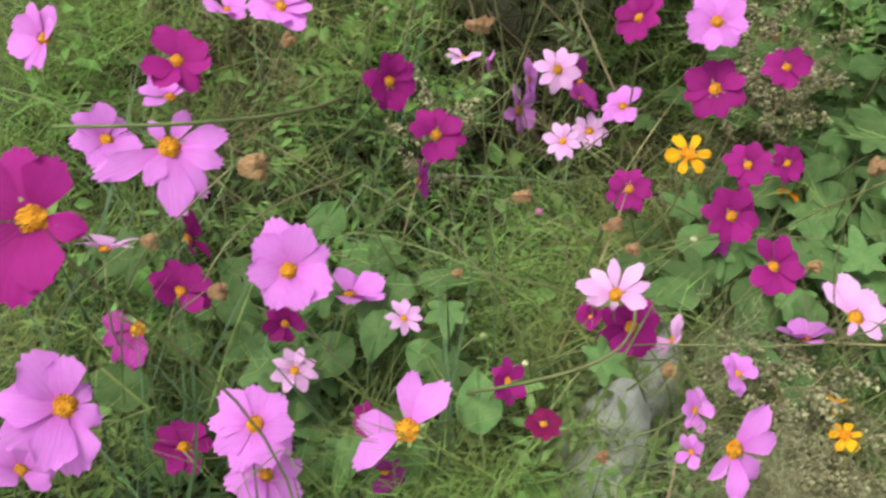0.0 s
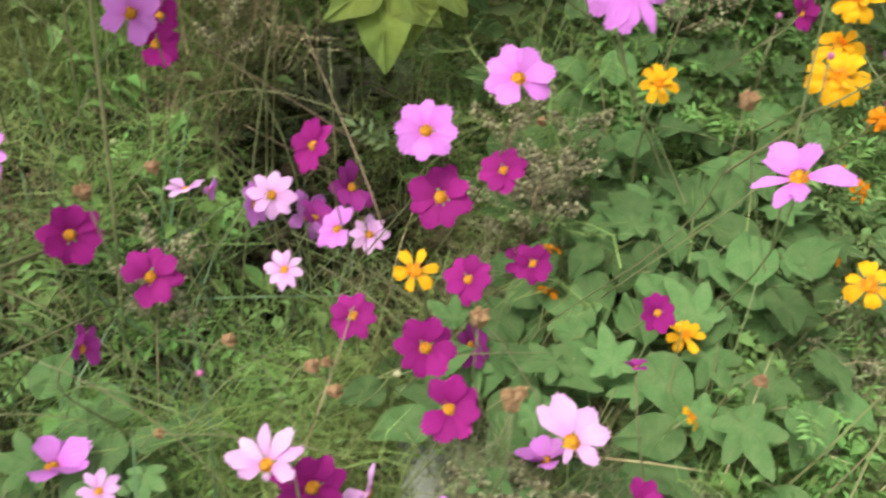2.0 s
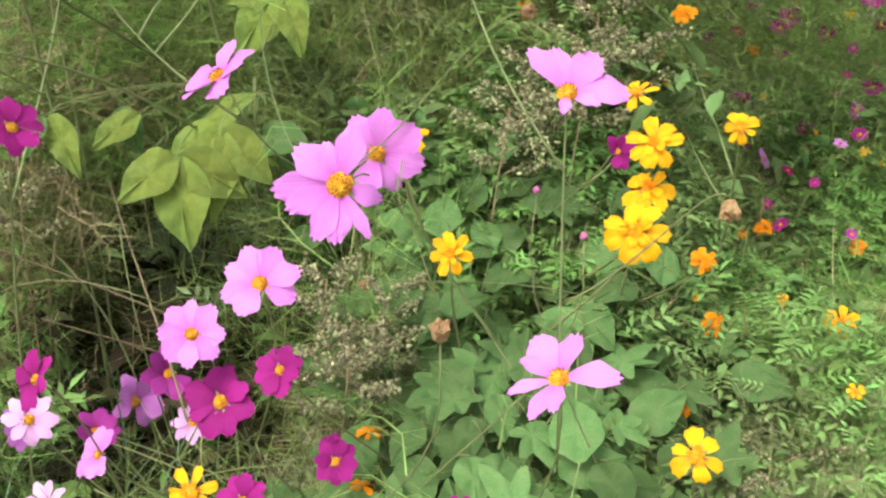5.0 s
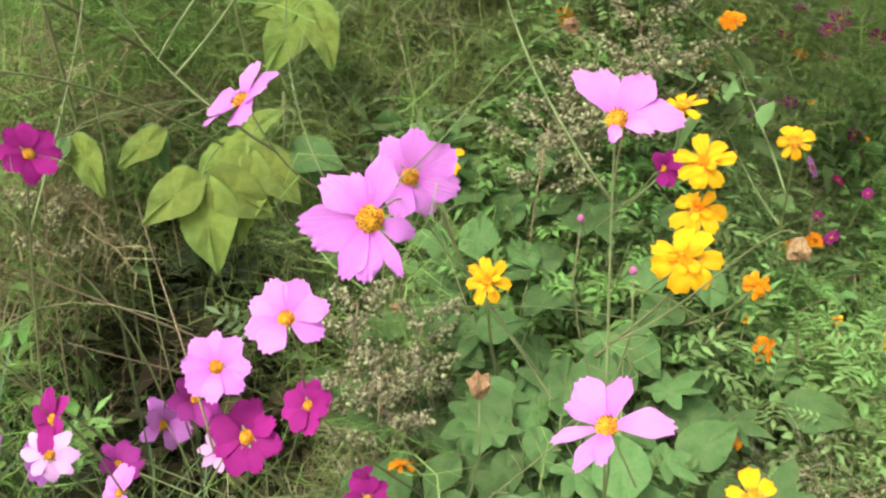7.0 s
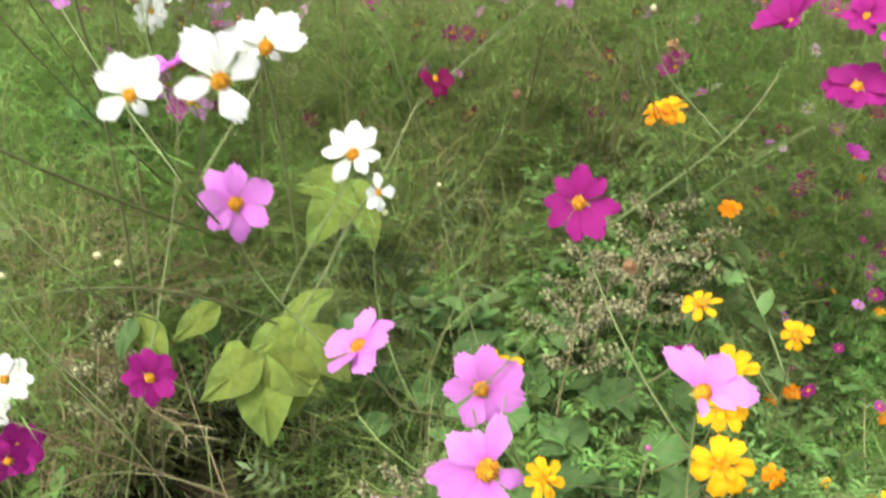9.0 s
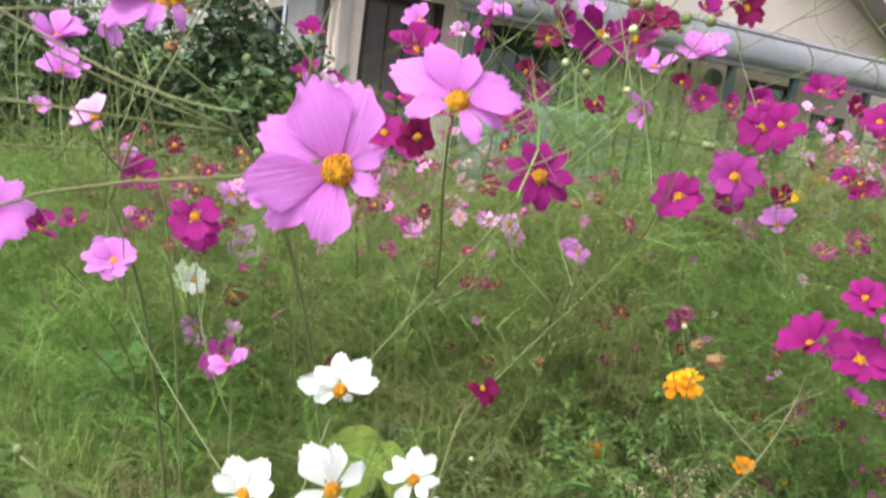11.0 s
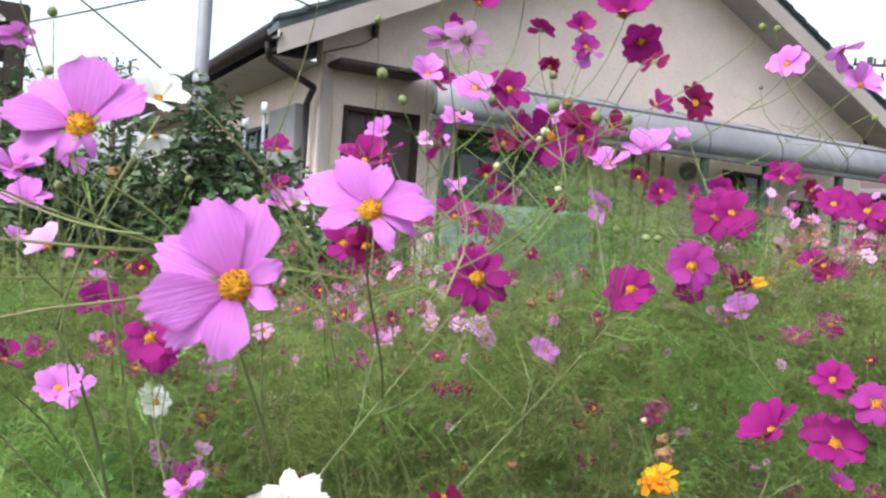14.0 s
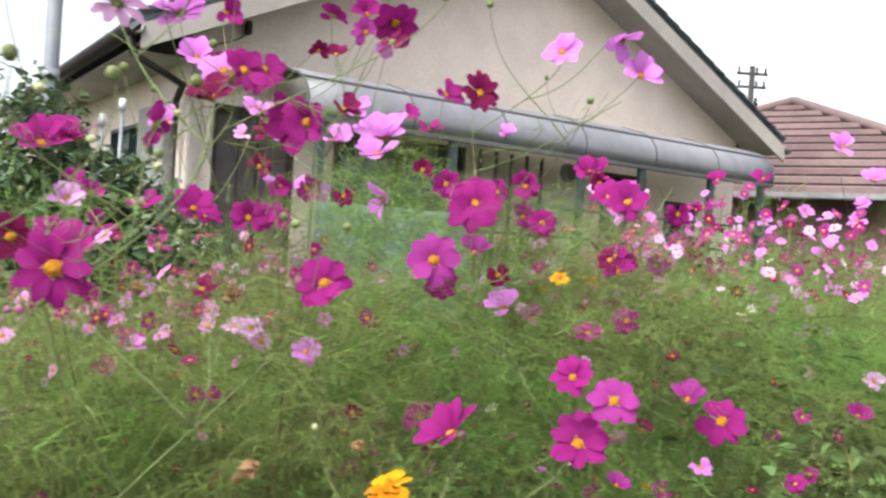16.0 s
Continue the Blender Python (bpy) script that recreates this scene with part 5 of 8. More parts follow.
cosmos("magenta", (0.457, 1.259, 1.317), (-0.29, -0.75, 0.60), 0.063, 8, 0.20)
cosmos("violet", (0.508, 1.235, 1.293), (-0.13, -0.84, 0.52), 0.071, 8)
cosmos("magenta", (0.293, 0.937, 1.300), (-0.58, -0.40, 0.71), 0.068, 7, 0.45)
cosmos("magenta", (0.471, 1.272, 1.226), (-0.30, -0.75, 0.58), 0.086, 8)
cosmos("pink", (-0.691, 1.856, 1.267), (0.55, -0.53, 0.65), 0.082, 7, 0.20)
cosmos("magenta", (-0.191, 1.094, 1.566), (0.18, -0.61, 0.77), 0.072, 7, 0.45)
cosmos("magenta", (-0.121, 1.271, 1.616), (-0.89, 0.22, 0.40), 0.072, 6)
cosmos("magenta", (-0.025, 1.337, 1.709), (0.43, -0.82, 0.37), 0.072, 7, 0.20)
cosmos("pink", (-0.206, 1.724, 1.796), (0.12, -0.75, 0.65), 0.082, 7, 0.45)
cosmos("pink", (-0.130, 1.368, 1.791), (-0.21, 0.28, 0.94), 0.082, 8)
cosmos("magenta", (0.086, 1.235, 1.629), (-0.35, -0.92, -0.15), 0.072, 7, 0.20)
cosmos("crimson", (0.127, 1.271, 1.653), (0.41, -0.69, 0.59), 0.050, 6, 0.45)
cosmos("pink", (0.024, 2.017, 1.693), (0.02, -0.66, 0.75), 0.082, 6, 0.45)
cosmos("pink", (0.092, 2.077, 1.721), (-0.00, -0.68, 0.74), 0.082, 6, 0.45)
cosmos("magenta", (0.314, 1.308, 1.541), (-0.06, -0.89, 0.46), 0.072, 7, 0.20)
cosmos("magenta", (0.457, 2.156, 1.558), (0.14, -0.90, 0.42), 0.072, 7, 0.20)
cosmos("magenta", (0.555, 1.455, 1.565), (-0.21, -0.83, 0.52), 0.072, 7, 0.20)
cosmos("magenta", (0.496, 2.082, 1.545), (0.55, -0.83, 0.02), 0.072, 6, 0.20)
cosmos("pink", (-0.056, 2.280, 1.601), (0.78, -0.51, -0.37), 0.082, 5, 0.45)
cosmos("magenta", (0.820, 1.742, 1.183), (-0.37, -0.79, 0.48), 0.100, 7)
cosmos("violet", (0.743, 1.704, 1.226), (-0.35, -0.37, 0.86), 0.075, 6, 0.45)
marigold("yellow", (0.551, 2.485, 1.380), (-0.12, -0.56, 0.82), 0.053, 7)
marigold("yellow", (0.683, 2.467, 1.413), (-0.16, -0.56, 0.81), 0.058, 7)
cosmos("pale", (-0.064, 1.680, 1.308), (0.37, -0.92, 0.11), 0.051, 9)
cosmos("pink", (0.051, 1.578, 1.283), (0.43, -0.49, 0.76), 0.050, 6, 0.45)
cosmos("crimson", (-0.102, 1.478, 1.386), (0.16, -0.70, 0.69), 0.050, 6, 0.20)
cosmos("magenta", (-0.345, 1.892, 1.523), (0.13, -0.59, 0.80), 0.072, 6, 0.45)
cosmos("magenta", (-0.236, 1.951, 1.505), (0.49, -0.54, 0.68), 0.072, 6, 0.45)
cosmos("magenta", (-0.413, 1.836, 1.473), (0.55, -0.47, 0.69), 0.072, 6, 0.45)
cosmos("violet", (0.334, 1.752, 1.468), (-0.08, -0.57, 0.82), 0.075, 6, 0.45)
cosmos("violet", (0.498, 2.143, 1.321), (-0.12, -0.53, 0.84), 0.074, 6, 0.45)
cosmos("magenta", (-0.121, 2.083, 1.517), (0.46, -0.58, 0.68), 0.072, 6, 0.45)
cosmos("magenta", (0.009, 1.953, 1.949), (0.30, 0.37, 0.88), 0.072, 6)
bud("green", (-0.399, 0.718, 1.651), (0.22, -0.68, 0.70), 0.0130)
bud("green", (-0.399, 0.718, 1.600), (0.58, -0.42, 0.70), 0.0130)
bud("green", (-0.369, 0.506, 1.575), (-0.05, -0.82, 0.57), 0.0130)
bud("green", (-0.330, 0.456, 1.606), (-0.35, 0.20, 0.92), 0.0130)
bud("green", (-0.147, 0.900, 1.701), (0.04, -0.73, 0.69), 0.0130)
bud("green", (-0.093, 0.765, 1.598), (0.01, -0.66, 0.75), 0.0130)
bud("green", (-0.384, 0.719, 1.500), (0.21, -0.57, 0.79), 0.0130)
bud("green", (-0.498, 0.934, 1.413), (0.20, -0.50, 0.84), 0.0130)
bud("green", (-0.577, 1.175, 1.469), (0.19, -0.56, 0.81), 0.0130)
bud("green", (-0.242, 0.975, 1.505), (0.08, -0.64, 0.76), 0.0130)
bud("green", (0.025, 0.924, 1.476), (-0.09, -0.62, 0.78), 0.0130)
bud("green", (0.118, 0.939, 1.499), (-0.15, -0.63, 0.76), 0.0130)
bud("green", (-0.093, 0.662, 1.602), (0.02, -0.68, 0.73), 0.0130)
bud("dried", (0.055, 1.009, 1.418), (0.22, -0.73, 0.65), 0.0180)
bud("pink", (-0.022, 0.714, 1.417), (-0.07, -0.55, 0.83), 0.0120)
bud("dried", (0.056, 0.945, 1.630), (-0.09, -0.70, 0.71), 0.0180)
bud("cream", (0.035, 0.602, 1.557), (0.45, -0.89, -0.04), 0.0130)
bud("cream", (-0.006, 0.778, 1.546), (-0.07, -0.61, 0.79), 0.0130)
bud("green", (-0.376, 1.066, 1.500), (0.14, -0.63, 0.76), 0.0130)
bud("dried", (-0.384, 0.816, 1.519), (0.98, -0.21, 0.07), 0.0180)
bud("cream", (-0.269, 0.657, 1.057), (0.92, -0.32, 0.25), 0.0130)
bud("cream", (-0.051, 1.099, 1.050), (0.73, -0.64, 0.26), 0.0130)
bud("cream", (-0.063, 0.815, 1.085), (0.76, -0.59, 0.27), 0.0130)
bud("green", (-0.406, 0.642, 1.169), (-0.38, -0.58, 0.72), 0.0130)
bud("cream", (-0.341, 0.546, 1.119), (0.24, -0.36, 0.90), 0.0130)
bud("cream", (-0.364, 0.671, 1.018), (0.19, -0.34, 0.92), 0.0130)
bud("cream", (-0.239, 0.636, 1.062), (0.10, -0.37, 0.92), 0.0130)
bud("dried", (-0.417, 0.710, 1.009), (-0.30, -0.30, 0.91), 0.0180)
bud("cream", (-0.419, 1.343, 1.022), (-0.01, -0.27, 0.96), 0.0130)
bud("dried", (0.023, 1.240, 1.158), (-0.16, -0.32, 0.93), 0.0180)
bud("dried", (-0.446, 0.409, 0.692), (0.36, 0.02, 0.93), 0.0180)
bud("dried", (-0.306, 0.065, 0.769), (0.95, 0.12, 0.30), 0.0180)
bud("dried", (-0.375, 0.188, 0.582), (0.94, 0.13, 0.33), 0.0180)
bud("pink", (-0.185, 0.409, 0.622), (0.87, -0.21, 0.45), 0.0120)
bud("dried", (-0.120, 0.545, 0.562), (0.62, -0.56, 0.55), 0.0153)
bud("dried", (-0.027, 0.381, 0.535), (0.25, -0.91, -0.34), 0.0180)
bud("dried", (0.070, 0.503, 0.621), (0.70, -0.45, 0.56), 0.0180)
bud("dried", (-0.219, 0.533, 0.564), (0.87, -0.20, 0.44), 0.0165)
bud("dried", (-0.245, 0.451, 0.501), (0.88, -0.12, 0.45), 0.0148)
bud("green", (-0.193, 0.379, 0.494), (0.86, -0.13, 0.49), 0.0106)
bud("green", (-0.464, 0.734, 0.639), (0.94, -0.10, 0.32), 0.0125)
bud("dried", (-0.462, 0.236, 0.563), (0.94, 0.18, 0.28), 0.0180)
bud("cream", (-0.148, 0.346, 0.507), (0.84, -0.15, 0.52), 0.0110)
bud("dried", (-0.063, 0.275, 0.502), (0.78, -0.18, 0.60), 0.0137)
bud("dried", (-0.275, 0.394, 0.769), (-0.07, -0.39, 0.92), 0.0180)
bud("dried", (0.170, 0.486, 0.921), (-0.05, -0.21, 0.98), 0.0180)
bud("dried", (0.335, 0.584, 0.989), (0.18, -0.77, -0.62), 0.0180)
bud("pink", (0.249, 0.661, 0.927), (-0.14, -0.16, 0.98), 0.0120)
bud("pink", (0.207, 0.716, 0.940), (-0.10, -0.21, 0.97), 0.0120)
bud("dried", (0.005, 0.975, 0.702), (0.94, -0.22, 0.26), 0.0180)
bud("dried", (0.174, 0.830, 1.065), (0.89, -0.42, 0.15), 0.0180)
bud("dried", (-0.211, 0.518, 0.576), (0.97, 0.06, 0.25), 0.0180)
bud("dried", (-0.117, 0.490, 0.596), (0.95, -0.00, 0.30), 0.0180)
bud("dried", (-0.092, 0.485, 0.580), (0.95, -0.02, 0.32), 0.0180)
bud("cream", (-0.040, 0.505, 0.603), (0.78, -0.35, 0.52), 0.0130)
bud("dried", (0.069, 0.295, 0.769), (-0.18, 0.33, 0.93), 0.0180)
bud("dried", (0.034, 0.361, 0.776), (-0.01, -0.26, 0.97), 0.0180)
bud("dried", (0.286, 0.616, 0.627), (0.74, -0.40, 0.54), 0.0180)
bud("dried", (-0.322, 0.571, 0.709), (0.97, 0.12, 0.19), 0.0180)
bud("green", (0.039, 0.559, 1.568), (0.20, -0.67, 0.72), 0.0130)
bud("green", (-0.020, 0.874, 1.620), (0.13, -0.66, 0.74), 0.0130)
bud("green", (-0.071, 1.105, 1.639), (0.12, -0.67, 0.73), 0.0130)
bud("green", (0.430, 1.105, 1.659), (-0.14, -0.68, 0.72), 0.0130)
bud("green", (0.450, 1.772, 1.814), (-0.11, -0.70, 0.70), 0.0130)
bud("green", (0.308, 1.106, 1.762), (-0.07, -0.76, 0.65), 0.0130)
bud("green", (-0.270, 1.216, 1.517), (0.19, -0.55, 0.81), 0.0130)
bud("green", (0.016, 0.874, 1.546), (0.14, -0.65, 0.75), 0.0130)
bud("cream", (0.050, 0.771, 1.528), (-0.52, -0.84, -0.11), 0.0130)
bud("green", (0.098, 0.693, 1.582), (0.10, -0.68, 0.72), 0.0130)
bud("dried", (-0.028, 0.969, 1.419), (0.16, -0.57, 0.81), 0.0180)
bud("pink", (-0.079, 0.814, 1.406), (0.97, -0.23, 0.08), 0.0120)
bud("cream", (0.030, 0.874, 1.583), (0.92, -0.39, 0.00), 0.0130)
bud("green", (0.171, 1.013, 1.494), (0.83, -0.56, 0.04), 0.0130)
bud("dried", (0.195, 1.026, 1.263), (0.81, -0.55, 0.18), 0.0180)
bud("dried", (0.147, 0.705, 1.319), (0.87, -0.45, 0.18), 0.0180)
bud("cream", (0.161, 0.936, 1.300), (0.03, -0.46, 0.88), 0.0130)
bud("green", (0.039, 0.940, 1.660), (-0.01, -0.71, 0.70), 0.0130)
bud("green", (-0.187, 0.666, 1.498), (0.56, -0.44, 0.71), 0.0130)
bud("green", (-0.308, 0.820, 1.517), (0.22, -0.60, 0.77), 0.0130)
bud("green", (0.258, 0.968, 1.728), (-0.13, -0.74, 0.66), 0.0130)
bud("green", (0.070, 0.619, 1.571), (-0.03, -0.68, 0.73), 0.0130)
bud("green", (0.141, 0.872, 1.492), (0.72, -0.69, 0.05), 0.0130)
bud("dried", (0.033, 1.091, 1.404), (0.79, -0.60, 0.10), 0.0180)
cosmos("pink", (1.581, 3.239, 1.380), (-0.34, -0.67, 0.66), 0.069, 8, 0.20)
cosmos("pink", (1.610, 3.225, 1.326), (-0.04, -0.78, 0.62), 0.057, 8, 0.20)
cosmos("pink", (1.506, 3.048, 1.268), (-0.23, -0.90, 0.37), 0.073, 8)
cosmos("pink", (1.658, 3.200, 1.262), (-0.06, -0.77, 0.63), 0.052, 8, 0.20)
cosmos("pale", (1.372, 2.659, 1.171), (-0.14, -0.82, 0.55), 0.050, 8, 0.20)
cosmos("pink", (1.562, 3.461, 1.343), (0.08, -0.69, 0.72), 0.061, 8, 0.45)
cosmos("pink", (1.748, 3.386, 1.399), (0.04, -0.71, 0.71), 0.064, 8, 0.45)
cosmos("pink", (1.943, 3.956, 1.544), (-0.31, -0.58, 0.75), 0.085, 7, 0.45)
cosmos("pink", (2.081, 3.883, 1.768), (-0.33, -0.61, 0.72), 0.084, 7, 0.45)
cosmos("pink", (1.899, 3.531, 1.681), (-0.37, -0.71, 0.60), 0.080, 7, 0.20)
cosmos("pink", (1.501, 2.605, 1.747), (-0.33, -0.63, 0.70), 0.085, 7, 0.45)
cosmos("pink", (1.332, 2.454, 1.814), (0.04, -0.81, 0.58), 0.086, 6, 0.45)
cosmos("pink", (1.800, 3.792, 1.717), (-0.03, -0.85, 0.53), 0.077, 7, 0.20)
cosmos("pink", (1.719, 4.041, 1.682), (-0.00, -0.84, 0.54), 0.077, 7, 0.20)
cosmos("pale", (1.303, 2.143, 1.226), (-0.09, -0.73, 0.68), 0.058, 7, 0.20)
cosmos("crimson", (1.452, 2.849, 1.225), (-0.23, -0.89, 0.39), 0.046, 7)
cosmos("magenta", (0.995, 1.808, 1.058), (-0.38, -0.75, 0.54), 0.044, 8)
cosmos("magenta", (1.094, 2.029, 1.151), (-0.37, -0.69, 0.62), 0.043, 7, 0.20)
cosmos("magenta", (1.187, 1.968, 1.173), (0.02, -0.60, 0.80), 0.061, 7, 0.45)
cosmos("magenta", (1.029, 2.014, 1.106), (-0.27, -0.38, 0.89), 0.045, 6, 0.45)
cosmos("pink", (0.768, 1.685, 1.107), (0.05, -0.66, 0.75), 0.047, 6, 0.20)
cosmos("violet", (0.601, 1.617, 1.082), (0.22, -0.46, 0.86), 0.049, 6, 0.45)
cosmos("magenta", (0.727, 1.786, 1.035), (-0.09, -0.84, 0.54), 0.044, 7)
cosmos("pink", (0.483, 1.738, 1.066), (-0.13, -0.38, 0.92), 0.028, 6, 0.45)
cosmos("crimson", (0.712, 1.917, 1.124), (0.18, -0.56, 0.81), 0.047, 6, 0.45)
cosmos("crimson", (1.093, 3.191, 1.310), (-0.01, -0.87, 0.50), 0.056, 7, 0.20)
cosmos("crimson", (0.484, 2.040, 1.127), (0.27, -0.54, 0.80), 0.038, 6, 0.45)
cosmos("pink", (-0.338, 1.996, 1.706), (-0.21, -0.81, 0.54), 0.081, 6, 0.45)
cosmos("pink", (-0.216, 2.331, 1.786), (0.09, -0.74, 0.67), 0.067, 7, 0.45)
cosmos("pale", (-0.324, 2.620, 1.757), (0.10, -0.72, 0.69), 0.062, 6, 0.45)
cosmos("pink", (-0.187, 2.458, 1.394), (0.46, -0.50, 0.74), 0.061, 5, 0.45)
cosmos("pink", (-0.247, 2.648, 1.625), (0.46, -0.60, 0.66), 0.053, 6, 0.45)
cosmos("magenta", (-0.640, 2.509, 1.104), (0.53, -0.52, 0.67), 0.063, 7, 0.20)
cosmos("magenta", (-0.240, 1.574, 1.276), (0.16, -0.51, 0.84), 0.048, 6, 0.45)
cosmos("magenta", (-0.631, 2.717, 1.038), (0.49, -0.66, 0.57), 0.051, 7, 0.20)
cosmos("pale", (-0.523, 1.939, 1.528), (0.56, -0.43, 0.71), 0.072, 6, 0.45)
cosmos("magenta", (-0.558, 2.141, 1.549), (0.55, -0.49, 0.67), 0.063, 6, 0.45)
cosmos("magenta", (-0.623, 2.106, 1.660), (0.18, -0.62, 0.76), 0.078, 6, 0.45)
cosmos("pale", (1.681, 4.269, 1.623), (0.02, -0.83, 0.55), 0.092, 7, 0.20)
cosmos("pink", (1.170, 4.206, 1.548), (0.11, -0.82, 0.56), 0.085, 7, 0.20)
cosmos("magenta", (0.682, 2.458, 1.697), (-0.15, -0.62, 0.77), 0.095, 6, 0.45)
cosmos("magenta", (1.159, 2.957, 1.750), (-0.23, -0.63, 0.74), 0.074, 6, 0.45)
cosmos("magenta", (1.291, 2.911, 1.759), (-0.27, -0.66, 0.70), 0.080, 6, 0.45)
cosmos("magenta", (1.239, 3.357, 1.679), (-0.23, -0.65, 0.73), 0.080, 6, 0.45)
cosmos("crimson", (0.698, 3.678, 1.469), (-0.14, -0.85, 0.50), 0.060, 6, 0.20)
cosmos("magenta", (0.216, 2.483, 1.792), (-0.04, -0.66, 0.75), 0.074, 6, 0.45)
cosmos("magenta", (0.152, 2.476, 1.825), (0.38, -0.68, 0.63), 0.071, 6, 0.45)
cosmos("pink", (0.437, 2.677, 1.819), (-0.09, -0.68, 0.73), 0.067, 6, 0.45)
cosmos("pink", (-0.316, 0.678, 0.641), (0.98, 0.16, 0.11), 0.032, 6, 0.27)
cosmos("magenta", (0.610, 1.931, 0.948), (-0.23, -0.65, 0.72), 0.048, 7, 0.12)
cosmos("magenta", (0.623, 1.911, 0.900), (-0.24, -0.63, 0.74), 0.024, 7, 0.12)
cosmos("violet", (0.518, 1.725, 0.840), (-0.20, -0.29, 0.94), 0.026, 6, 0.27)
cosmos("magenta", (0.550, 1.956, 0.978), (-0.16, -0.22, 0.96), 0.038, 6, 0.27)
cosmos("magenta", (0.030, 0.795, 0.589), (0.13, -0.58, 0.81), 0.044, 7)
cosmos("pink", (-0.264, 0.681, 0.635), (0.93, -0.16, 0.34), 0.051, 8, 0.12)
cosmos("violet", (-0.201, 0.709, 0.623), (0.51, 0.04, 0.86), 0.052, 7, 0.27)
cosmos("pink", (-0.299, 0.960, 0.483), (0.89, -0.26, 0.37), 0.082, 7, 0.12)
cosmos("magenta", (0.579, 1.861, 1.321), (-0.26, -0.60, 0.76), 0.065, 7, 0.27)
cosmos("magenta", (-0.419, 1.001, 1.331), (0.30, -0.78, 0.56), 0.072, 7)
cosmos("pink", (-0.612, 1.178, 1.221), (0.27, -0.56, 0.79), 0.082, 7, 0.20)
cosmos("magenta", (-0.870, 1.418, 1.208), (0.58, -0.25, 0.78), 0.072, 6, 0.45)
cosmos("magenta", (-0.853, 1.504, 1.216), (0.11, -0.53, 0.84), 0.065, 6, 0.45)
cosmos("pink", (-0.646, 1.819, 1.146), (0.49, -0.36, 0.79), 0.067, 6, 0.45)
cosmos("pink", (-0.887, 2.631, 0.929), (0.11, -0.47, 0.88), 0.082, 7, 0.45)
cosmos("pink", (-0.508, 1.396, 1.047), (0.48, -0.43, 0.77), 0.061, 7, 0.20)
cosmos("pink", (-0.542, 2.946, 0.700), (0.40, -0.38, 0.84), 0.082, 6, 0.45)
cosmos("pale", (-0.518, 1.448, 1.069), (0.11, -0.40, 0.91), 0.047, 6, 0.45)
cosmos("magenta", (-0.242, 2.761, 1.106), (0.36, -0.51, 0.78), 0.072, 6, 0.45)
cosmos("pale", (-0.103, 1.714, 1.303), (-0.03, -0.69, 0.72), 0.049, 8, 0.20)
cosmos("magenta", (0.256, 1.477, 1.204), (-0.57, -0.43, 0.71), 0.057, 7, 0.45)
cosmos("magenta", (-0.463, 2.365, 1.432), (0.41, -0.68, 0.61), 0.072, 7, 0.20)
cosmos("pink", (-0.155, 2.750, 1.377), (0.35, -0.59, 0.73), 0.082, 6, 0.45)
cosmos("pink", (-1.570, 2.530, 1.372), (0.27, -0.55, 0.79), 0.082, 6, 0.45)
cosmos("magenta", (-0.830, 1.802, 1.224), (0.54, -0.35, 0.77), 0.070, 6, 0.45)
cosmos("magenta", (-0.810, 2.678, 1.576), (0.49, -0.54, 0.68), 0.072, 6, 0.45)
cosmos("magenta", (-0.274, 1.533, 1.239), (0.54, -0.36, 0.76), 0.054, 6, 0.45)
cosmos("pink", (-0.238, 1.569, 1.273), (0.16, -0.51, 0.85), 0.051, 6, 0.45)
cosmos("magenta", (-0.275, 2.015, 1.505), (0.50, -0.53, 0.68), 0.072, 6, 0.45)
cosmos("pink", (-0.623, 2.141, 1.525), (0.56, -0.47, 0.68), 0.082, 7, 0.45)
cosmos("magenta", (-0.677, 2.322, 1.581), (0.56, -0.49, 0.67), 0.072, 6, 0.45)
cosmos("pink", (0.054, 1.577, 1.286), (0.43, -0.49, 0.76), 0.050, 7, 0.45)
cosmos("pink", (-0.311, 2.846, 1.176), (0.53, -0.84, 0.12), 0.082, 9)
marigold("yellow", (0.334, 1.355, 0.958), (-0.21, -0.90, 0.38), 0.020, 6)
marigold("yellow", (0.471, 1.885, 0.844), (-0.00, -0.67, 0.74), 0.028, 6)
marigold("orange", (0.565, 1.923, 0.901), (-0.22, -0.79, 0.57), 0.030, 6)
marigold("yellow", (0.747, 1.984, 0.985), (0.25, -0.94, 0.23), 0.028, 6)
marigold("yellow", (0.799, 1.823, 0.745), (-0.54, -0.42, 0.73), 0.027, 6)
marigold("yellow", (0.829, 1.808, 0.725), (-0.63, -0.72, 0.29), 0.022, 6)
marigold("orange", (0.541, 1.524, 0.645), (-0.30, -0.83, 0.47), 0.026, 6)
marigold("yellow", (0.355, 1.353, 0.920), (0.07, -0.89, 0.45), 0.015, 6)
marigold("orange", (0.133, 1.356, 1.000), (0.25, -0.95, 0.17), 0.033, 6)
marigold("yellow", (0.574, 0.924, 0.692), (-0.27, -0.76, 0.60), 0.021, 6)
marigold("yellow", (0.419, 1.111, 0.692), (-0.40, -0.65, 0.65), 0.013, 6)
marigold("yellow", (0.560, 1.235, 0.655), (-0.23, -0.82, 0.52), 0.018, 6)
marigold("orange", (0.701, 1.840, 0.765), (-0.35, -0.81, 0.47), 0.018, 6)
marigold("yellow", (0.596, 1.881, 0.818), (-0.43, -0.51, 0.74), 0.018, 6)
cosmos("violet", (0.496, 1.859, 0.775), (-0.61, -0.73, 0.31), 0.037, 8, 0.12)
cosmos("violet", (0.470, 1.927, 0.916), (-0.12, -0.99, 0.03), 0.030, 7, 0.12)
cosmos("magenta", (0.810, 1.916, 0.855), (-0.25, -0.71, 0.66), 0.046, 7, 0.12)
cosmos("magenta", (0.708, 1.950, 0.943), (-0.60, -0.75, 0.28), 0.044, 7, 0.12)
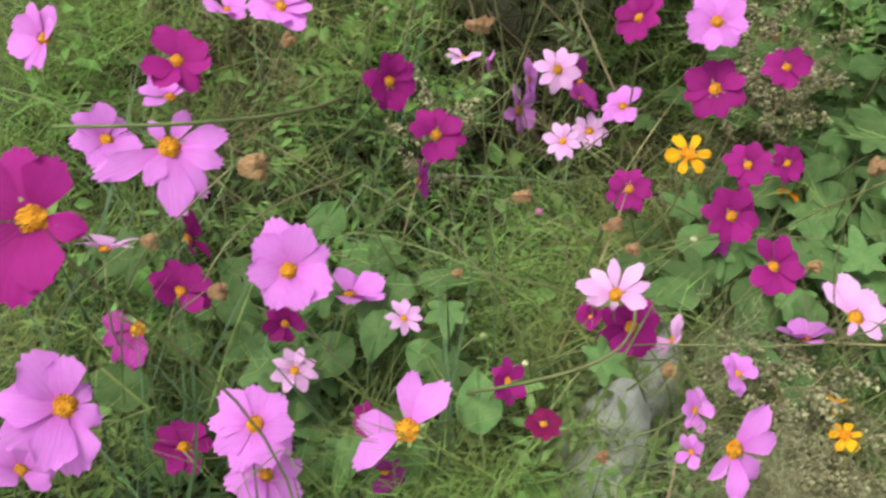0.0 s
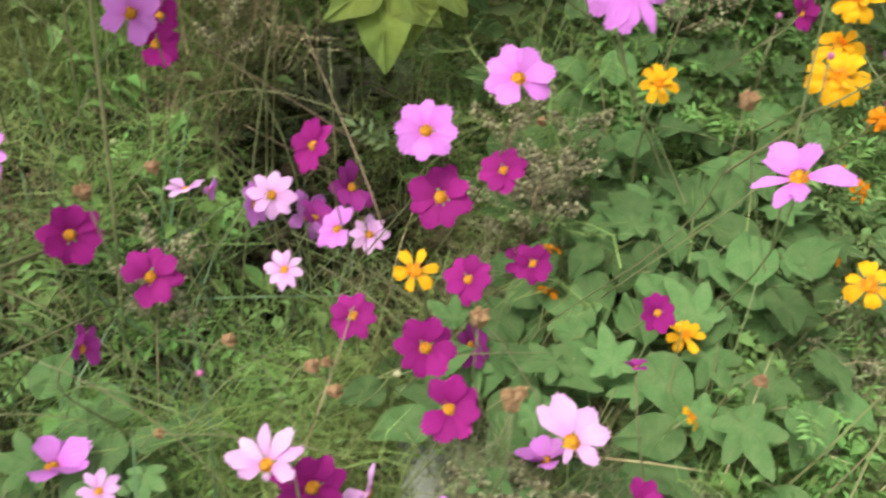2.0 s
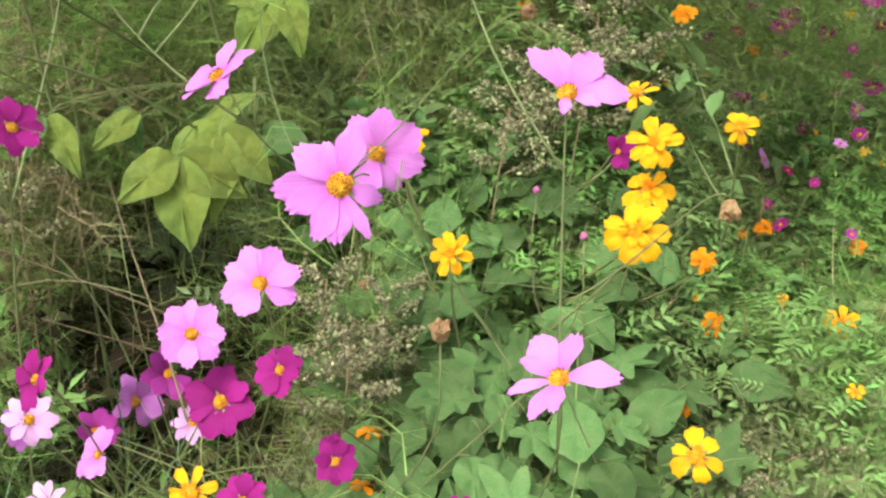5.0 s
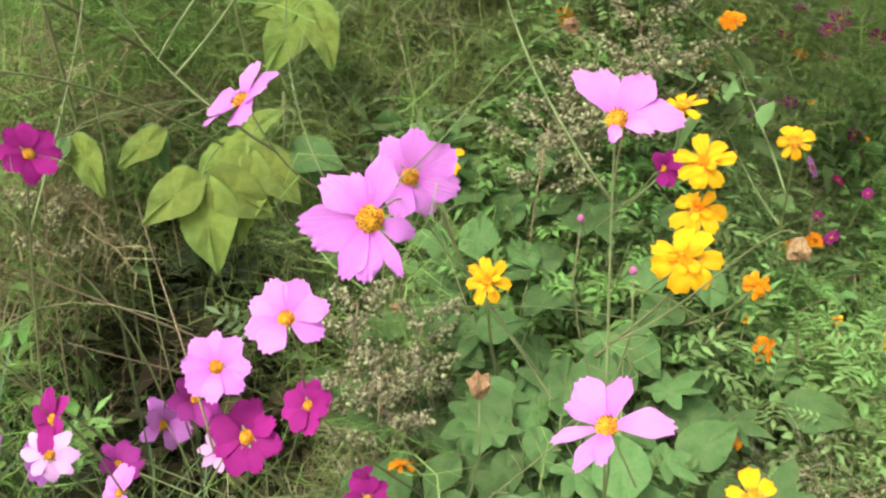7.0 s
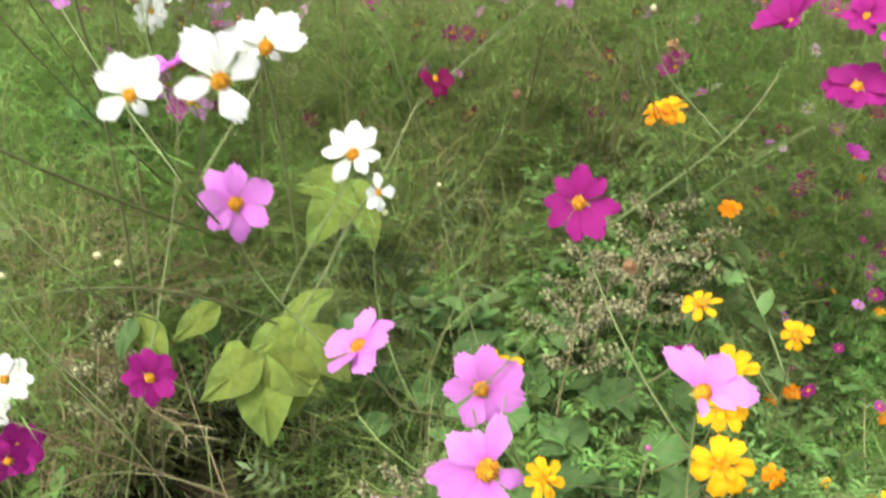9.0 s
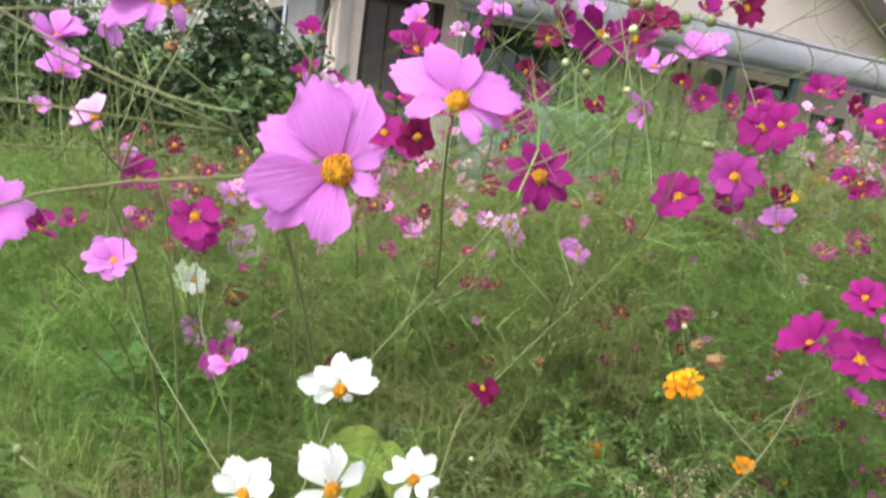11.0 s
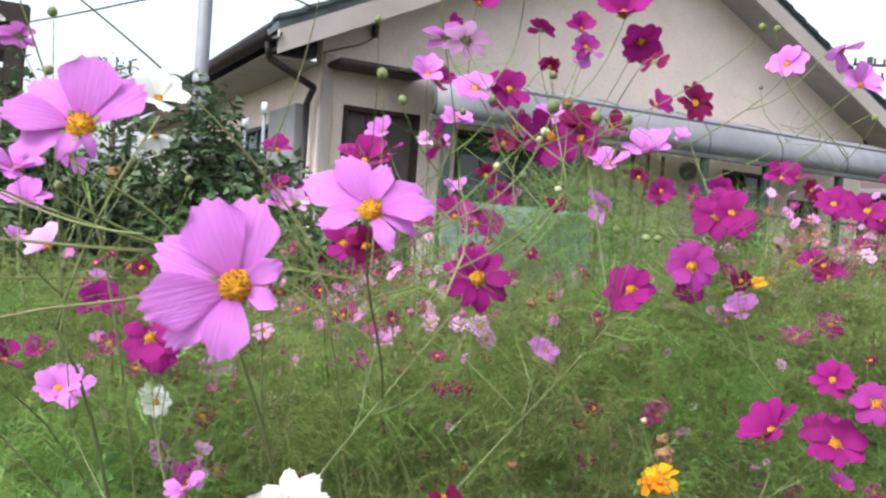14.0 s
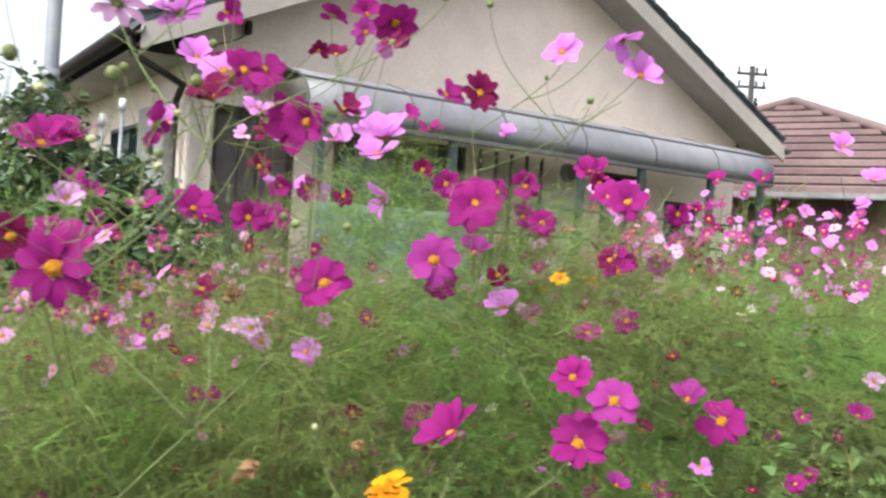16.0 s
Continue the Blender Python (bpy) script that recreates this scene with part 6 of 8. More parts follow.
cosmos("crimson", (0.815, 1.987, 0.970), (-0.24, -0.74, 0.63), 0.030, 7, 0.12)
cosmos("violet", (0.737, 1.886, 0.835), (-0.10, -0.25, 0.96), 0.027, 6, 0.12)
cosmos("magenta", (0.629, 1.950, 0.971), (0.06, -0.86, 0.50), 0.053, 7, 0.12)
cosmos("white", (-0.499, 0.827, 0.784), (0.24, -0.97, -0.02), 0.064, 7, 0.12)
cosmos("pink", (-0.331, 0.247, 0.353), (0.19, -0.76, 0.63), 0.078, 8, 0.12)
cosmos("magenta", (-0.381, 0.360, 0.432), (0.28, -0.95, 0.11), 0.047, 7, 0.12)
cosmos("pale", (-0.029, 0.415, 0.542), (-0.85, -0.30, 0.43), 0.050, 6, 0.45)
cosmos("magenta", (-0.107, 0.419, 0.532), (-0.44, -0.76, 0.48), 0.028, 7, 0.45)
cosmos("violet", (-0.231, 0.281, 0.381), (0.48, -0.87, 0.16), 0.042, 6, 0.30)
cosmos("magenta", (-0.266, 0.327, 0.387), (-0.44, -0.76, 0.48), 0.038, 6, 0.30)
cosmos("pink", (0.006, 0.308, 0.516), (-0.60, -0.75, 0.30), 0.033, 5, 0.30)
cosmos("crimson", (-0.040, 1.615, 1.657), (0.08, -0.89, 0.46), 0.062, 7, 0.20)
cosmos("magenta", (0.271, 1.764, 1.597), (0.02, -0.99, 0.15), 0.062, 7, 0.20)
cosmos("crimson", (0.225, 1.757, 1.621), (0.12, -0.95, 0.28), 0.044, 6, 0.20)
cosmos("magenta", (-0.088, 1.707, 1.508), (0.04, -1.00, 0.06), 0.073, 7, 0.20)
cosmos("crimson", (-0.075, 1.710, 1.603), (0.21, -0.97, 0.15), 0.049, 6, 0.20)
cosmos("magenta", (-0.201, 1.233, 1.452), (-0.12, -0.94, 0.32), 0.062, 7, 0.20)
cosmos("magenta", (-0.429, 1.044, 1.315), (-0.19, -0.95, -0.26), 0.066, 8, 0.20)
cosmos("crimson", (-0.262, 1.376, 1.459), (-0.23, -0.92, 0.32), 0.040, 6, 0.20)
cosmos("magenta", (-0.053, 1.815, 1.576), (0.06, -0.98, -0.18), 0.051, 7, 0.20)
cosmos("crimson", (0.070, 1.834, 1.565), (-0.19, -0.96, 0.19), 0.049, 6, 0.20)
cosmos("magenta", (-0.046, 1.514, 1.730), (-0.12, -0.95, -0.27), 0.058, 7, 0.20)
cosmos("crimson", (0.033, 1.628, 1.806), (0.34, -0.91, -0.22), 0.040, 6, 0.20)
cosmos("violet", (0.102, 1.741, 1.870), (0.05, -0.99, 0.10), 0.057, 6, 0.20)
cosmos("magenta", (0.621, 1.804, 1.597), (-0.14, -0.97, 0.18), 0.073, 7, 0.20)
cosmos("crimson", (0.569, 1.804, 1.621), (0.37, -0.93, 0.07), 0.049, 7, 0.20)
cosmos("magenta", (0.781, 2.004, 1.581), (-0.32, -0.89, -0.33), 0.062, 7, 0.20)
cosmos("magenta", (0.476, 2.503, 1.280), (-0.07, -0.99, 0.10), 0.087, 7, 0.20)
cosmos("crimson", (0.917, 2.502, 1.349), (0.07, -0.99, 0.07), 0.053, 7, 0.20)
cosmos("magenta", (0.454, 2.105, 1.628), (-0.14, -0.99, -0.02), 0.078, 7, 0.20)
cosmos("magenta", (0.487, 2.004, 1.543), (-0.17, -0.96, 0.23), 0.064, 7, 0.20)
cosmos("crimson", (0.699, 2.103, 1.468), (-0.13, -0.97, 0.22), 0.052, 7, 0.20)
cosmos("magenta", (0.390, 2.105, 1.610), (0.45, -0.83, 0.32), 0.065, 7, 0.20)
cosmos("magenta", (0.672, 2.103, 1.479), (-0.39, -0.75, 0.53), 0.068, 7, 0.20)
cosmos("crimson", (1.027, 2.703, 1.519), (0.11, -0.99, -0.07), 0.068, 7, 0.20)
cosmos("crimson", (1.147, 2.902, 1.417), (0.24, -0.95, 0.22), 0.069, 7, 0.20)
cosmos("magenta", (1.152, 2.903, 1.472), (-0.18, -0.98, 0.00), 0.073, 7, 0.20)
cosmos("magenta", (0.921, 2.503, 1.529), (-0.29, -0.94, 0.19), 0.062, 7, 0.20)
cosmos("violet", (0.813, 2.303, 1.464), (0.30, -0.95, 0.12), 0.071, 7, 0.20)
cosmos("magenta", (1.070, 2.502, 1.289), (0.06, -0.79, 0.61), 0.062, 7, 0.20)
cosmos("crimson", (0.940, 2.402, 1.275), (-0.35, -0.91, 0.24), 0.045, 7, 0.20)


# ---------------------------------------------------------------- foliage
def frond_kit(seed, coarse=False):
    """A feathery cosmos leaf: a bent rib with paired threads that fork; a coarse one for plants far off."""
    rng = random.Random(seed)
    pieces = []
    rib = (0, 0.5, 1) if coarse else (0, 0.35, 0.7, 1)
    pts = [(0.02 * math.sin(3 * s + seed), 0.09 * s, 0.06 * s - 0.05 * s * s) for s in rib]
    pieces.append(ribbon(pts, (0.0013, 0.0011, 0.0009, 0.0004), (1, 0, 0.3)))
    for i in range(3 if coarse else 5):
        s = 0.2 + (0.26 if coarse else 0.165) * i
        p = np.array((0.02 * math.sin(3 * s + seed), 0.09 * s, 0.06 * s - 0.05 * s * s))
        for side in (-1, 1):
            q = p + np.array((side * rng.uniform(0.018, 0.034), rng.uniform(0.012, 0.03), rng.uniform(-0.012, 0.016)))
            pieces.append(([p - np.array((0, 0.0005, 0)), p + np.array((0, 0.0005, 0.0002)), q], [(0, 1, 2)]))
            if not coarse:
                r = q + np.array((side * rng.uniform(0.004, 0.018), rng.uniform(0.012, 0.022), rng.uniform(-0.008, 0.008)))
                m = p * 0.4 + q * 0.6
                pieces.append(([m - np.array((0.0003, 0.0003, 0)), m + np.array((0.0003, 0.0003, 0.0001)), r], [(0, 1, 2)]))
    return merge(pieces)


def blade_kit(seed, length, width):
    rng = random.Random(seed)
    b = rng.uniform(0.2, 0.9)
    pts = [(0, length * b * s * s * 0.6, length * (s - 0.35 * b * s * s)) for s in (0, 0.3, 0.6, 0.85, 1)]
    return merge([ribbon(pts, (width, width * 0.95, width * 0.75, width * 0.4, width * 0.05), (1, 0, 0))])


def leaf_kit(length, width, fold=0.25):
    """A small pointed leaf, folded along its rib."""
    v = [(0, 0, 0), (width * 0.42, length * 0.3, fold * width), (width * 0.36, length * 0.62, fold * width * 0.8), (0, length, -0.12 * length),
         (-width * 0.36, length * 0.62, fold * width * 0.8), (-width * 0.42, length * 0.3, fold * width), (0, length * 0.35, 0.02 * length), (0, length * 0.65, 0)]
    f = [(0, 1, 6), (1, 2, 7), (1, 7, 6), (2, 3, 7), (3, 4, 7), (4, 5, 6), (4, 6, 7), (5, 0, 6)]
    return np.array(v, float), np.array(f, int)


def leaflet(length, width):
    """A narrow leaflet of four faces."""
    v = [(0, 0, 0), (width * 0.5, length * 0.4, 0.25 * width), (0, length, -0.1 * length), (-width * 0.5, length * 0.4, 0.25 * width), (0, length * 0.45, 0)]
    return np.array(v, float), np.array([(0, 1, 4), (1, 2, 4), (2, 3, 4), (3, 0, 4)], int)


def pinnate_kit(seed):
    """A marigold leaf: toothed leaflets in pairs along a rib."""
    rng = random.Random(seed)
    pieces = [ribbon([(0, 0, 0), (0, 0.035, 0.012), (0, 0.07, 0.012)], (0.0018, 0.0014, 0.0008), (1, 0, 0))]
    for i in range(4):
        s = 0.012 + 0.015 * i
        for side in (-1, 1):
            v, f = leaflet(0.026, 0.0085)
            w = -side * rng.uniform(0.9, 1.2)
            c, sn = math.cos(w), math.sin(w)
            v = v @ np.array([[c, sn, 0], [-sn, c, 0], [0, 0, 1]])
            pieces.append((list(v + np.array((0, s, 0.01))), [tuple(t) for t in f]))
    v, f = leaflet(0.03, 0.009)
    pieces.append((list(v + np.array((0, 0.066, 0.012))), [tuple(t) for t in f]))
    return merge(pieces)


def spread(rng, n, x0, x1, y0, y1, low, high, power=0.6):
    """Places under the foliage's top: more of them near the top."""
    x, y = rng.uniform(x0, x1, n), rng.uniform(y0, y1, n)
    t = top_of(x, y)
    return np.stack([x, y, t * (low + (high - low) * rng.uniform(0, 1, n) ** power)], 1)


CAVES = ((Vector((-0.24, 1.00, 0.70)), Vector((-0.43, 1.34, 0.53)), 0.10), (Vector((-0.33, 0.88, 0.62)), Vector((-0.45, 1.12, 0.47)), 0.07),
         (Vector((-0.44, 0.62, 0.50)), Vector((-0.47, 0.72, 0.30)), 0.05), (Vector((-0.36, 0.58, 0.46)), Vector((-0.38, 0.66, 0.25)), 0.05),
         (Vector((-0.20, 0.47, 0.50)), Vector((-0.22, 0.55, 0.25)), 0.04), (Vector((-0.50, 0.86, 0.66)), Vector((-0.53, 0.98, 0.40)), 0.045))


def beside_caves(at, grow=0.02):
    """The same for blades and stalks, which rise from below and would cross the gaps."""
    keep = np.ones(len(at), bool)
    for a, b, r in CAVES:
        a, d = np.array(a)[:2], np.array(b - a)[:2]
        s = np.clip(((at[:, :2] - a) @ d) / (d @ d), 0, 1)
        keep &= np.linalg.norm(at[:, :2] - a - s[:, None] * d, axis=1) > r + grow
    return at[keep]


def outside_caves(at):
    """Keeps the places that do not lie in the dark gaps under the vine."""
    keep = np.ones(len(at), bool)
    for a, b, r in CAVES:
        a, d = np.array(a), np.array(b - a)
        s = np.clip(((at - a) @ d) / (d @ d), 0, 1)
        keep &= np.linalg.norm(at - a - s[:, None] * d, axis=1) > r
    return at[keep]


def wide_places(rng, n, y0, y1, low, high, power=0.6, margin=0.45, hollow=True):
    """The same over the wedge of the bed that opens before the walker."""
    y = np.sqrt(rng.uniform(y0 ** 2, y1 ** 2, n))
    x = rng.uniform(-1, 1, n) * (margin + 0.68 * y) + 0.05 - 0.05 * y - 0.10 * np.clip(1.2 - y, 0, 1)
    t = top_of(x, y)
    at = np.stack([x, y, t * (low + (high - low) * rng.uniform(0, 1, n) ** power)], 1)
    free = hollow & (((x + 0.22) / 0.20) ** 2 + ((y - 0.99) / 0.18) ** 2 < 1)          # a hollow, and stones in the open
    free |= hollow & (((x + 0.31) / 0.10) ** 2 + ((y - 0.62) / 0.085) ** 2 < 1)
    free |= ((x + 0.015) / 0.065) ** 2 + ((y - 0.53) / 0.20) ** 2 < 1
    return outside_caves(at[~free])


def border_places(rng, n, low, high):
    """Places in the wings of the bed, with a ragged outer edge."""
    x, y = rng.uniform(-3.0, 3.4, n), rng.uniform(-0.1, 5.7, n)
    edge = 0.25 * np.sin(y * 2.3) + 0.15 * np.sin(y * 5.1 + 1)
    inside = np.abs(x - 0.05 + 0.05 * y) < 0.35 + 0.68 * y
    keep = ~inside & (x > -2.7 + edge) & (x < 3.1 + edge) & (y > 0.15 + 0.2 * np.sin(x * 3.1)) & ~((y > 4.0) & (x < -1.0))
    x, y = x[keep], y[keep]
    return np.stack([x, y, top_of(x, y) * rng.uniform(low, high, len(x))], 1)


def plant_foliage():
    rng = np.random.default_rng(11)
    kits = [frond_kit(s) for s in range(5)]
    rough = [frond_kit(s, True) for s in range(5)]
    out = []
    plants = []                             # upright cosmos plants: a stalk each, thick with thread leaves
    for n, y0, y1, wide, high in ((130, 0.1, 1.15, 0.045, 0.03), (560, 1.1, 2.4, 0.05, 0.10), (520, 2.2, 5.6, 0.10, 0.12)):
        at = wide_places(rng, n, y0, y1, 1.0, 1.0)
        for x, y, z in at:
            if x > 0.3 and 0.6 < y < 1.9 and rng.uniform() < 0.75 or x < -0.2 and y < 0.95 and rng.uniform() < 0.6:
                continue
            plants.append((x, y, z + rng.normal(-0.04, high), wide * rng.uniform(0.7, 1.5)))
    for k, (tv, tf) in enumerate(kits):
        a = wide_places(rng, 1500, 0.08, 1.2, 0.2, 0.9)
        a = a[(a[:, 0] > -0.2) | (a[:, 1] > 1.0) | (rng.uniform(0, 1, len(a)) < 0.35)]        # more grass than threads in this corner
        out.append((tv, tf, turns(rng, len(a), 0.7, (0.8, 1.4)), a))
        b = wide_places(rng, 4400, 1.1, 2.3, 0.50, 1.0)
        b = b[(b[:, 0] < 0.3) | (b[:, 1] > 1.9 + 0.3 * np.clip(b[:, 0] - 0.6, 0, 0.6)) | (rng.uniform(0, 1, len(b)) < 0.3)]        # the marigolds keep their corner
        out.append((tv, tf, turns(rng, len(b), 0.7, (1.0, 1.6)), b))
        c = wide_places(rng, 2000, 2.1, 5.6, 0.6, 0.92)
        out.append((*rough[k], turns(rng, len(c), 0.7, (1.6, 2.4)), c))
        tops = []
        for x, y, z, w in plants[k::5]:
            n = 30 if y < 1.1 else 46 if y < 2.3 else 26
            s = rng.uniform(0, 1, n)
            lean = rng.normal(0, 0.10, 2)
            tops.append(np.stack([x + lean[0] * s + rng.normal(0, 1, n) * w * (1.1 - 0.75 * s), y + lean[1] * s + rng.normal(0, 1, n) * w * (1.1 - 0.75 * s), z * (0.55 + 0.45 * s ** 0.8)], 1))
        tops = outside_caves(np.concatenate(tops))
        near = tops[:, 1] < 2.35
        out.append((tv, tf, turns(rng, near.sum(), 0.55, (0.8, 1.5)), tops[near]))
        out.append((*rough[k], turns(rng, (~near).sum(), 0.55, (1.2, 2.2)), tops[~near]))
        w = border_places(rng, 5200, 0.25, 1.0)
        out.append((*rough[k], turns(rng, len(w), 0.7, (1.6, 2.6)), w))
    along = []
    pick = random.Random(31)
    for pts in STEM_LINES:
        main = pts[0].z < 0.2
        for _ in range((6 if pts[-1].z > 0.95 else 2) if main else 1):
            s = pick.uniform(0.25, 0.62) if main else pick.uniform(0.05, 0.3)
            p = pts[min(12, int(s * 13))].lerp(pts[min(13, int(s * 13) + 1)], pick.random())
            along.append((p.x + pick.uniform(-0.03, 0.03), p.y + pick.uniform(-0.03, 0.03), p.z))
    along = outside_caves(np.array(along))
    # looser bushes that stand above the rest
    for x, y, h, w in ((-0.60, 1.25, 1.28, 0.14), (-0.34, 1.38, 1.36, 0.14), (-0.08, 1.40, 1.40, 0.16), (0.14, 1.42, 1.42, 0.15), (0.34, 1.50, 1.42, 0.17), (0.55, 1.70, 1.40, 0.17),
                       (0.20, 1.75, 1.52, 0.12), (-0.70, 1.6, 1.34, 0.2), (0.80, 1.9, 1.40, 0.2), (-0.15, 1.9, 1.42, 0.2), (0.05, 1.95, 1.62, 0.09), (1.2, 2.3, 1.35, 0.25), (-0.9, 2.1, 1.36, 0.25), (0.16, 2.25, 1.72, 0.10), (0.30, 2.4, 1.60, 0.12), (-0.15, 2.25, 1.56, 0.10), (0.0, 2.4, 1.52, 0.11), (-0.25, 2.4, 1.46, 0.11),
                       (-0.6, 2.1, 1.46, 0.10), (-0.55, 1.9, 1.50, 0.08), (0.42, 2.5, 1.52, 0.12), (0.64, 2.7, 1.48, 0.13), (0.55, 2.3, 1.45, 0.11), (-0.95, 1.7, 1.38, 0.12), (0.10, 2.1, 1.62, 0.08), (0.85, 2.4, 1.44, 0.13), (1.1, 2.8, 1.42, 0.15),
                       (0.22, 2.0, 1.64, 0.09), (0.34, 2.1, 1.62, 0.10), (0.45, 2.2, 1.60, 0.11), (0.12, 2.3, 1.66, 0.10), (0.56, 2.45, 1.60, 0.12), (0.72, 2.5, 1.56, 0.12), (-0.02, 2.2, 1.54, 0.10)):
        n = int((250 if h > 1.5 else 150) * w / 0.1)
        z = h * (0.55 + 0.45 * rng.uniform(0, 1, n) ** 0.8)
        wide = w * (1.15 - 0.6 * (z / h) ** 4)
        bush = np.stack([x + rng.normal(0, 1, n) * wide * 0.6, y + rng.normal(0, 1, n) * wide * 0.6, z], 1)
        tv, tf = kits[n % 5]
        out.append((tv, tf, turns(rng, n, 0.6, (0.9, 1.4)), bush))
    for k, (tv, tf) in enumerate(kits):
        some = along[k::5]
        out.append((tv, tf, turns(rng, len(some), 0.9, (0.7, 1.3)), some))
    scatter("cosmos_foliage", out, FROND, "feathery green cosmos foliage filling the bed")

    out = []
    for s in range(4):
        tv, tf = blade_kit(s, 0.3, 0.0026)
        a = beside_caves(wide_places(rng, 1800, 0.08, 1.5, 0.0, 0.72, 1.0))
        a = a[(a[:, 0] > -0.22) | (a[:, 1] > 1.0) | (a[:, 2] < 0.55 * top_of(a[:, 0], a[:, 1]))]        # thinner where the ground is dark between the blades
        out.append((tv, tf, turns(rng, len(a), 0.75, (0.6, 1.3)), a))
        c = beside_caves(wide_places(rng, 2300, 1.02, 1.65, 0.62, 0.97, 1.0))
        c = c[c[:, 0] < 0.12 + rng.normal(0, 0.08, len(c))]
        out.append((tv, tf, turns(rng, len(c), 0.9, (0.4, 0.9)), c))
        b = wide_places(rng, 1500, 1.4, 5.6, 0.3, 0.80, 1.0)
        out.append((tv, tf, turns(rng, len(b), 0.7, (0.8, 1.3)), b))
        w = border_places(rng, 2400, 0.0, 0.75)
        out.append((tv, tf, turns(rng, len(w), 0.7, (0.8, 1.4)), w))
    scatter("grass_tangle", out, GRASS, "tangle of thin grass blades among the flowers", "grass")

    out = []
    for s in range(4):
        tv, tf = blade_kit(50 + s, 0.34, 0.0038)
        a = beside_caves(spread(rng, 330, -0.72, -0.10, 0.15, 0.95, 0.1, 0.62, 1.0), 0.0)
        out.append((tv, tf, turns(rng, len(a), 0.95, (0.6, 1.2)), a))
    scatter("sedge", out, SEDGE, "long dark bluish-green sedge blades bending over", "grass")

    out = []
    for s in range(3):
        pts = [(0.01 * math.sin(5 * k + s), 0.012 * math.cos(4 * k + s), 0.45 * k) for k in (0, 0.33, 0.66, 1)]
        v, f = tube(pts, [0.0016, 0.0014, 0.0011, 0.0007], 3, cap=False)
        tv, tf = np.array([tuple(p) for p in v]), np.array([t for q in f for t in ((q[0], q[1], q[2]), (q[0], q[2], q[3]))])
        a = beside_caves(wide_places(rng, 170, 0.2, 1.4, 0.0, 0.45, 1.0))
        out.append((tv, tf, turns(rng, len(a), 0.9, (0.6, 1.1)), a))
        b = wide_places(rng, 160, 1.3, 4.0, 0.4, 0.75, 1.0)
        out.append((tv, tf, turns(rng, len(b), 0.6, (0.6, 1.0)), b))
        c = wide_places(rng, 260, 1.35, 2.6, 0.80, 1.0, 1.0)
        c = c[c[:, 0] < rng.normal(-0.1, 0.15, len(c))]
        out.append((tv, tf, turns(rng, len(c), 0.5, (0.5, 0.9)), c))
    scatter("stem_tangle", out, STEM, "crossing thin green stems of the cosmos", "stems")

    # withered stands and leafy clumps among the green
    brown, leafy = [], []
    for x, y, w in ((0.17, 1.46, 0.10), (0.20, 1.50, 0.08), (0.09, 1.32, 0.06), (-0.13, 1.28, 0.07), (0.03, 1.25, 0.06), (-0.37, 1.20, 0.06), (-0.45, 1.12, 0.05), (-0.55, 1.02, 0.05), (0.55, 1.75, 0.10),
                    (-0.4, 1.62, 0.08), (0.75, 2.3, 0.14), (-0.1, 2.1, 0.12), (-0.75, 2.0, 0.13), (0.4, 2.5, 0.14), (-0.6, 0.72, 0.09), (-0.42, 0.98, 0.07), (-0.50, 1.05, 0.06), (0.02, 1.50, 0.07), (0.10, 1.60, 0.08), (0.3, 1.75, 0.08), (-0.3, 2.1, 0.12), (0.7, 2.2, 0.12)):
        n = int((1100 if y < 1.4 else 1700) * w)
        s = rng.uniform(0, 1, n)
        px, py = x + rng.normal(0, 1, n) * w * (1.1 - 0.7 * s), y + rng.normal(0, 1, n) * w * 0.8 * (1.1 - 0.7 * s)
        brown.append(np.stack([px, py, top_of(x, y) * (0.62 + 0.46 * s)], 1))
    for x, y, w in ((-0.62, 1.30, 0.06), (0.02, 1.20, 0.06), (0.28, 1.30, 0.07), (-0.05, 1.16, 0.05), (-0.75, 1.15, 0.06),
                    (0.55, 1.45, 0.10), (0.72, 1.6, 0.12), (0.45, 1.65, 0.09), (0.85, 1.75, 0.12), (0.62, 1.25, 0.10), (0.9, 1.95, 0.16), (1.15, 2.1, 0.16), (1.0, 1.88, 0.13), (1.28, 2.0, 0.13), (0.80, 1.72, 0.10), (1.05, 2.3, 0.14), (0.65, 1.9, 0.10), (-0.4, 1.9, 0.09), (0.3, 1.8, 0.08)):
        n = int(1700 * w)
        leafy.append(np.stack([x + rng.normal(0, 1, n) * w, y + rng.normal(0, 1, n) * w * 0.7, top_of(x, y) * ((0.60 if y > 1.55 else 0.72) + 0.30 * rng.uniform(0, 1, n) ** 0.6)], 1))
    brown, leafy = outside_caves(np.concatenate(brown)), outside_caves(np.concatenate(leafy))
    out = []
    for k in range(3):
        out.append((*kits[k], turns(rng, len(brown[k::4]), 0.6, (0.7, 1.3)), brown[k::4]))
    tv, tf = blade_kit(33, 0.22, 0.0022)
    low = brown[3::4] - np.array((0, 0, 0.12))
    out.append((tv, tf, turns(rng, len(low), 0.5, (0.6, 1.2)), low))
    scatter("withered_foliage", out, DRY_FROND, "withered brown stalks and threads among the green", "foliage")
    out = []
    for k, (ln, wd) in enumerate(((0.05, 0.026), (0.04, 0.03), (0.06, 0.02))):
        tv, tf = leaf_kit(ln, wd)
        some = leafy[k::3]
        out.append((tv, tf, turns(rng, len(some), 0.75, (0.6, 1.3)), some))
    scatter("leafy_weeds", out, DULL_LEAF, "clumps of dull green leafy weeds", "foliage")

    out = []
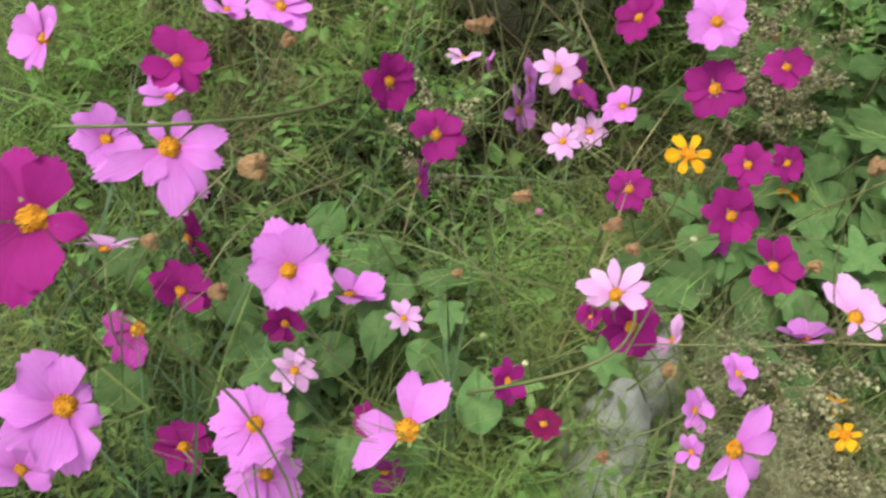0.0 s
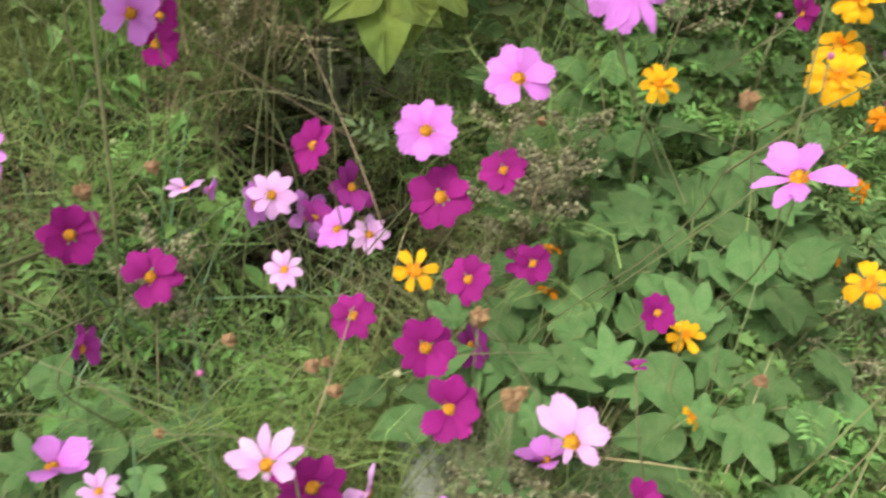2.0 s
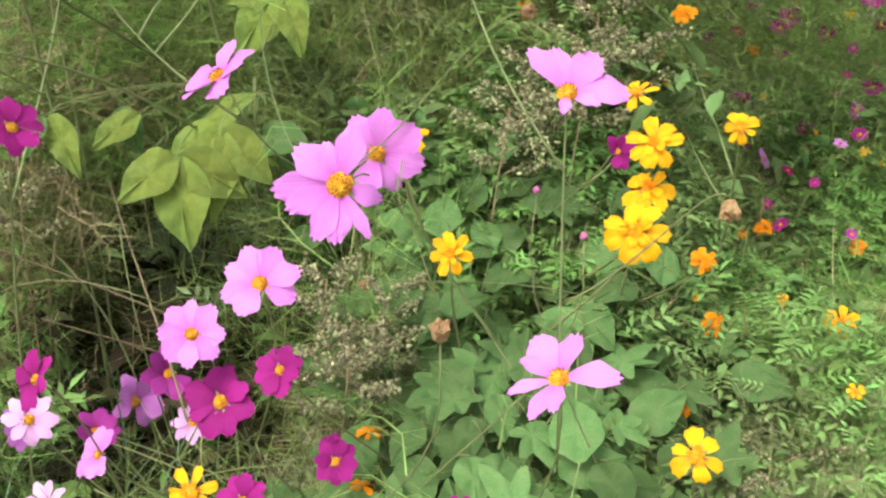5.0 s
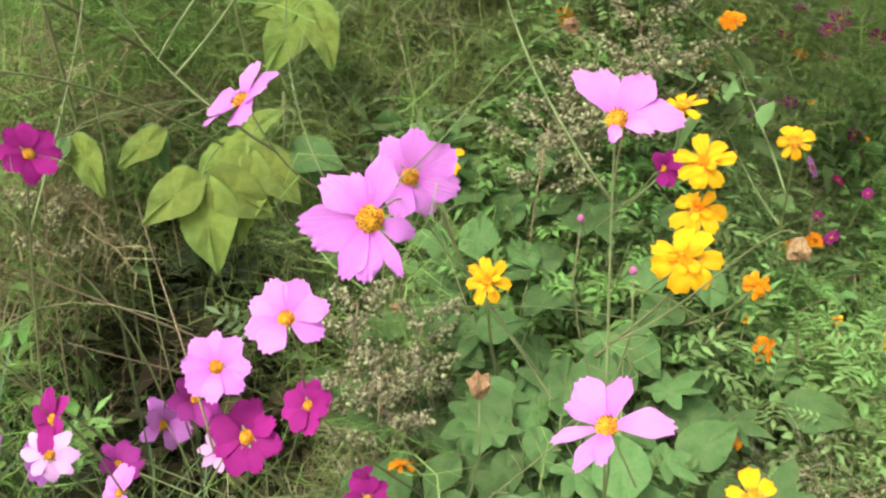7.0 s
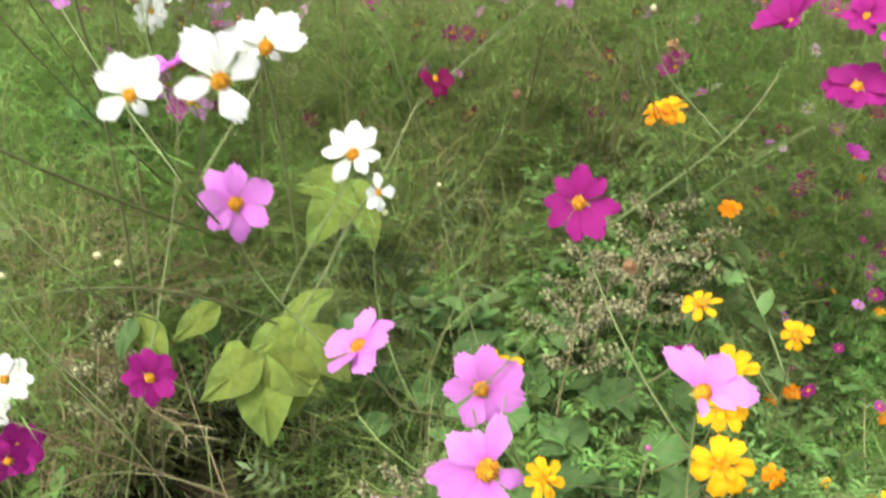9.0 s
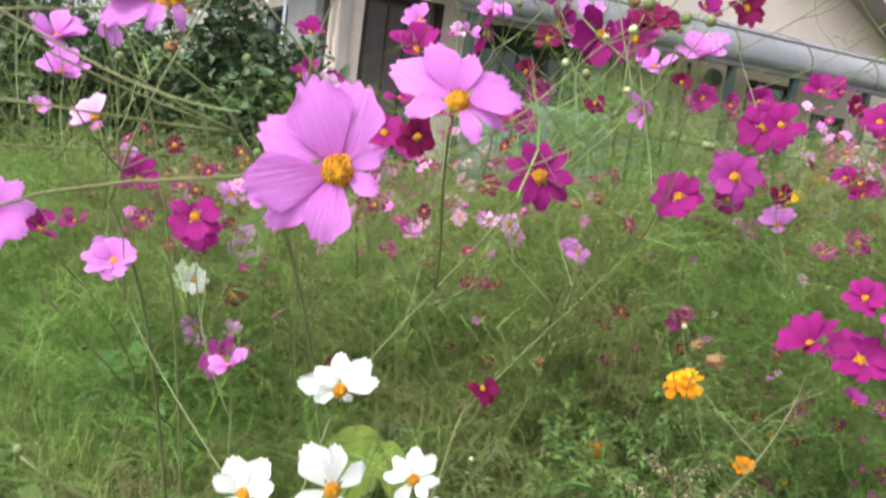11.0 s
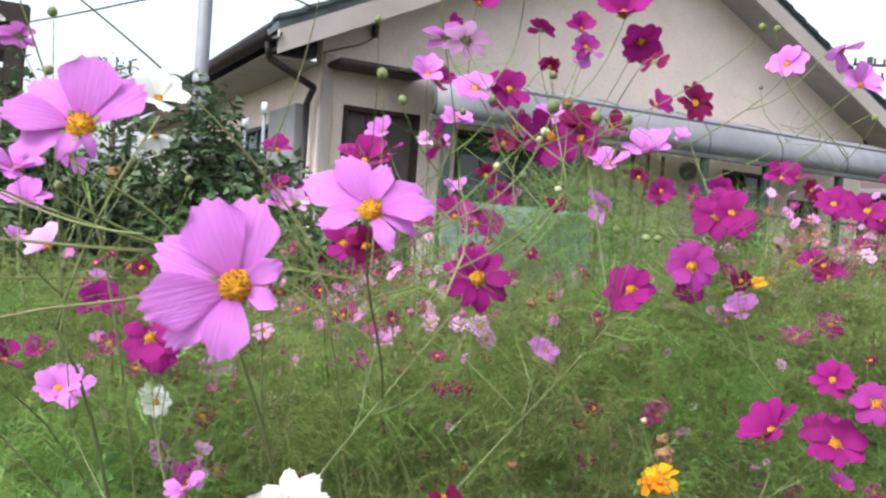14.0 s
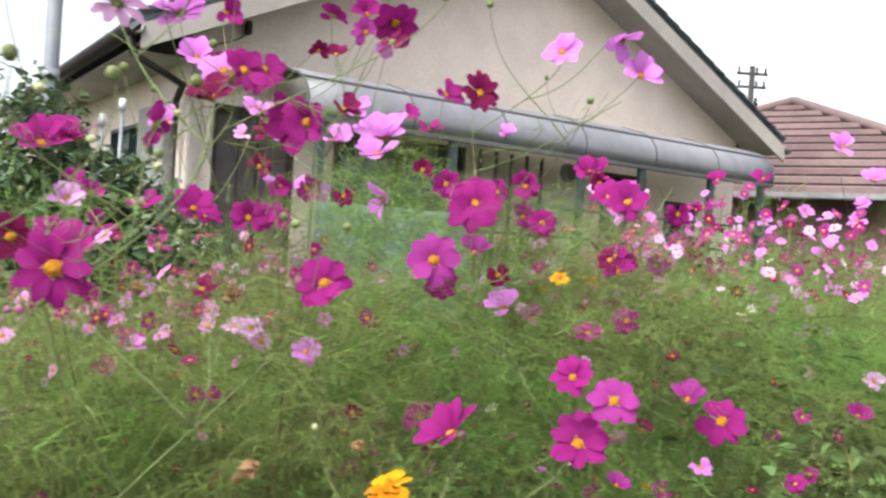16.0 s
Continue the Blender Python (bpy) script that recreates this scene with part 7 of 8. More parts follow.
    for s in range(3):
        tv, tf = pinnate_kit(s)
        a = spread(rng, 2500, 0.26, 1.35, 0.45, 2.0, 0.35, 1.05)
        out.append((tv, tf, turns(rng, len(a), 0.7, (0.42, 0.75)), a))
        c = spread(rng, 420, 0.06, 0.55, 1.00, 1.42, 0.78, 1.04)
        out.append((tv, tf, turns(rng, len(c), 0.6, (0.5, 0.95)), c))
        b = spread(rng, 500, -0.6, 0.9, 0.2, 0.9, 0.2, 0.8)
        out.append((tv, tf, turns(rng, len(b), 0.6, (0.7, 1.2)), b))
    scatter("marigold_foliage", out, WEED, "dark green divided marigold leaves", "foliage")

    out = []
    for s in range(3):
        tv, tf = pinnate_kit(40 + s)
        a = outside_caves(spread(rng, 130, -0.22, 0.30, 1.10, 1.42, 0.70, 0.94))
        a = a[np.sin(a[:, 0] * 19 + 1) * np.sin(a[:, 1] * 23) > -0.35]
        out.append((tv, tf, turns(rng, len(a), 0.6, (0.7, 1.3)), a))
    scatter("grey_weed", out, GREY_LEAF, "grey-green divided leaves of a tall weed", "foliage")

    out = []
    for ln, wd in ((0.035, 0.02), (0.05, 0.024), (0.028, 0.022)):
        tv, tf = leaf_kit(ln, wd)
        a = wide_places(rng, 1300, 0.2, 1.5, 0.1, 0.85)
        out.append((tv, tf, turns(rng, len(a), 0.6, (0.6, 1.3)), a))
        c = spread(rng, 500, 0.05, 0.55, 1.02, 1.42, 0.72, 1.02)
        out.append((tv, tf, turns(rng, len(c), 0.6, (0.5, 1.1)), c))
        b = spread(rng, 4600, 0.27, 1.35, 0.55, 2.0, 0.3, 1.03)
        out.append((tv, tf, turns(rng, len(b), 0.7, (0.3, 0.85)), b))
    scatter("weed_leaves", out, WEED, "small pointed weed leaves close to the ground", "foliage")

    out = []
    for k, (x0, x1, y0, y1, n) in enumerate(((0.02, 0.26, 0.30, 0.56, 1500), (0.36, 0.72, 0.68, 1.00, 800), (-0.03, 0.08, 0.80, 0.95, 260), (0.14, 0.30, 1.08, 1.25, 320))):
        x, y = rng.uniform(x0, x1, n), rng.uniform(y0, y1, n)
        keep = 0.5 + 0.5 * np.sin(x * 31 + k) * np.sin(y * 27 + 2 * k) > rng.uniform(0, 0.8, n)
        x, y = x[keep], y[keep]
        at = np.stack([x, y, top_of(x, y) * rng.uniform(0.8, 1.0, len(x)) + 0.02], 1)
        out.append((*kits[k], turns(rng, len(at), 0.7, (0.35, 0.7)), at))
    scatter("pale_weed", out, PALE_THREAD, "fine pale grey-green weed with thread leaves", "foliage")

    # a layer of dark leaves added under the foliage to paint its gaps shady
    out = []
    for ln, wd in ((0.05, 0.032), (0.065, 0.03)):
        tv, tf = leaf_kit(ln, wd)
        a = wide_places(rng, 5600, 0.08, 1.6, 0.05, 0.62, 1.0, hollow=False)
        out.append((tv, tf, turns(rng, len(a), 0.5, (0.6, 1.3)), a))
    scatter("leaf_litter", out, GAP_SHADE, "dark leaves added low in the bed to stand for shade in the gaps", "leaves")

    out = []
    for s in range(2):
        tv, tf = blade_kit(20 + s, 0.25, 0.002)
        a = beside_caves(wide_places(rng, 650, 0.2, 1.9, 0.2, 0.95, 1.0))
        a = a[(a[:, 0] > -0.15) | (a[:, 1] > 1.0)]
        out.append((tv, tf, turns(rng, len(a), 1.0, (0.5, 1.2)), a))
        b = spread(rng, 900, 0.3, 1.35, 0.6, 2.0, 0.25, 0.98, 0.8)
        out.append((*blade_kit(26 + s, 0.10, 0.0028), turns(rng, len(b), 1.1, (0.5, 1.3)), b))
    scatter("dry_stalks", out, STRAW, "dry straw-coloured stalks lying in the bed", "stalks")


plant_foliage()


# ---------------------------------------------------------------- broad leaves, tufts, stones
def vine_leaf_mesh(name, mat, lobes, seed):
    """A broad soft leaf of length 1: lobed outline, sunken ribs, edges drooping."""
    rng = random.Random(seed)
    verts, faces = [(0, 0.08, 0)], []
    n = 44
    rim = []
    fingers = ((0, 0.70, 0.62), (0.95, 0.60, 0.52), (-0.95, 0.57, 0.52), (1.95, 0.44, 0.5), (-1.95, 0.42, 0.5)) if lobes else ()
    for k in range(n):
        w = 2 * math.pi * k / n                    # 0 points to the tip
        c = math.cos(w)
        if lobes:
            r = 0.22
            for at, reach, wide in fingers:
                off = abs((w - at + math.pi) % (2 * math.pi) - math.pi)
                r = max(r, 0.22 + (reach - 0.22) * max(0.0, 1 - (off / wide) ** 0.95))
        else:
            r = 0.37 + 0.10 * max(0, c) ** 2 + 0.16 * max(0, c) ** 14 - 0.12 * max(0, -c) ** 10
        r *= 1 + 0.03 * (k % 2)
        s = 0.5 + 0.5 * c
        if lobes:
            rim.append((r * math.sin(w) * 0.95, 0.42 + r * c * 1.05))
        else:                                      # egg-shaped, drawn out to a point
            half = 0.33 * math.sin(math.pi * s ** 0.70) ** 0.95 * (1 + 0.03 * (k % 2))
            rim.append((math.copysign(half, math.sin(w)), s))
    for ring, s in enumerate((0.35, 0.7, 1.0)):
        for k, (x, y) in enumerate(rim):
            px, py = x * s, 0.42 + (y - 0.42) * s
            droop = -0.20 * (px * px + (py - 0.35) ** 2) * (1 + 0.3 * math.sin(3 * px + seed)) + 0.035 * math.cos(k * math.pi * 2 / n * 5) * s + rng.uniform(-0.01, 0.01)
            verts.append((px, py, droop + 0.10 * abs(px)))
    verts[0] = (0, 0.42, 0)
    for k in range(n):
        k2 = (k + 1) % n
        faces.append((0, 1 + k, 1 + k2))
        for ring in range(2):
            a = 1 + ring * n
            faces.append((a + k, a + n + k, a + n + k2, a + k2))
    return link_mesh(name, verts, faces, mat)


VINE = {False: [vine_leaf_mesh("leaf", VINE_LEAF, s in (1, 4), s) for s in range(7)], True: [vine_leaf_mesh("leaf", VINE_PALE, s == 2, 20 + s) for s in range(3)]}
VINE_COUNT = [0]


def vine_patch(x, y, radius, leaves, pale=False, size=(0.05, 0.085), lift=0.02):
    """A low climbing plant: a short stem, leaf stalks and broad leaves that face up and towards the light."""
    VINE_COUNT[0] += 1
    rng = random.Random(500 + VINE_COUNT[0])
    t = root("vine_plant", (x, y, 0), "yellowing broad-leaved vine hanging over the bed" if pale else "broad-leaved green vine spreading between the flowers", "vine", "vines in the bed")
    top = float(top_of(x, y))
    pts = bezier((0, 0, 0), (0.03, 0.02, top * 0.4), (-0.03, 0.03, top * 0.7), (0, 0, top - 0.03), 8)
    v, f = tube(pts, 0.0018, 6)
    child("stem", link_mesh("stem", v, f, STEM), t)
    for k in range(leaves):
        a, r = k * 2.399 + rng.uniform(-0.3, 0.3), radius * math.sqrt((k + 0.5) / leaves)
        px, py = r * math.cos(a), r * math.sin(a)
        pz = float(top_of(x + px, y + py)) + lift + rng.uniform(-0.07, 0.03)
        s = rng.uniform(*size)
        yaw = math.atan2(-px, py) + rng.uniform(-0.9, 0.9)
        m = Matrix.Translation((px, py, pz)) @ Euler((rng.uniform(0.15, 0.75), rng.uniform(-0.35, 0.35), 0)).to_matrix().to_4x4() @ Matrix.Rotation(yaw, 4, "Z")
        bank = VINE[pale]
        child("leaf", bank[rng.randrange(len(bank))], t, m @ Matrix.Diagonal((s, s, s, 1)))
        v, f = tube(bezier((0, 0, top * 0.75), (px * 0.4, py * 0.4, pz - 0.03), (px * 0.8, py * 0.8, pz - 0.01), (px, py, pz), 5), 0.0009, 5)
        child("leaf_stalk", link_mesh("leaf_stalk", v, f, STEM), t)


for x, y, r, n in ((-0.02, 1.06, 0.09, 13), (0.10, 0.83, 0.10, 19), (0.14, 0.95, 0.10, 18), (0.22, 0.80, 0.10, 19), (0.07, 0.71, 0.09, 14), (0.18, 0.88, 0.09, 14), (0.30, 0.94, 0.09, 12), (0.05, 0.96, 0.08, 10),
                   (0.28, 0.84, 0.09, 14), (0.24, 1.08, 0.11, 18), (0.12, 1.07, 0.10, 16), (0.34, 0.74, 0.09, 12), (0.27, 0.66, 0.10, 13), (0.40, 1.06, 0.09, 7), (0.17, 0.66, 0.09, 12)):
    vine_patch(x, y, r, n)
for x, y, r, n in ((-0.06, 0.62, 0.06, 4), (-0.44, 0.34, 0.08, 8), (-0.28, 0.38, 0.07, 7), (0.12, 0.60, 0.08, 7), (-0.34, 0.26, 0.08, 8), (-0.49, 0.40, 0.08, 10), (-0.42, 0.44, 0.08, 9), (-0.30, 0.46, 0.07, 8), (-0.13, 0.29, 0.06, 4), (0.05, 0.57, 0.06, 5), (0.14, 0.58, 0.08, 9), (0.01, 0.74, 0.08, 9), (-0.26, 0.38, 0.07, 8)):
    vine_patch(x, y, r, n, False, (0.045, 0.075), 0.01)


def hanging_vine(leaves):
    """A climbing shoot over a hollow in the bed; each leaf is given by its base and its tip."""
    foot = Vector((-0.27, 1.24, 0))
    t = root("vine_plant", foot, "yellowing broad-leaved vine hanging over a dark hollow", "vine", "vines in the bed")
    top = Vector((-0.20, 1.14, 0.90))
    v, f = tube([p - foot for p in bezier(foot, foot + Vector((0.05, 0.03, 0.4)), top - Vector((0, 0, 0.2)), top, 8)], 0.0022, 6)
    child("stem", link_mesh("stem", v, f, STEM), t)
    rng = random.Random(8)
    for base, tip, wide, kind in leaves:
        base = Vector(base)
        along = Vector(tip) - base
        s = along.length
        along.normalize()
        up = Vector((rng.uniform(-0.25, 0.25), -0.6 + rng.uniform(-0.2, 0.2), 0.75))
        up = (up - along * up.dot(along)).normalized()
        across = along.cross(up)
        m = Matrix((across, along, up)).transposed().to_4x4()
        m.translation = base - foot
        leaflets = ((0, 1.0), (-0.95, 0.78), (0.95, 0.80)) if kind == "three" else ((0, 1.0),)
        for way, part_size in leaflets:
            me = VINE[False][(0, 2)[rng.randrange(2)]] if kind == "green" else VINE[True][rng.randrange(2)]
            w = s * part_size
            child("leaf", me, t, m @ Matrix.Rotation(way + rng.uniform(-0.1, 0.1), 4, "Z") @ Matrix.Rotation(rng.uniform(-0.3, 0.1), 4, "X") @ Matrix.Diagonal((w * wide * 1.05, w * 1.06, w, 1)))
        hub = (top - foot).lerp(base - foot, 0.3)
        v, f = tube(bezier(hub, hub.lerp(base - foot, 0.4) + Vector((0, 0.04, 0.02)), base - foot - along * s * 0.2, base - foot, 6), 0.0008, 5)
        child("leaf_stalk", link_mesh("leaf_stalk", v, f, STEM), t)


hanging_vine((
    ((-0.227, 0.962, 0.839), (-0.197, 0.903, 0.750), 0.95, "three"), ((-0.191, 1.003, 0.866), (-0.194, 0.937, 0.777), 0.90, "three"),
    ((-0.177, 1.016, 0.841), (-0.154, 0.974, 0.793), 0.70, "pale"), ((-0.224, 1.033, 0.849), (-0.177, 1.042, 0.910), 0.90, "pale"),
    ((-0.187, 1.052, 0.850), (-0.130, 1.028, 0.833), 0.70, "pale"), ((-0.275, 1.005, 0.832), (-0.277, 0.965, 0.801), 1.00, "pale"),
    ((-0.311, 1.034, 0.863), (-0.353, 0.985, 0.830), 0.80, "pale"), ((-0.347, 1.049, 0.863), (-0.306, 1.014, 0.824), 0.80, "green"),
    ((-0.372, 0.940, 0.877), (-0.326, 0.900, 0.826), 0.65, "pale"), ((-0.379, 0.936, 0.872), (-0.380, 0.894, 0.836), 0.70, "green"),
    ((-0.192, 1.210, 1.012), (-0.231, 1.142, 0.932), 0.85, "three"), ((-0.172, 1.185, 0.998), (-0.130, 1.142, 0.940), 0.70, "pale"),
    ((-0.213, 1.235, 1.002), (-0.242, 1.196, 0.987), 0.80, "pale"), ((-0.168, 1.066, 0.849), (-0.092, 1.050, 0.840), 1.00, "green"),
    ((-0.165, 1.089, 0.850), (-0.108, 1.057, 0.813), 0.90, "green")))


def spray(x, y, z, height, width, seeds, seed):
    """A dry flowering spray: fine twigs with many small pale seed tufts."""
    rng = random.Random(seed)
    t = root("seed_spray", (x, y, 0), "dry beige seed spray of a tall weed", "dry weed", "dry weeds in the bed")
    v, f = tube(bezier((0, 0, 0), (0.01, 0.02, z * 0.4), (-0.02, 0.01, z * 0.7), (0, 0, z), 8), [0.002 - 0.00015 * i for i in range(9)], 5)
    child("stem", link_mesh("stem", v, f, TWIG), t)
    verts, faces = [], []
    for k in range(9):
        s = 1 - k / 9 * 0.8
        base = Vector((0, 0, z - height * (1 - s)))
        a = k * 2.4
        tip = base + Vector((math.cos(a) * width * rng.uniform(0.5, 1), math.sin(a) * width * rng.uniform(0.5, 1), height * rng.uniform(0.05, 0.3)))
        bv, bf = tube((base, (base + tip) / 2 + Vector((0, 0, 0.01)), tip), 0.0006, 3, cap=False)
        child("twig", link_mesh("twig", bv, bf, TWIG), t)
        for _ in range(seeds // 9):
            p = base.lerp(tip, 0.3 + 0.14 * rng.randrange(6)) + Vector((rng.gauss(0, 0.0045), rng.gauss(0, 0.0045), rng.gauss(0, 0.0045)))
            r = rng.uniform(0.0013, 0.0034)
            o = len(verts)
            ax = Vector((rng.uniform(-1, 1), rng.uniform(-1, 1), rng.uniform(-1, 1))).normalized()
            bx = ax.orthogonal().normalized()
            cx = ax.cross(bx)
            verts += [p + ax * r * 1.6, p + bx * r, p - bx * 0.5 * r + cx * 0.87 * r, p - bx * 0.5 * r - cx * 0.87 * r, p - ax * r * 1.2]
            faces += [(o, o + 1, o + 2), (o, o + 2, o + 3), (o, o + 3, o + 1), (o + 4, o + 2, o + 1), (o + 4, o + 3, o + 2), (o + 4, o + 1, o + 3)]
    tuft = child("seed_fluff", link_mesh("seed_fluff", verts, faces, FLUFF), t, None, "small beige seed tufts")
    tagged(tuft, kind="stuff")


for k, (x, y, z, h, w) in enumerate(((-0.02, 0.90, 0.74, 0.14, 0.06), (0.03, 0.83, 0.70, 0.13, 0.06), (0.00, 0.87, 0.66, 0.12, 0.07), (0.43, 0.80, 0.60, 0.15, 0.07), (0.51, 0.90, 0.60, 0.15, 0.08),
                                     (0.53, 0.82, 0.57, 0.14, 0.08), (0.46, 0.87, 0.57, 0.14, 0.08), (0.16, 1.19, 0.95, 0.15, 0.06), (0.05, 0.91, 0.72, 0.12, 0.06), (0.10, 0.46, 0.50, 0.14, 0.08),
                                     (0.06, 0.48, 0.50, 0.12, 0.07), (0.16, 0.45, 0.49, 0.13, 0.08), (0.13, 0.50, 0.52, 0.12, 0.07), (0.24, 1.23, 1.02, 0.16, 0.07), (0.19, 1.17, 0.96, 0.14, 0.06),
                                     (-0.51, 1.10, 0.88, 0.16, 0.08), (-0.40, 1.50, 1.16, 0.22, 0.06), (-0.34, 0.62, 0.58, 0.12, 0.06), (0.40, 0.86, 0.50, 0.12, 0.07), (0.48, 0.89, 0.48, 0.12, 0.07), (0.57, 0.95, 0.48, 0.12, 0.07), (0.50, 0.80, 0.48, 0.12, 0.07), (0.63, 0.92, 0.46, 0.12, 0.07),
                                     (0.40, 0.75, 0.50, 0.12, 0.07), (0.10, 0.48, 0.50, 0.12, 0.07), (0.11, 0.39, 0.46, 0.12, 0.07), (0.18, 0.43, 0.46, 0.12, 0.07), (0.24, 1.14, 0.98, 0.12, 0.07), (0.15, 1.07, 0.92, 0.12, 0.07), (0.30, 1.28, 0.98, 0.18, 0.07), (-0.45, 0.98, 0.80, 0.16, 0.07))):
    spray(x, y, z, h, w, 520, 700 + k)


def stone(x, y, z, sx, sy, sz, seed):
    bm = bmesh.new()
    bmesh.ops.create_icosphere(bm, subdivisions=3, radius=1.0)
    for v in bm.verts:
        v.co *= 1 + 0.22 * noise.noise(v.co * 1.6 + Vector((seed, 0, 0))) + 0.06 * noise.noise(v.co * 5 + Vector((seed, 0, 0)))
        v.co = Vector((v.co.x * sx, v.co.y * sy, max(v.co.z, -0.9) * sz))
    me = bpy.data.meshes.new("stone")
    bm.to_mesh(me)
    bm.free()
    me.materials.append(STONE)
    me.shade_smooth()
    ob = tagged(new("stone", me), "pale grey weathered stone half hidden by plants", "stone", "stones in the bed")
    ob.matrix_basis = Matrix.Translation((x, y, z)) @ Matrix.Rotation(seed, 4, "Z")


stone(-0.03, 0.49, 0.20, 0.055, 0.06, 0.22, 1.3)
stone(-0.03, 0.41, 0.19, 0.06, 0.05, 0.22, 2.1)
stone(0.005, 0.60, 0.20, 0.055, 0.06, 0.23, 3.2)
stone(-0.02, 0.71, 0.22, 0.05, 0.05, 0.22, 4.4)


# ---------------------------------------------------------------- long leaning stems
def lodged_stems():
    rng = random.Random(77)
    for k in range(28):
        x, y = rng.uniform(-0.75, 0.10), rng.uniform(0.25, 1.0)
        z = float(top_of(x, y)) + rng.uniform(-0.05, 0.06)
        a = rng.uniform(-0.5, 0.7) + (math.pi if rng.random() < 0.4 else 0)
        ln = rng.uniform(0.18, 0.42)
        foot = Vector((x - math.cos(a) * ln * 0.6, max(0.28, y + abs(math.sin(a)) * 0.2), 0))
        tip = Vector((x + math.cos(a) * ln * 0.6, max(0.22, y + math.sin(a) * ln * 0.5), z + rng.uniform(-0.02, 0.06)))
        t = root("leaning_plant", foot, "flowerless cosmos plant with long stems leaning over", "plant", "leaning plants")
        pts = [p - foot for p in bezier(foot, (foot.x, foot.y, z * 0.9), (x, y, z + 0.03), tip, 12)]
        r = rng.uniform(0.0007, 0.0014)
        v, f = tube(pts, [r * (1.4 - 0.06 * i) for i in range(13)], 6)
        child("stalk", link_mesh("stalk", v, f, STEM), t)
        for _ in range(2):
            i = rng.randrange(7, 11)
            q = pts[i] + Vector((rng.uniform(-0.09, 0.09), rng.uniform(-0.02, 0.07), rng.uniform(0.02, 0.09)))
            v, f = tube(bezier(pts[i], pts[i].lerp(q, 0.4) + Vector((0, 0, 0.015)), pts[i].lerp(q, 0.8) + Vector((0, 0, 0.01)), q, 5), r * 0.6, 5)
            child("branch", link_mesh("branch", v, f, STEM), t)


lodged_stems()


def long_stem(a, b, c, e, thick):
    """One of the long thin stems that cross the view high over the bed; its foot lies far down to the side."""
    foot = Vector((a[0] + 0.3 * (a[0] - e[0]), a[1] + 0.25, 0))
    t = root("leaning_plant", foot, "bare thin cosmos stem arching over the bed", "plant", "leaning plants")
    a0 = Vector(a)
    rise = [p - foot for p in bezier(foot, foot + Vector((0, 0, a[2] * 0.6)), a0 - (Vector(b) - a0) * 0.5, a0, 8)][:-1]
    pts = rise + [p - foot for p in bezier(a, b, c, e, 14)]
    v, f = tube(pts, [thick * (1.3 - 0.035 * i) for i in range(len(pts))], 6)
    child("stalk", link_mesh("stalk", v, f, STEM), t)


long_stem((-0.311, 1.313, 1.448), (-0.381, 1.293, 1.572), (-0.496, 1.187, 1.684), (-0.617, 1.050, 1.783), 0.0022)
long_stem((-0.351, 0.423, 1.529), (-0.302, 0.460, 1.502), (-0.240, 0.460, 1.469), (-0.163, 0.419, 1.471), 0.0012)
long_stem((-0.338, 1.150, 1.557), (-0.308, 1.149, 1.659), (-0.282, 1.145, 1.722), (-0.270, 1.124, 1.822), 0.0013)
long_stem((-0.436, 0.546, 1.454), (-0.384, 0.584, 1.457), (-0.329, 0.616, 1.453), (-0.257, 0.649, 1.451), 0.0012)
long_stem((-0.176, 2.120, 1.268), (-0.043, 1.291, 1.650), (-0.152, 1.264, 1.763), (-0.123, 1.242, 1.865), 0.0015)
long_stem((-0.549, 0.707, 1.406), (-0.438, 0.781, 1.411), (-0.329, 0.834, 1.425), (-0.257, 0.858, 1.408), 0.0012)
long_stem((-0.443, 0.896, 1.473), (-0.487, 0.868, 1.602), (-0.502, 0.848, 1.669), (-0.517, 0.827, 1.722), 0.0014)
long_stem((0.393, 2.067, 1.148), (0.251, 1.404, 1.492), (0.408, 1.386, 1.644), (0.516, 1.361, 1.705), 0.0012)
long_stem((-0.373, 1.231, 0.882), (-0.257, 0.642, 1.114), (-0.334, 0.618, 1.136), (-0.383, 0.608, 1.180), 0.0022)
long_stem((-0.203, 1.148, 0.771), (-0.257, 0.774, 1.027), (-0.336, 0.725, 0.991), (-0.378, 0.643, 0.995), 0.0018)
long_stem((-0.079, 1.324, 0.984), (-0.145, 1.171, 1.200), (-0.210, 1.180, 1.361), (-0.316, 1.155, 1.493), 0.0017)
long_stem((-0.433, 1.261, 0.916), (-0.410, 0.866, 1.115), (-0.485, 0.859, 1.222), (-0.564, 0.826, 1.306), 0.0017)
long_stem((-0.482, 0.692, 0.529), (-0.378, 0.322, 0.672), (-0.444, 0.255, 0.666), (-0.518, 0.193, 0.661), 0.0024)
long_stem((-0.210, 0.365, 0.418), (-0.107, 0.223, 0.609), (-0.077, 0.237, 0.627), (-0.091, 0.240, 0.665), 0.0018)
long_stem((-0.418, 0.619, 0.483), (-0.383, 0.411, 0.555), (-0.448, 0.378, 0.553), (-0.451, 0.315, 0.478), 0.0016)
long_stem((0.349, 1.096, 0.660), (0.230, 0.954, 0.768), (0.092, 0.931, 0.740), (0.023, 0.914, 0.733), 0.0009)
long_stem((0.361, 0.681, 0.551), (0.311, 0.688, 0.576), (0.265, 0.696, 0.580), (0.238, 0.708, 0.596), 0.0014)
long_stem((-0.264, 1.014, 0.357), (-0.214, 0.843, 0.607), (-0.250, 0.873, 0.699), (-0.267, 0.894, 0.767), 0.0013)


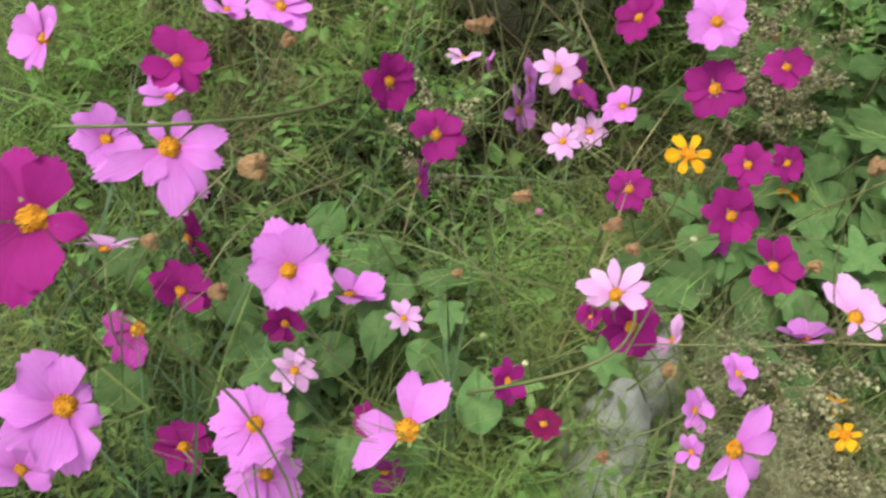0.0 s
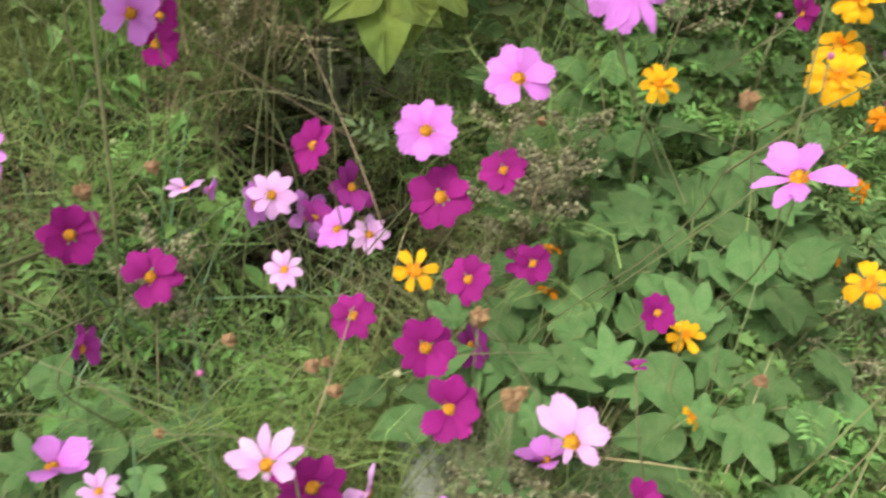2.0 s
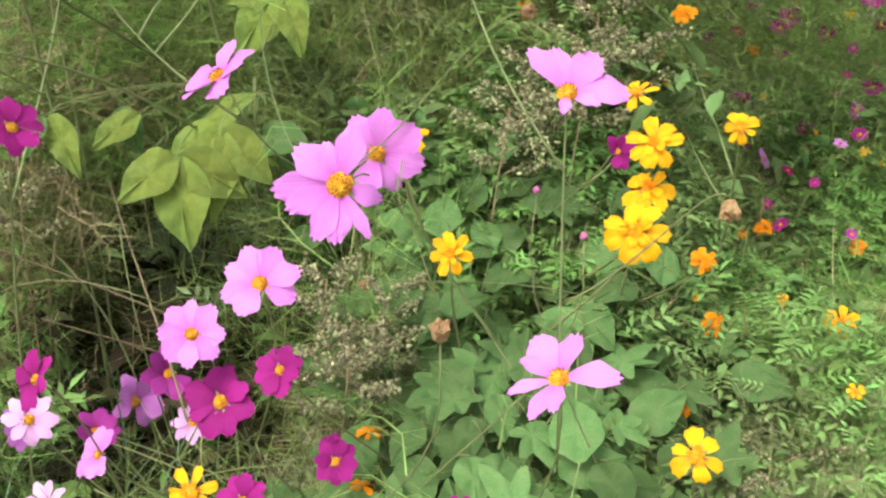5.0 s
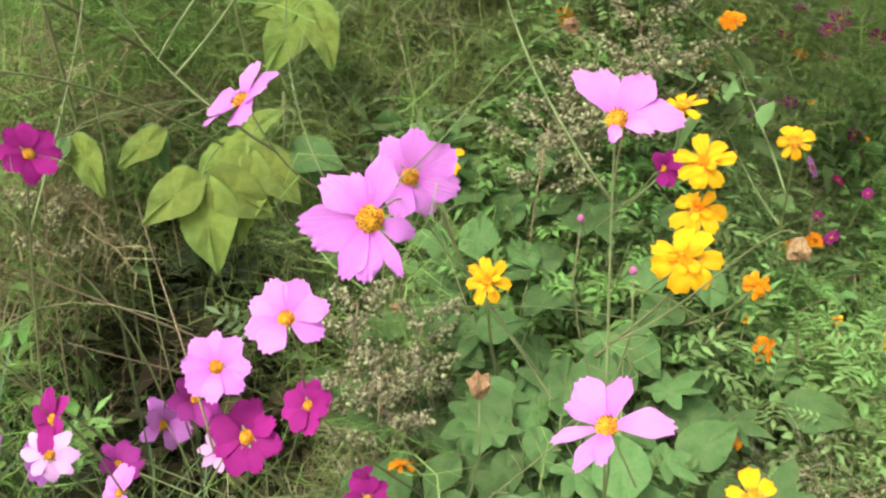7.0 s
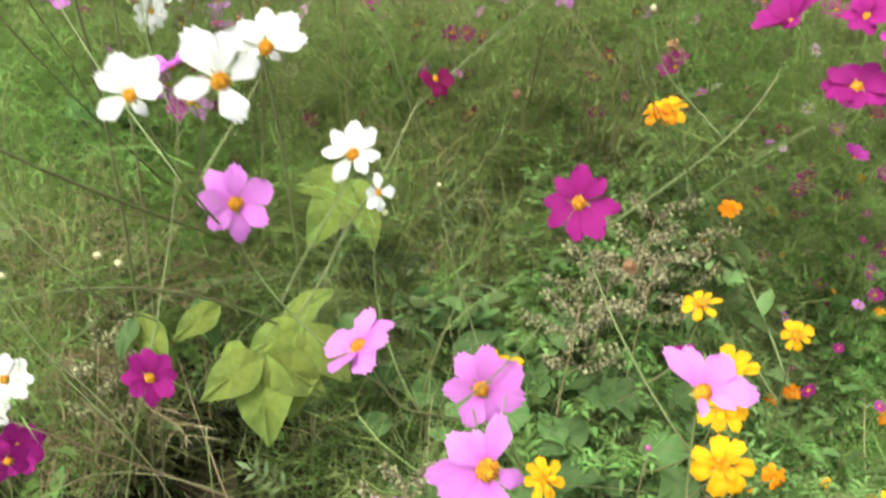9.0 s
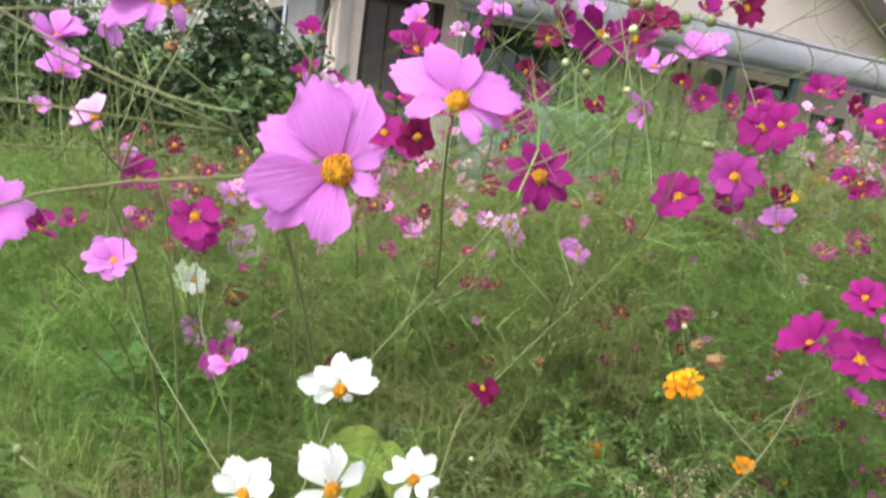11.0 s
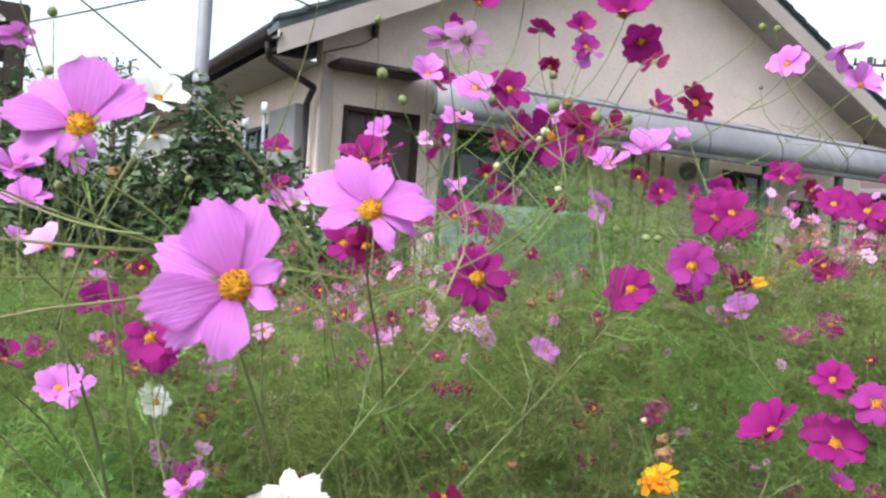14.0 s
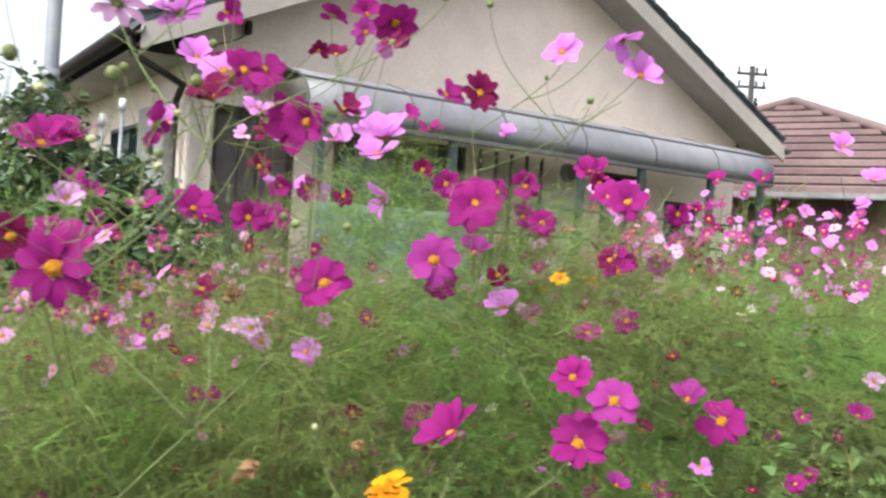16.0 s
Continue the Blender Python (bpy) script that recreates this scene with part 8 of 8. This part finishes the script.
def branching_plant(foot, hub, branches):
    """A tall cosmos plant seen against the light: one stalk that parts into long arching branches."""
    foot, hub = Vector(foot), Vector(hub)
    t = root("leaning_plant", foot, "tall cosmos plant with long branching olive stems", "plant", "leaning plants")
    d = hub - foot
    v, f = tube(bezier((0, 0, 0), (d.x * 0.1, d.y * 0.1, d.z * 0.45), (d.x * 0.5, d.y * 0.5, d.z * 0.9), d, 12), [0.0026 - 0.00006 * i for i in range(13)], 6)
    child("stalk", link_mesh("stalk", v, f, STEM), t)
    for b, c, e in branches:
        v, f = tube(bezier(d, Vector(b) - foot, Vector(c) - foot, Vector(e) - foot, 12), [0.0017 - 0.00006 * i for i in range(13)], 6)
        child("branch", link_mesh("branch", v, f, STEM), t)


branching_plant((-0.212, 1.325, 0.000), (-0.312, 0.825, 1.446), (((-0.395, 0.772, 1.444), (-0.448, 0.743, 1.450), (-0.517, 0.712, 1.453)), ((-0.369, 0.786, 1.461), (-0.425, 0.747, 1.479), (-0.511, 0.694, 1.525)), ((-0.320, 0.814, 1.479), (-0.358, 0.778, 1.501), (-0.394, 0.753, 1.525)), ((-0.365, 0.777, 1.466), (-0.388, 0.743, 1.487), (-0.387, 0.723, 1.497)),))
branching_plant((-0.407, 1.118, 0.000), (-0.428, 0.806, 1.361), (((-0.401, 0.791, 1.432), (-0.387, 0.784, 1.474), (-0.352, 0.841, 1.580)),))


def dry_twig(foot, tip):
    t = root("dry_twig", foot, "bare brown twig leaning across a hollow", "twig")
    foot, tip = Vector(foot), Vector(tip)
    d = tip - foot
    v, f = tube(bezier((0, 0, 0), d * 0.3 + Vector((0.006, 0, 0.004)), d * 0.7 - Vector((0.005, 0, 0)), d, 8), [0.0017 - 0.0001 * i for i in range(9)], 6)
    child("stalk", link_mesh("stalk", v, f, DARK_TWIG), t)


dry_twig((-0.144, 0.797, 0.589), (-0.387, 1.082, 0.748))
dry_twig((-0.244, 1.018, 0.520), (-0.366, 0.880, 0.636))
dry_twig((-0.230, 0.992, 0.597), (-0.481, 0.821, 0.777))

# ---------------------------------------------------------------- flowers farther back
def ring_mesh(colour, petals, seed):
    rng = random.Random(seed)
    src = petal_mesh("petal", PETAL[colour], 0.35, 3, 0.16, 0.9, seed, 4, 4)
    verts, faces = [], []
    for k in range(petals):
        m = Matrix.Rotation(2 * math.pi * (k + rng.uniform(-0.1, 0.1)) / petals, 4, "Z") @ Matrix.Rotation(rng.uniform(-0.25, 0.1), 4, "Y")
        o = len(verts)
        verts += [m @ v.co for v in src.vertices]
        faces += [tuple(i + o for i in p.vertices) for p in src.polygons]
    return link_mesh("petals", verts, faces, PETAL[colour])


RINGS = {c: [ring_mesh(c, n, n + k) for k, n in enumerate((8, 7))] for c in ("magenta", "pink", "pale", "white", "crimson", "violet")}


def far_flower(colour, at, normal, size, rng):
    head = Vector(at)
    foot = Vector((head.x + rng.uniform(-0.15, 0.15), head.y + rng.uniform(-0.05, 0.2), 0))
    t = root("cosmos_flower", foot, f"small {COLOUR_WORDS[colour]} cosmos flower farther back in the field", "flower", "cosmos flowers in the field")
    r = size / 2
    m = facing(head - foot, normal, rng.uniform(0, 6))
    child("petals", RINGS[colour][rng.randrange(2)], t, m @ Matrix.Diagonal((r, r, r, 1)))
    child("disc", DISC_MESH, t, m @ Matrix.Diagonal((r * 0.24, r * 0.24, r * 0.24, 1)), "golden flower centre")
    stem_to(t, foot, head, normal, rng, 0.0011)


def far_field():
    """The field towards the house: the nearer flowers singly, the rest as one mass."""
    rng = random.Random(404)
    kinds = ["magenta"] * 8 + ["crimson"] * 4 + ["pink"] * 5 + ["pale"] * 2 + ["violet"] * 5 + ["white"]
    colours = list(RINGS)
    verts, faces, slots = [], [], []
    for k in range(1560):
        y = rng.uniform(1.7, 5.6)
        x = rng.uniform(-0.55, 0.75) * y + 0.2
        if k > 470:                         # the dense stands on both sides of the bed
            y = rng.uniform(2.45, 3.7)
            x = y * (rng.uniform(0.18, 0.62) if k % 5 > 1 else rng.uniform(-0.58, -0.12))
        r = rng.uniform(0.013, 0.025)
        c = rng.choice(kinds) if x < 0.3 * y else rng.choice(kinds + ["violet", "pink", "crimson", "magenta"] * 2)
        if k >= 1340:                       # the wings of the bed
            x, y, c = rng.uniform(-2.5, 3.0), rng.uniform(0.4, 5.4), rng.choice(kinds)
            if abs(x) < 0.6 + 0.68 * y:
                continue
        elif k >= 860:                        # small dark blooms scattered through the nearer foliage
            y, r = rng.uniform(1.45, 2.7), rng.uniform(0.009, 0.019)
            x = rng.uniform(-0.55, 0.5) * y if k < 1160 else rng.uniform(-0.5, -0.05) * y
            c = rng.choice(("crimson", "crimson", "magenta", "magenta", "pink", "violet", "pale"))
        n = Vector((rng.gauss(-0.1, 0.5), rng.gauss(-0.6, 0.4), rng.uniform(0.2, 1.0)))
        z = float(top_of(x, y)) * 0.97 + rng.uniform(-0.10, 0.16)
        if 1160 <= k < 1340:
            r, z = rng.uniform(0.012, 0.025), z + rng.uniform(0.0, 0.14)
        if y > 4.3 and x < -1.0:
            continue
        if y < 2.7 and FAR_COUNT[0] < 45:
            FAR_COUNT[0] += 1
            far_flower(c, (x, y, z), n, 2 * r, rng)
            continue
        m = facing((x, y, z), n, rng.uniform(0, 6)) @ Matrix.Diagonal((r, r, r, 1))
        for me, slot in ((RINGS[c][k % 2], colours.index(c)), (DISC_MESH, len(colours))):
            s = Matrix.Identity(4) if slot < len(colours) else Matrix.Diagonal((0.24, 0.24, 0.24, 1))
            o = len(verts)
            verts += [m @ s @ v.co for v in me.vertices]
            faces += [tuple(i + o for i in p.vertices) for p in me.polygons]
            slots += [slot] * len(me.polygons)
        o = len(verts)
        v, f = tube(((x, y, z), (x + rng.uniform(-0.05, 0.05), y + 0.08, z * 0.6)), 0.0016, 3, cap=False)
        verts += v
        faces += [tuple(i + o for i in q) for q in f]
        slots += [len(colours) + 1] * len(f)
    me = link_mesh("far_cosmos", verts, faces, [PETAL[c] for c in colours] + [DISC, STEM])
    me.polygons.foreach_set("material_index", slots)
    tagged(new("far_cosmos", me), "mass of small cosmos flowers in pink and magenta before the house", "flowers", kind="stuff")


FAR_COUNT = [0]
far_field()


# ---------------------------------------------------------------- shrubs and a tree by the house
def leaf_cloud(name, centre, radii, n, seed, mat, leaf=(0.05, 0.024), parent=None, hollow=0.55, label=""):
    rng = np.random.default_rng(seed)
    d = rng.normal(0, 1, (n, 3))
    d /= np.linalg.norm(d, axis=1)[:, None]
    r = hollow + (1 - hollow) * rng.uniform(0, 1, n) ** 0.7
    bump = 1 + 0.28 * np.sin(d[:, 0] * 5 + seed) * np.sin(d[:, 2] * 6 + seed) + 0.16 * np.sin(d[:, 1] * 11 + d[:, 0] * 7)
    at = np.array(centre) + d * r[:, None] * bump[:, None] * np.array(radii)
    at[:, 2] = np.maximum(at[:, 2], 0.02)
    tv, tf = leaflet(*leaf)
    ob = scatter(name, [(tv, tf, turns(rng, n, 0.9, (0.6, 1.4)), at)], mat, label, "foliage", parent)
    return ob


def shrub(x, y, height, width, n, seed, label):
    t = root("shrub", (x, y, 0), label, "shrub", "shrubs by the house")
    rng = random.Random(seed)
    for k in range(6):
        a = k * 1.05
        tip = Vector((math.cos(a) * width * 0.6, math.sin(a) * width * 0.5, height * rng.uniform(0.6, 0.9)))
        v, f = tube(bezier((0, 0, 0), (0, 0, height * 0.3), tip * 0.6, tip, 6), [0.016 - 0.002 * i for i in range(7)], 6)
        child("limb", link_mesh("limb", v, f, BARK), t)
    leaf_cloud("crown", (0, 0, height * 0.56), (width, width * 0.8, height * 0.46), int(n * 1.7), seed, SHRUB_LEAF, (0.066, 0.044), t, 0.05)


shrub(-1.75, 4.75, 2.02, 0.50, 9500, 3, "dense dark green shrub beside the steel pole")
shrub(-2.35, 4.9, 1.75, 0.50, 7500, 5, "dark green shrub in front of the house")
shrub(-1.15, 4.9, 1.55, 0.40, 4600, 6, "low dark shrub near the house corner")
shrub(-2.75, 4.3, 1.95, 0.45, 6500, 8, "grey-green shrub under the open shed")


def small_tree(x, y, height, seed):
    t = root("young_tree", (x, y, 0), "slender young tree with sparse dark foliage", "tree")
    rng = random.Random(seed)
    v, f = tube(((0, 0, 0), (0.04, 0, height * 0.5), (0, 0.03, height)), [0.07, 0.045, 0.012], 8)
    child("trunk", link_mesh("trunk", v, f, BARK), t)
    kits = []
    nrng = np.random.default_rng(seed)
    tv, tf = leaf_kit(0.14, 0.05)
    for k in range(22):
        z = height * (0.35 + 0.63 * k / 22)
        a = k * 2.399
        ln = (1.05 - 0.8 * k / 22) * rng.uniform(0.6, 1.1)
        tip = Vector((math.cos(a) * ln, math.sin(a) * ln, z + ln * 0.35))
        v, f = tube((Vector((0, 0, z)), Vector((tip.x * 0.5, tip.y * 0.5, z + ln * 0.12)), tip), [0.018, 0.012, 0.005], 5)
        child("limb", link_mesh("limb", v, f, BARK), t)
        n = 26
        s = nrng.uniform(0.35, 1.05, n)[:, None]
        at = np.array((0, 0, z)) * (1 - s) + np.array(tip) * s + nrng.normal(0, 0.07, (n, 3))
        kits.append((tv, tf, turns(nrng, n, 0.9, (0.6, 1.3)), at))
    ob = scatter("crown", kits, SHRUB_LEAF, "", "foliage", t)


small_tree(-6.4, 12.4, 3.75, 5)
small_tree(-7.6, 13.0, 3.1, 6)
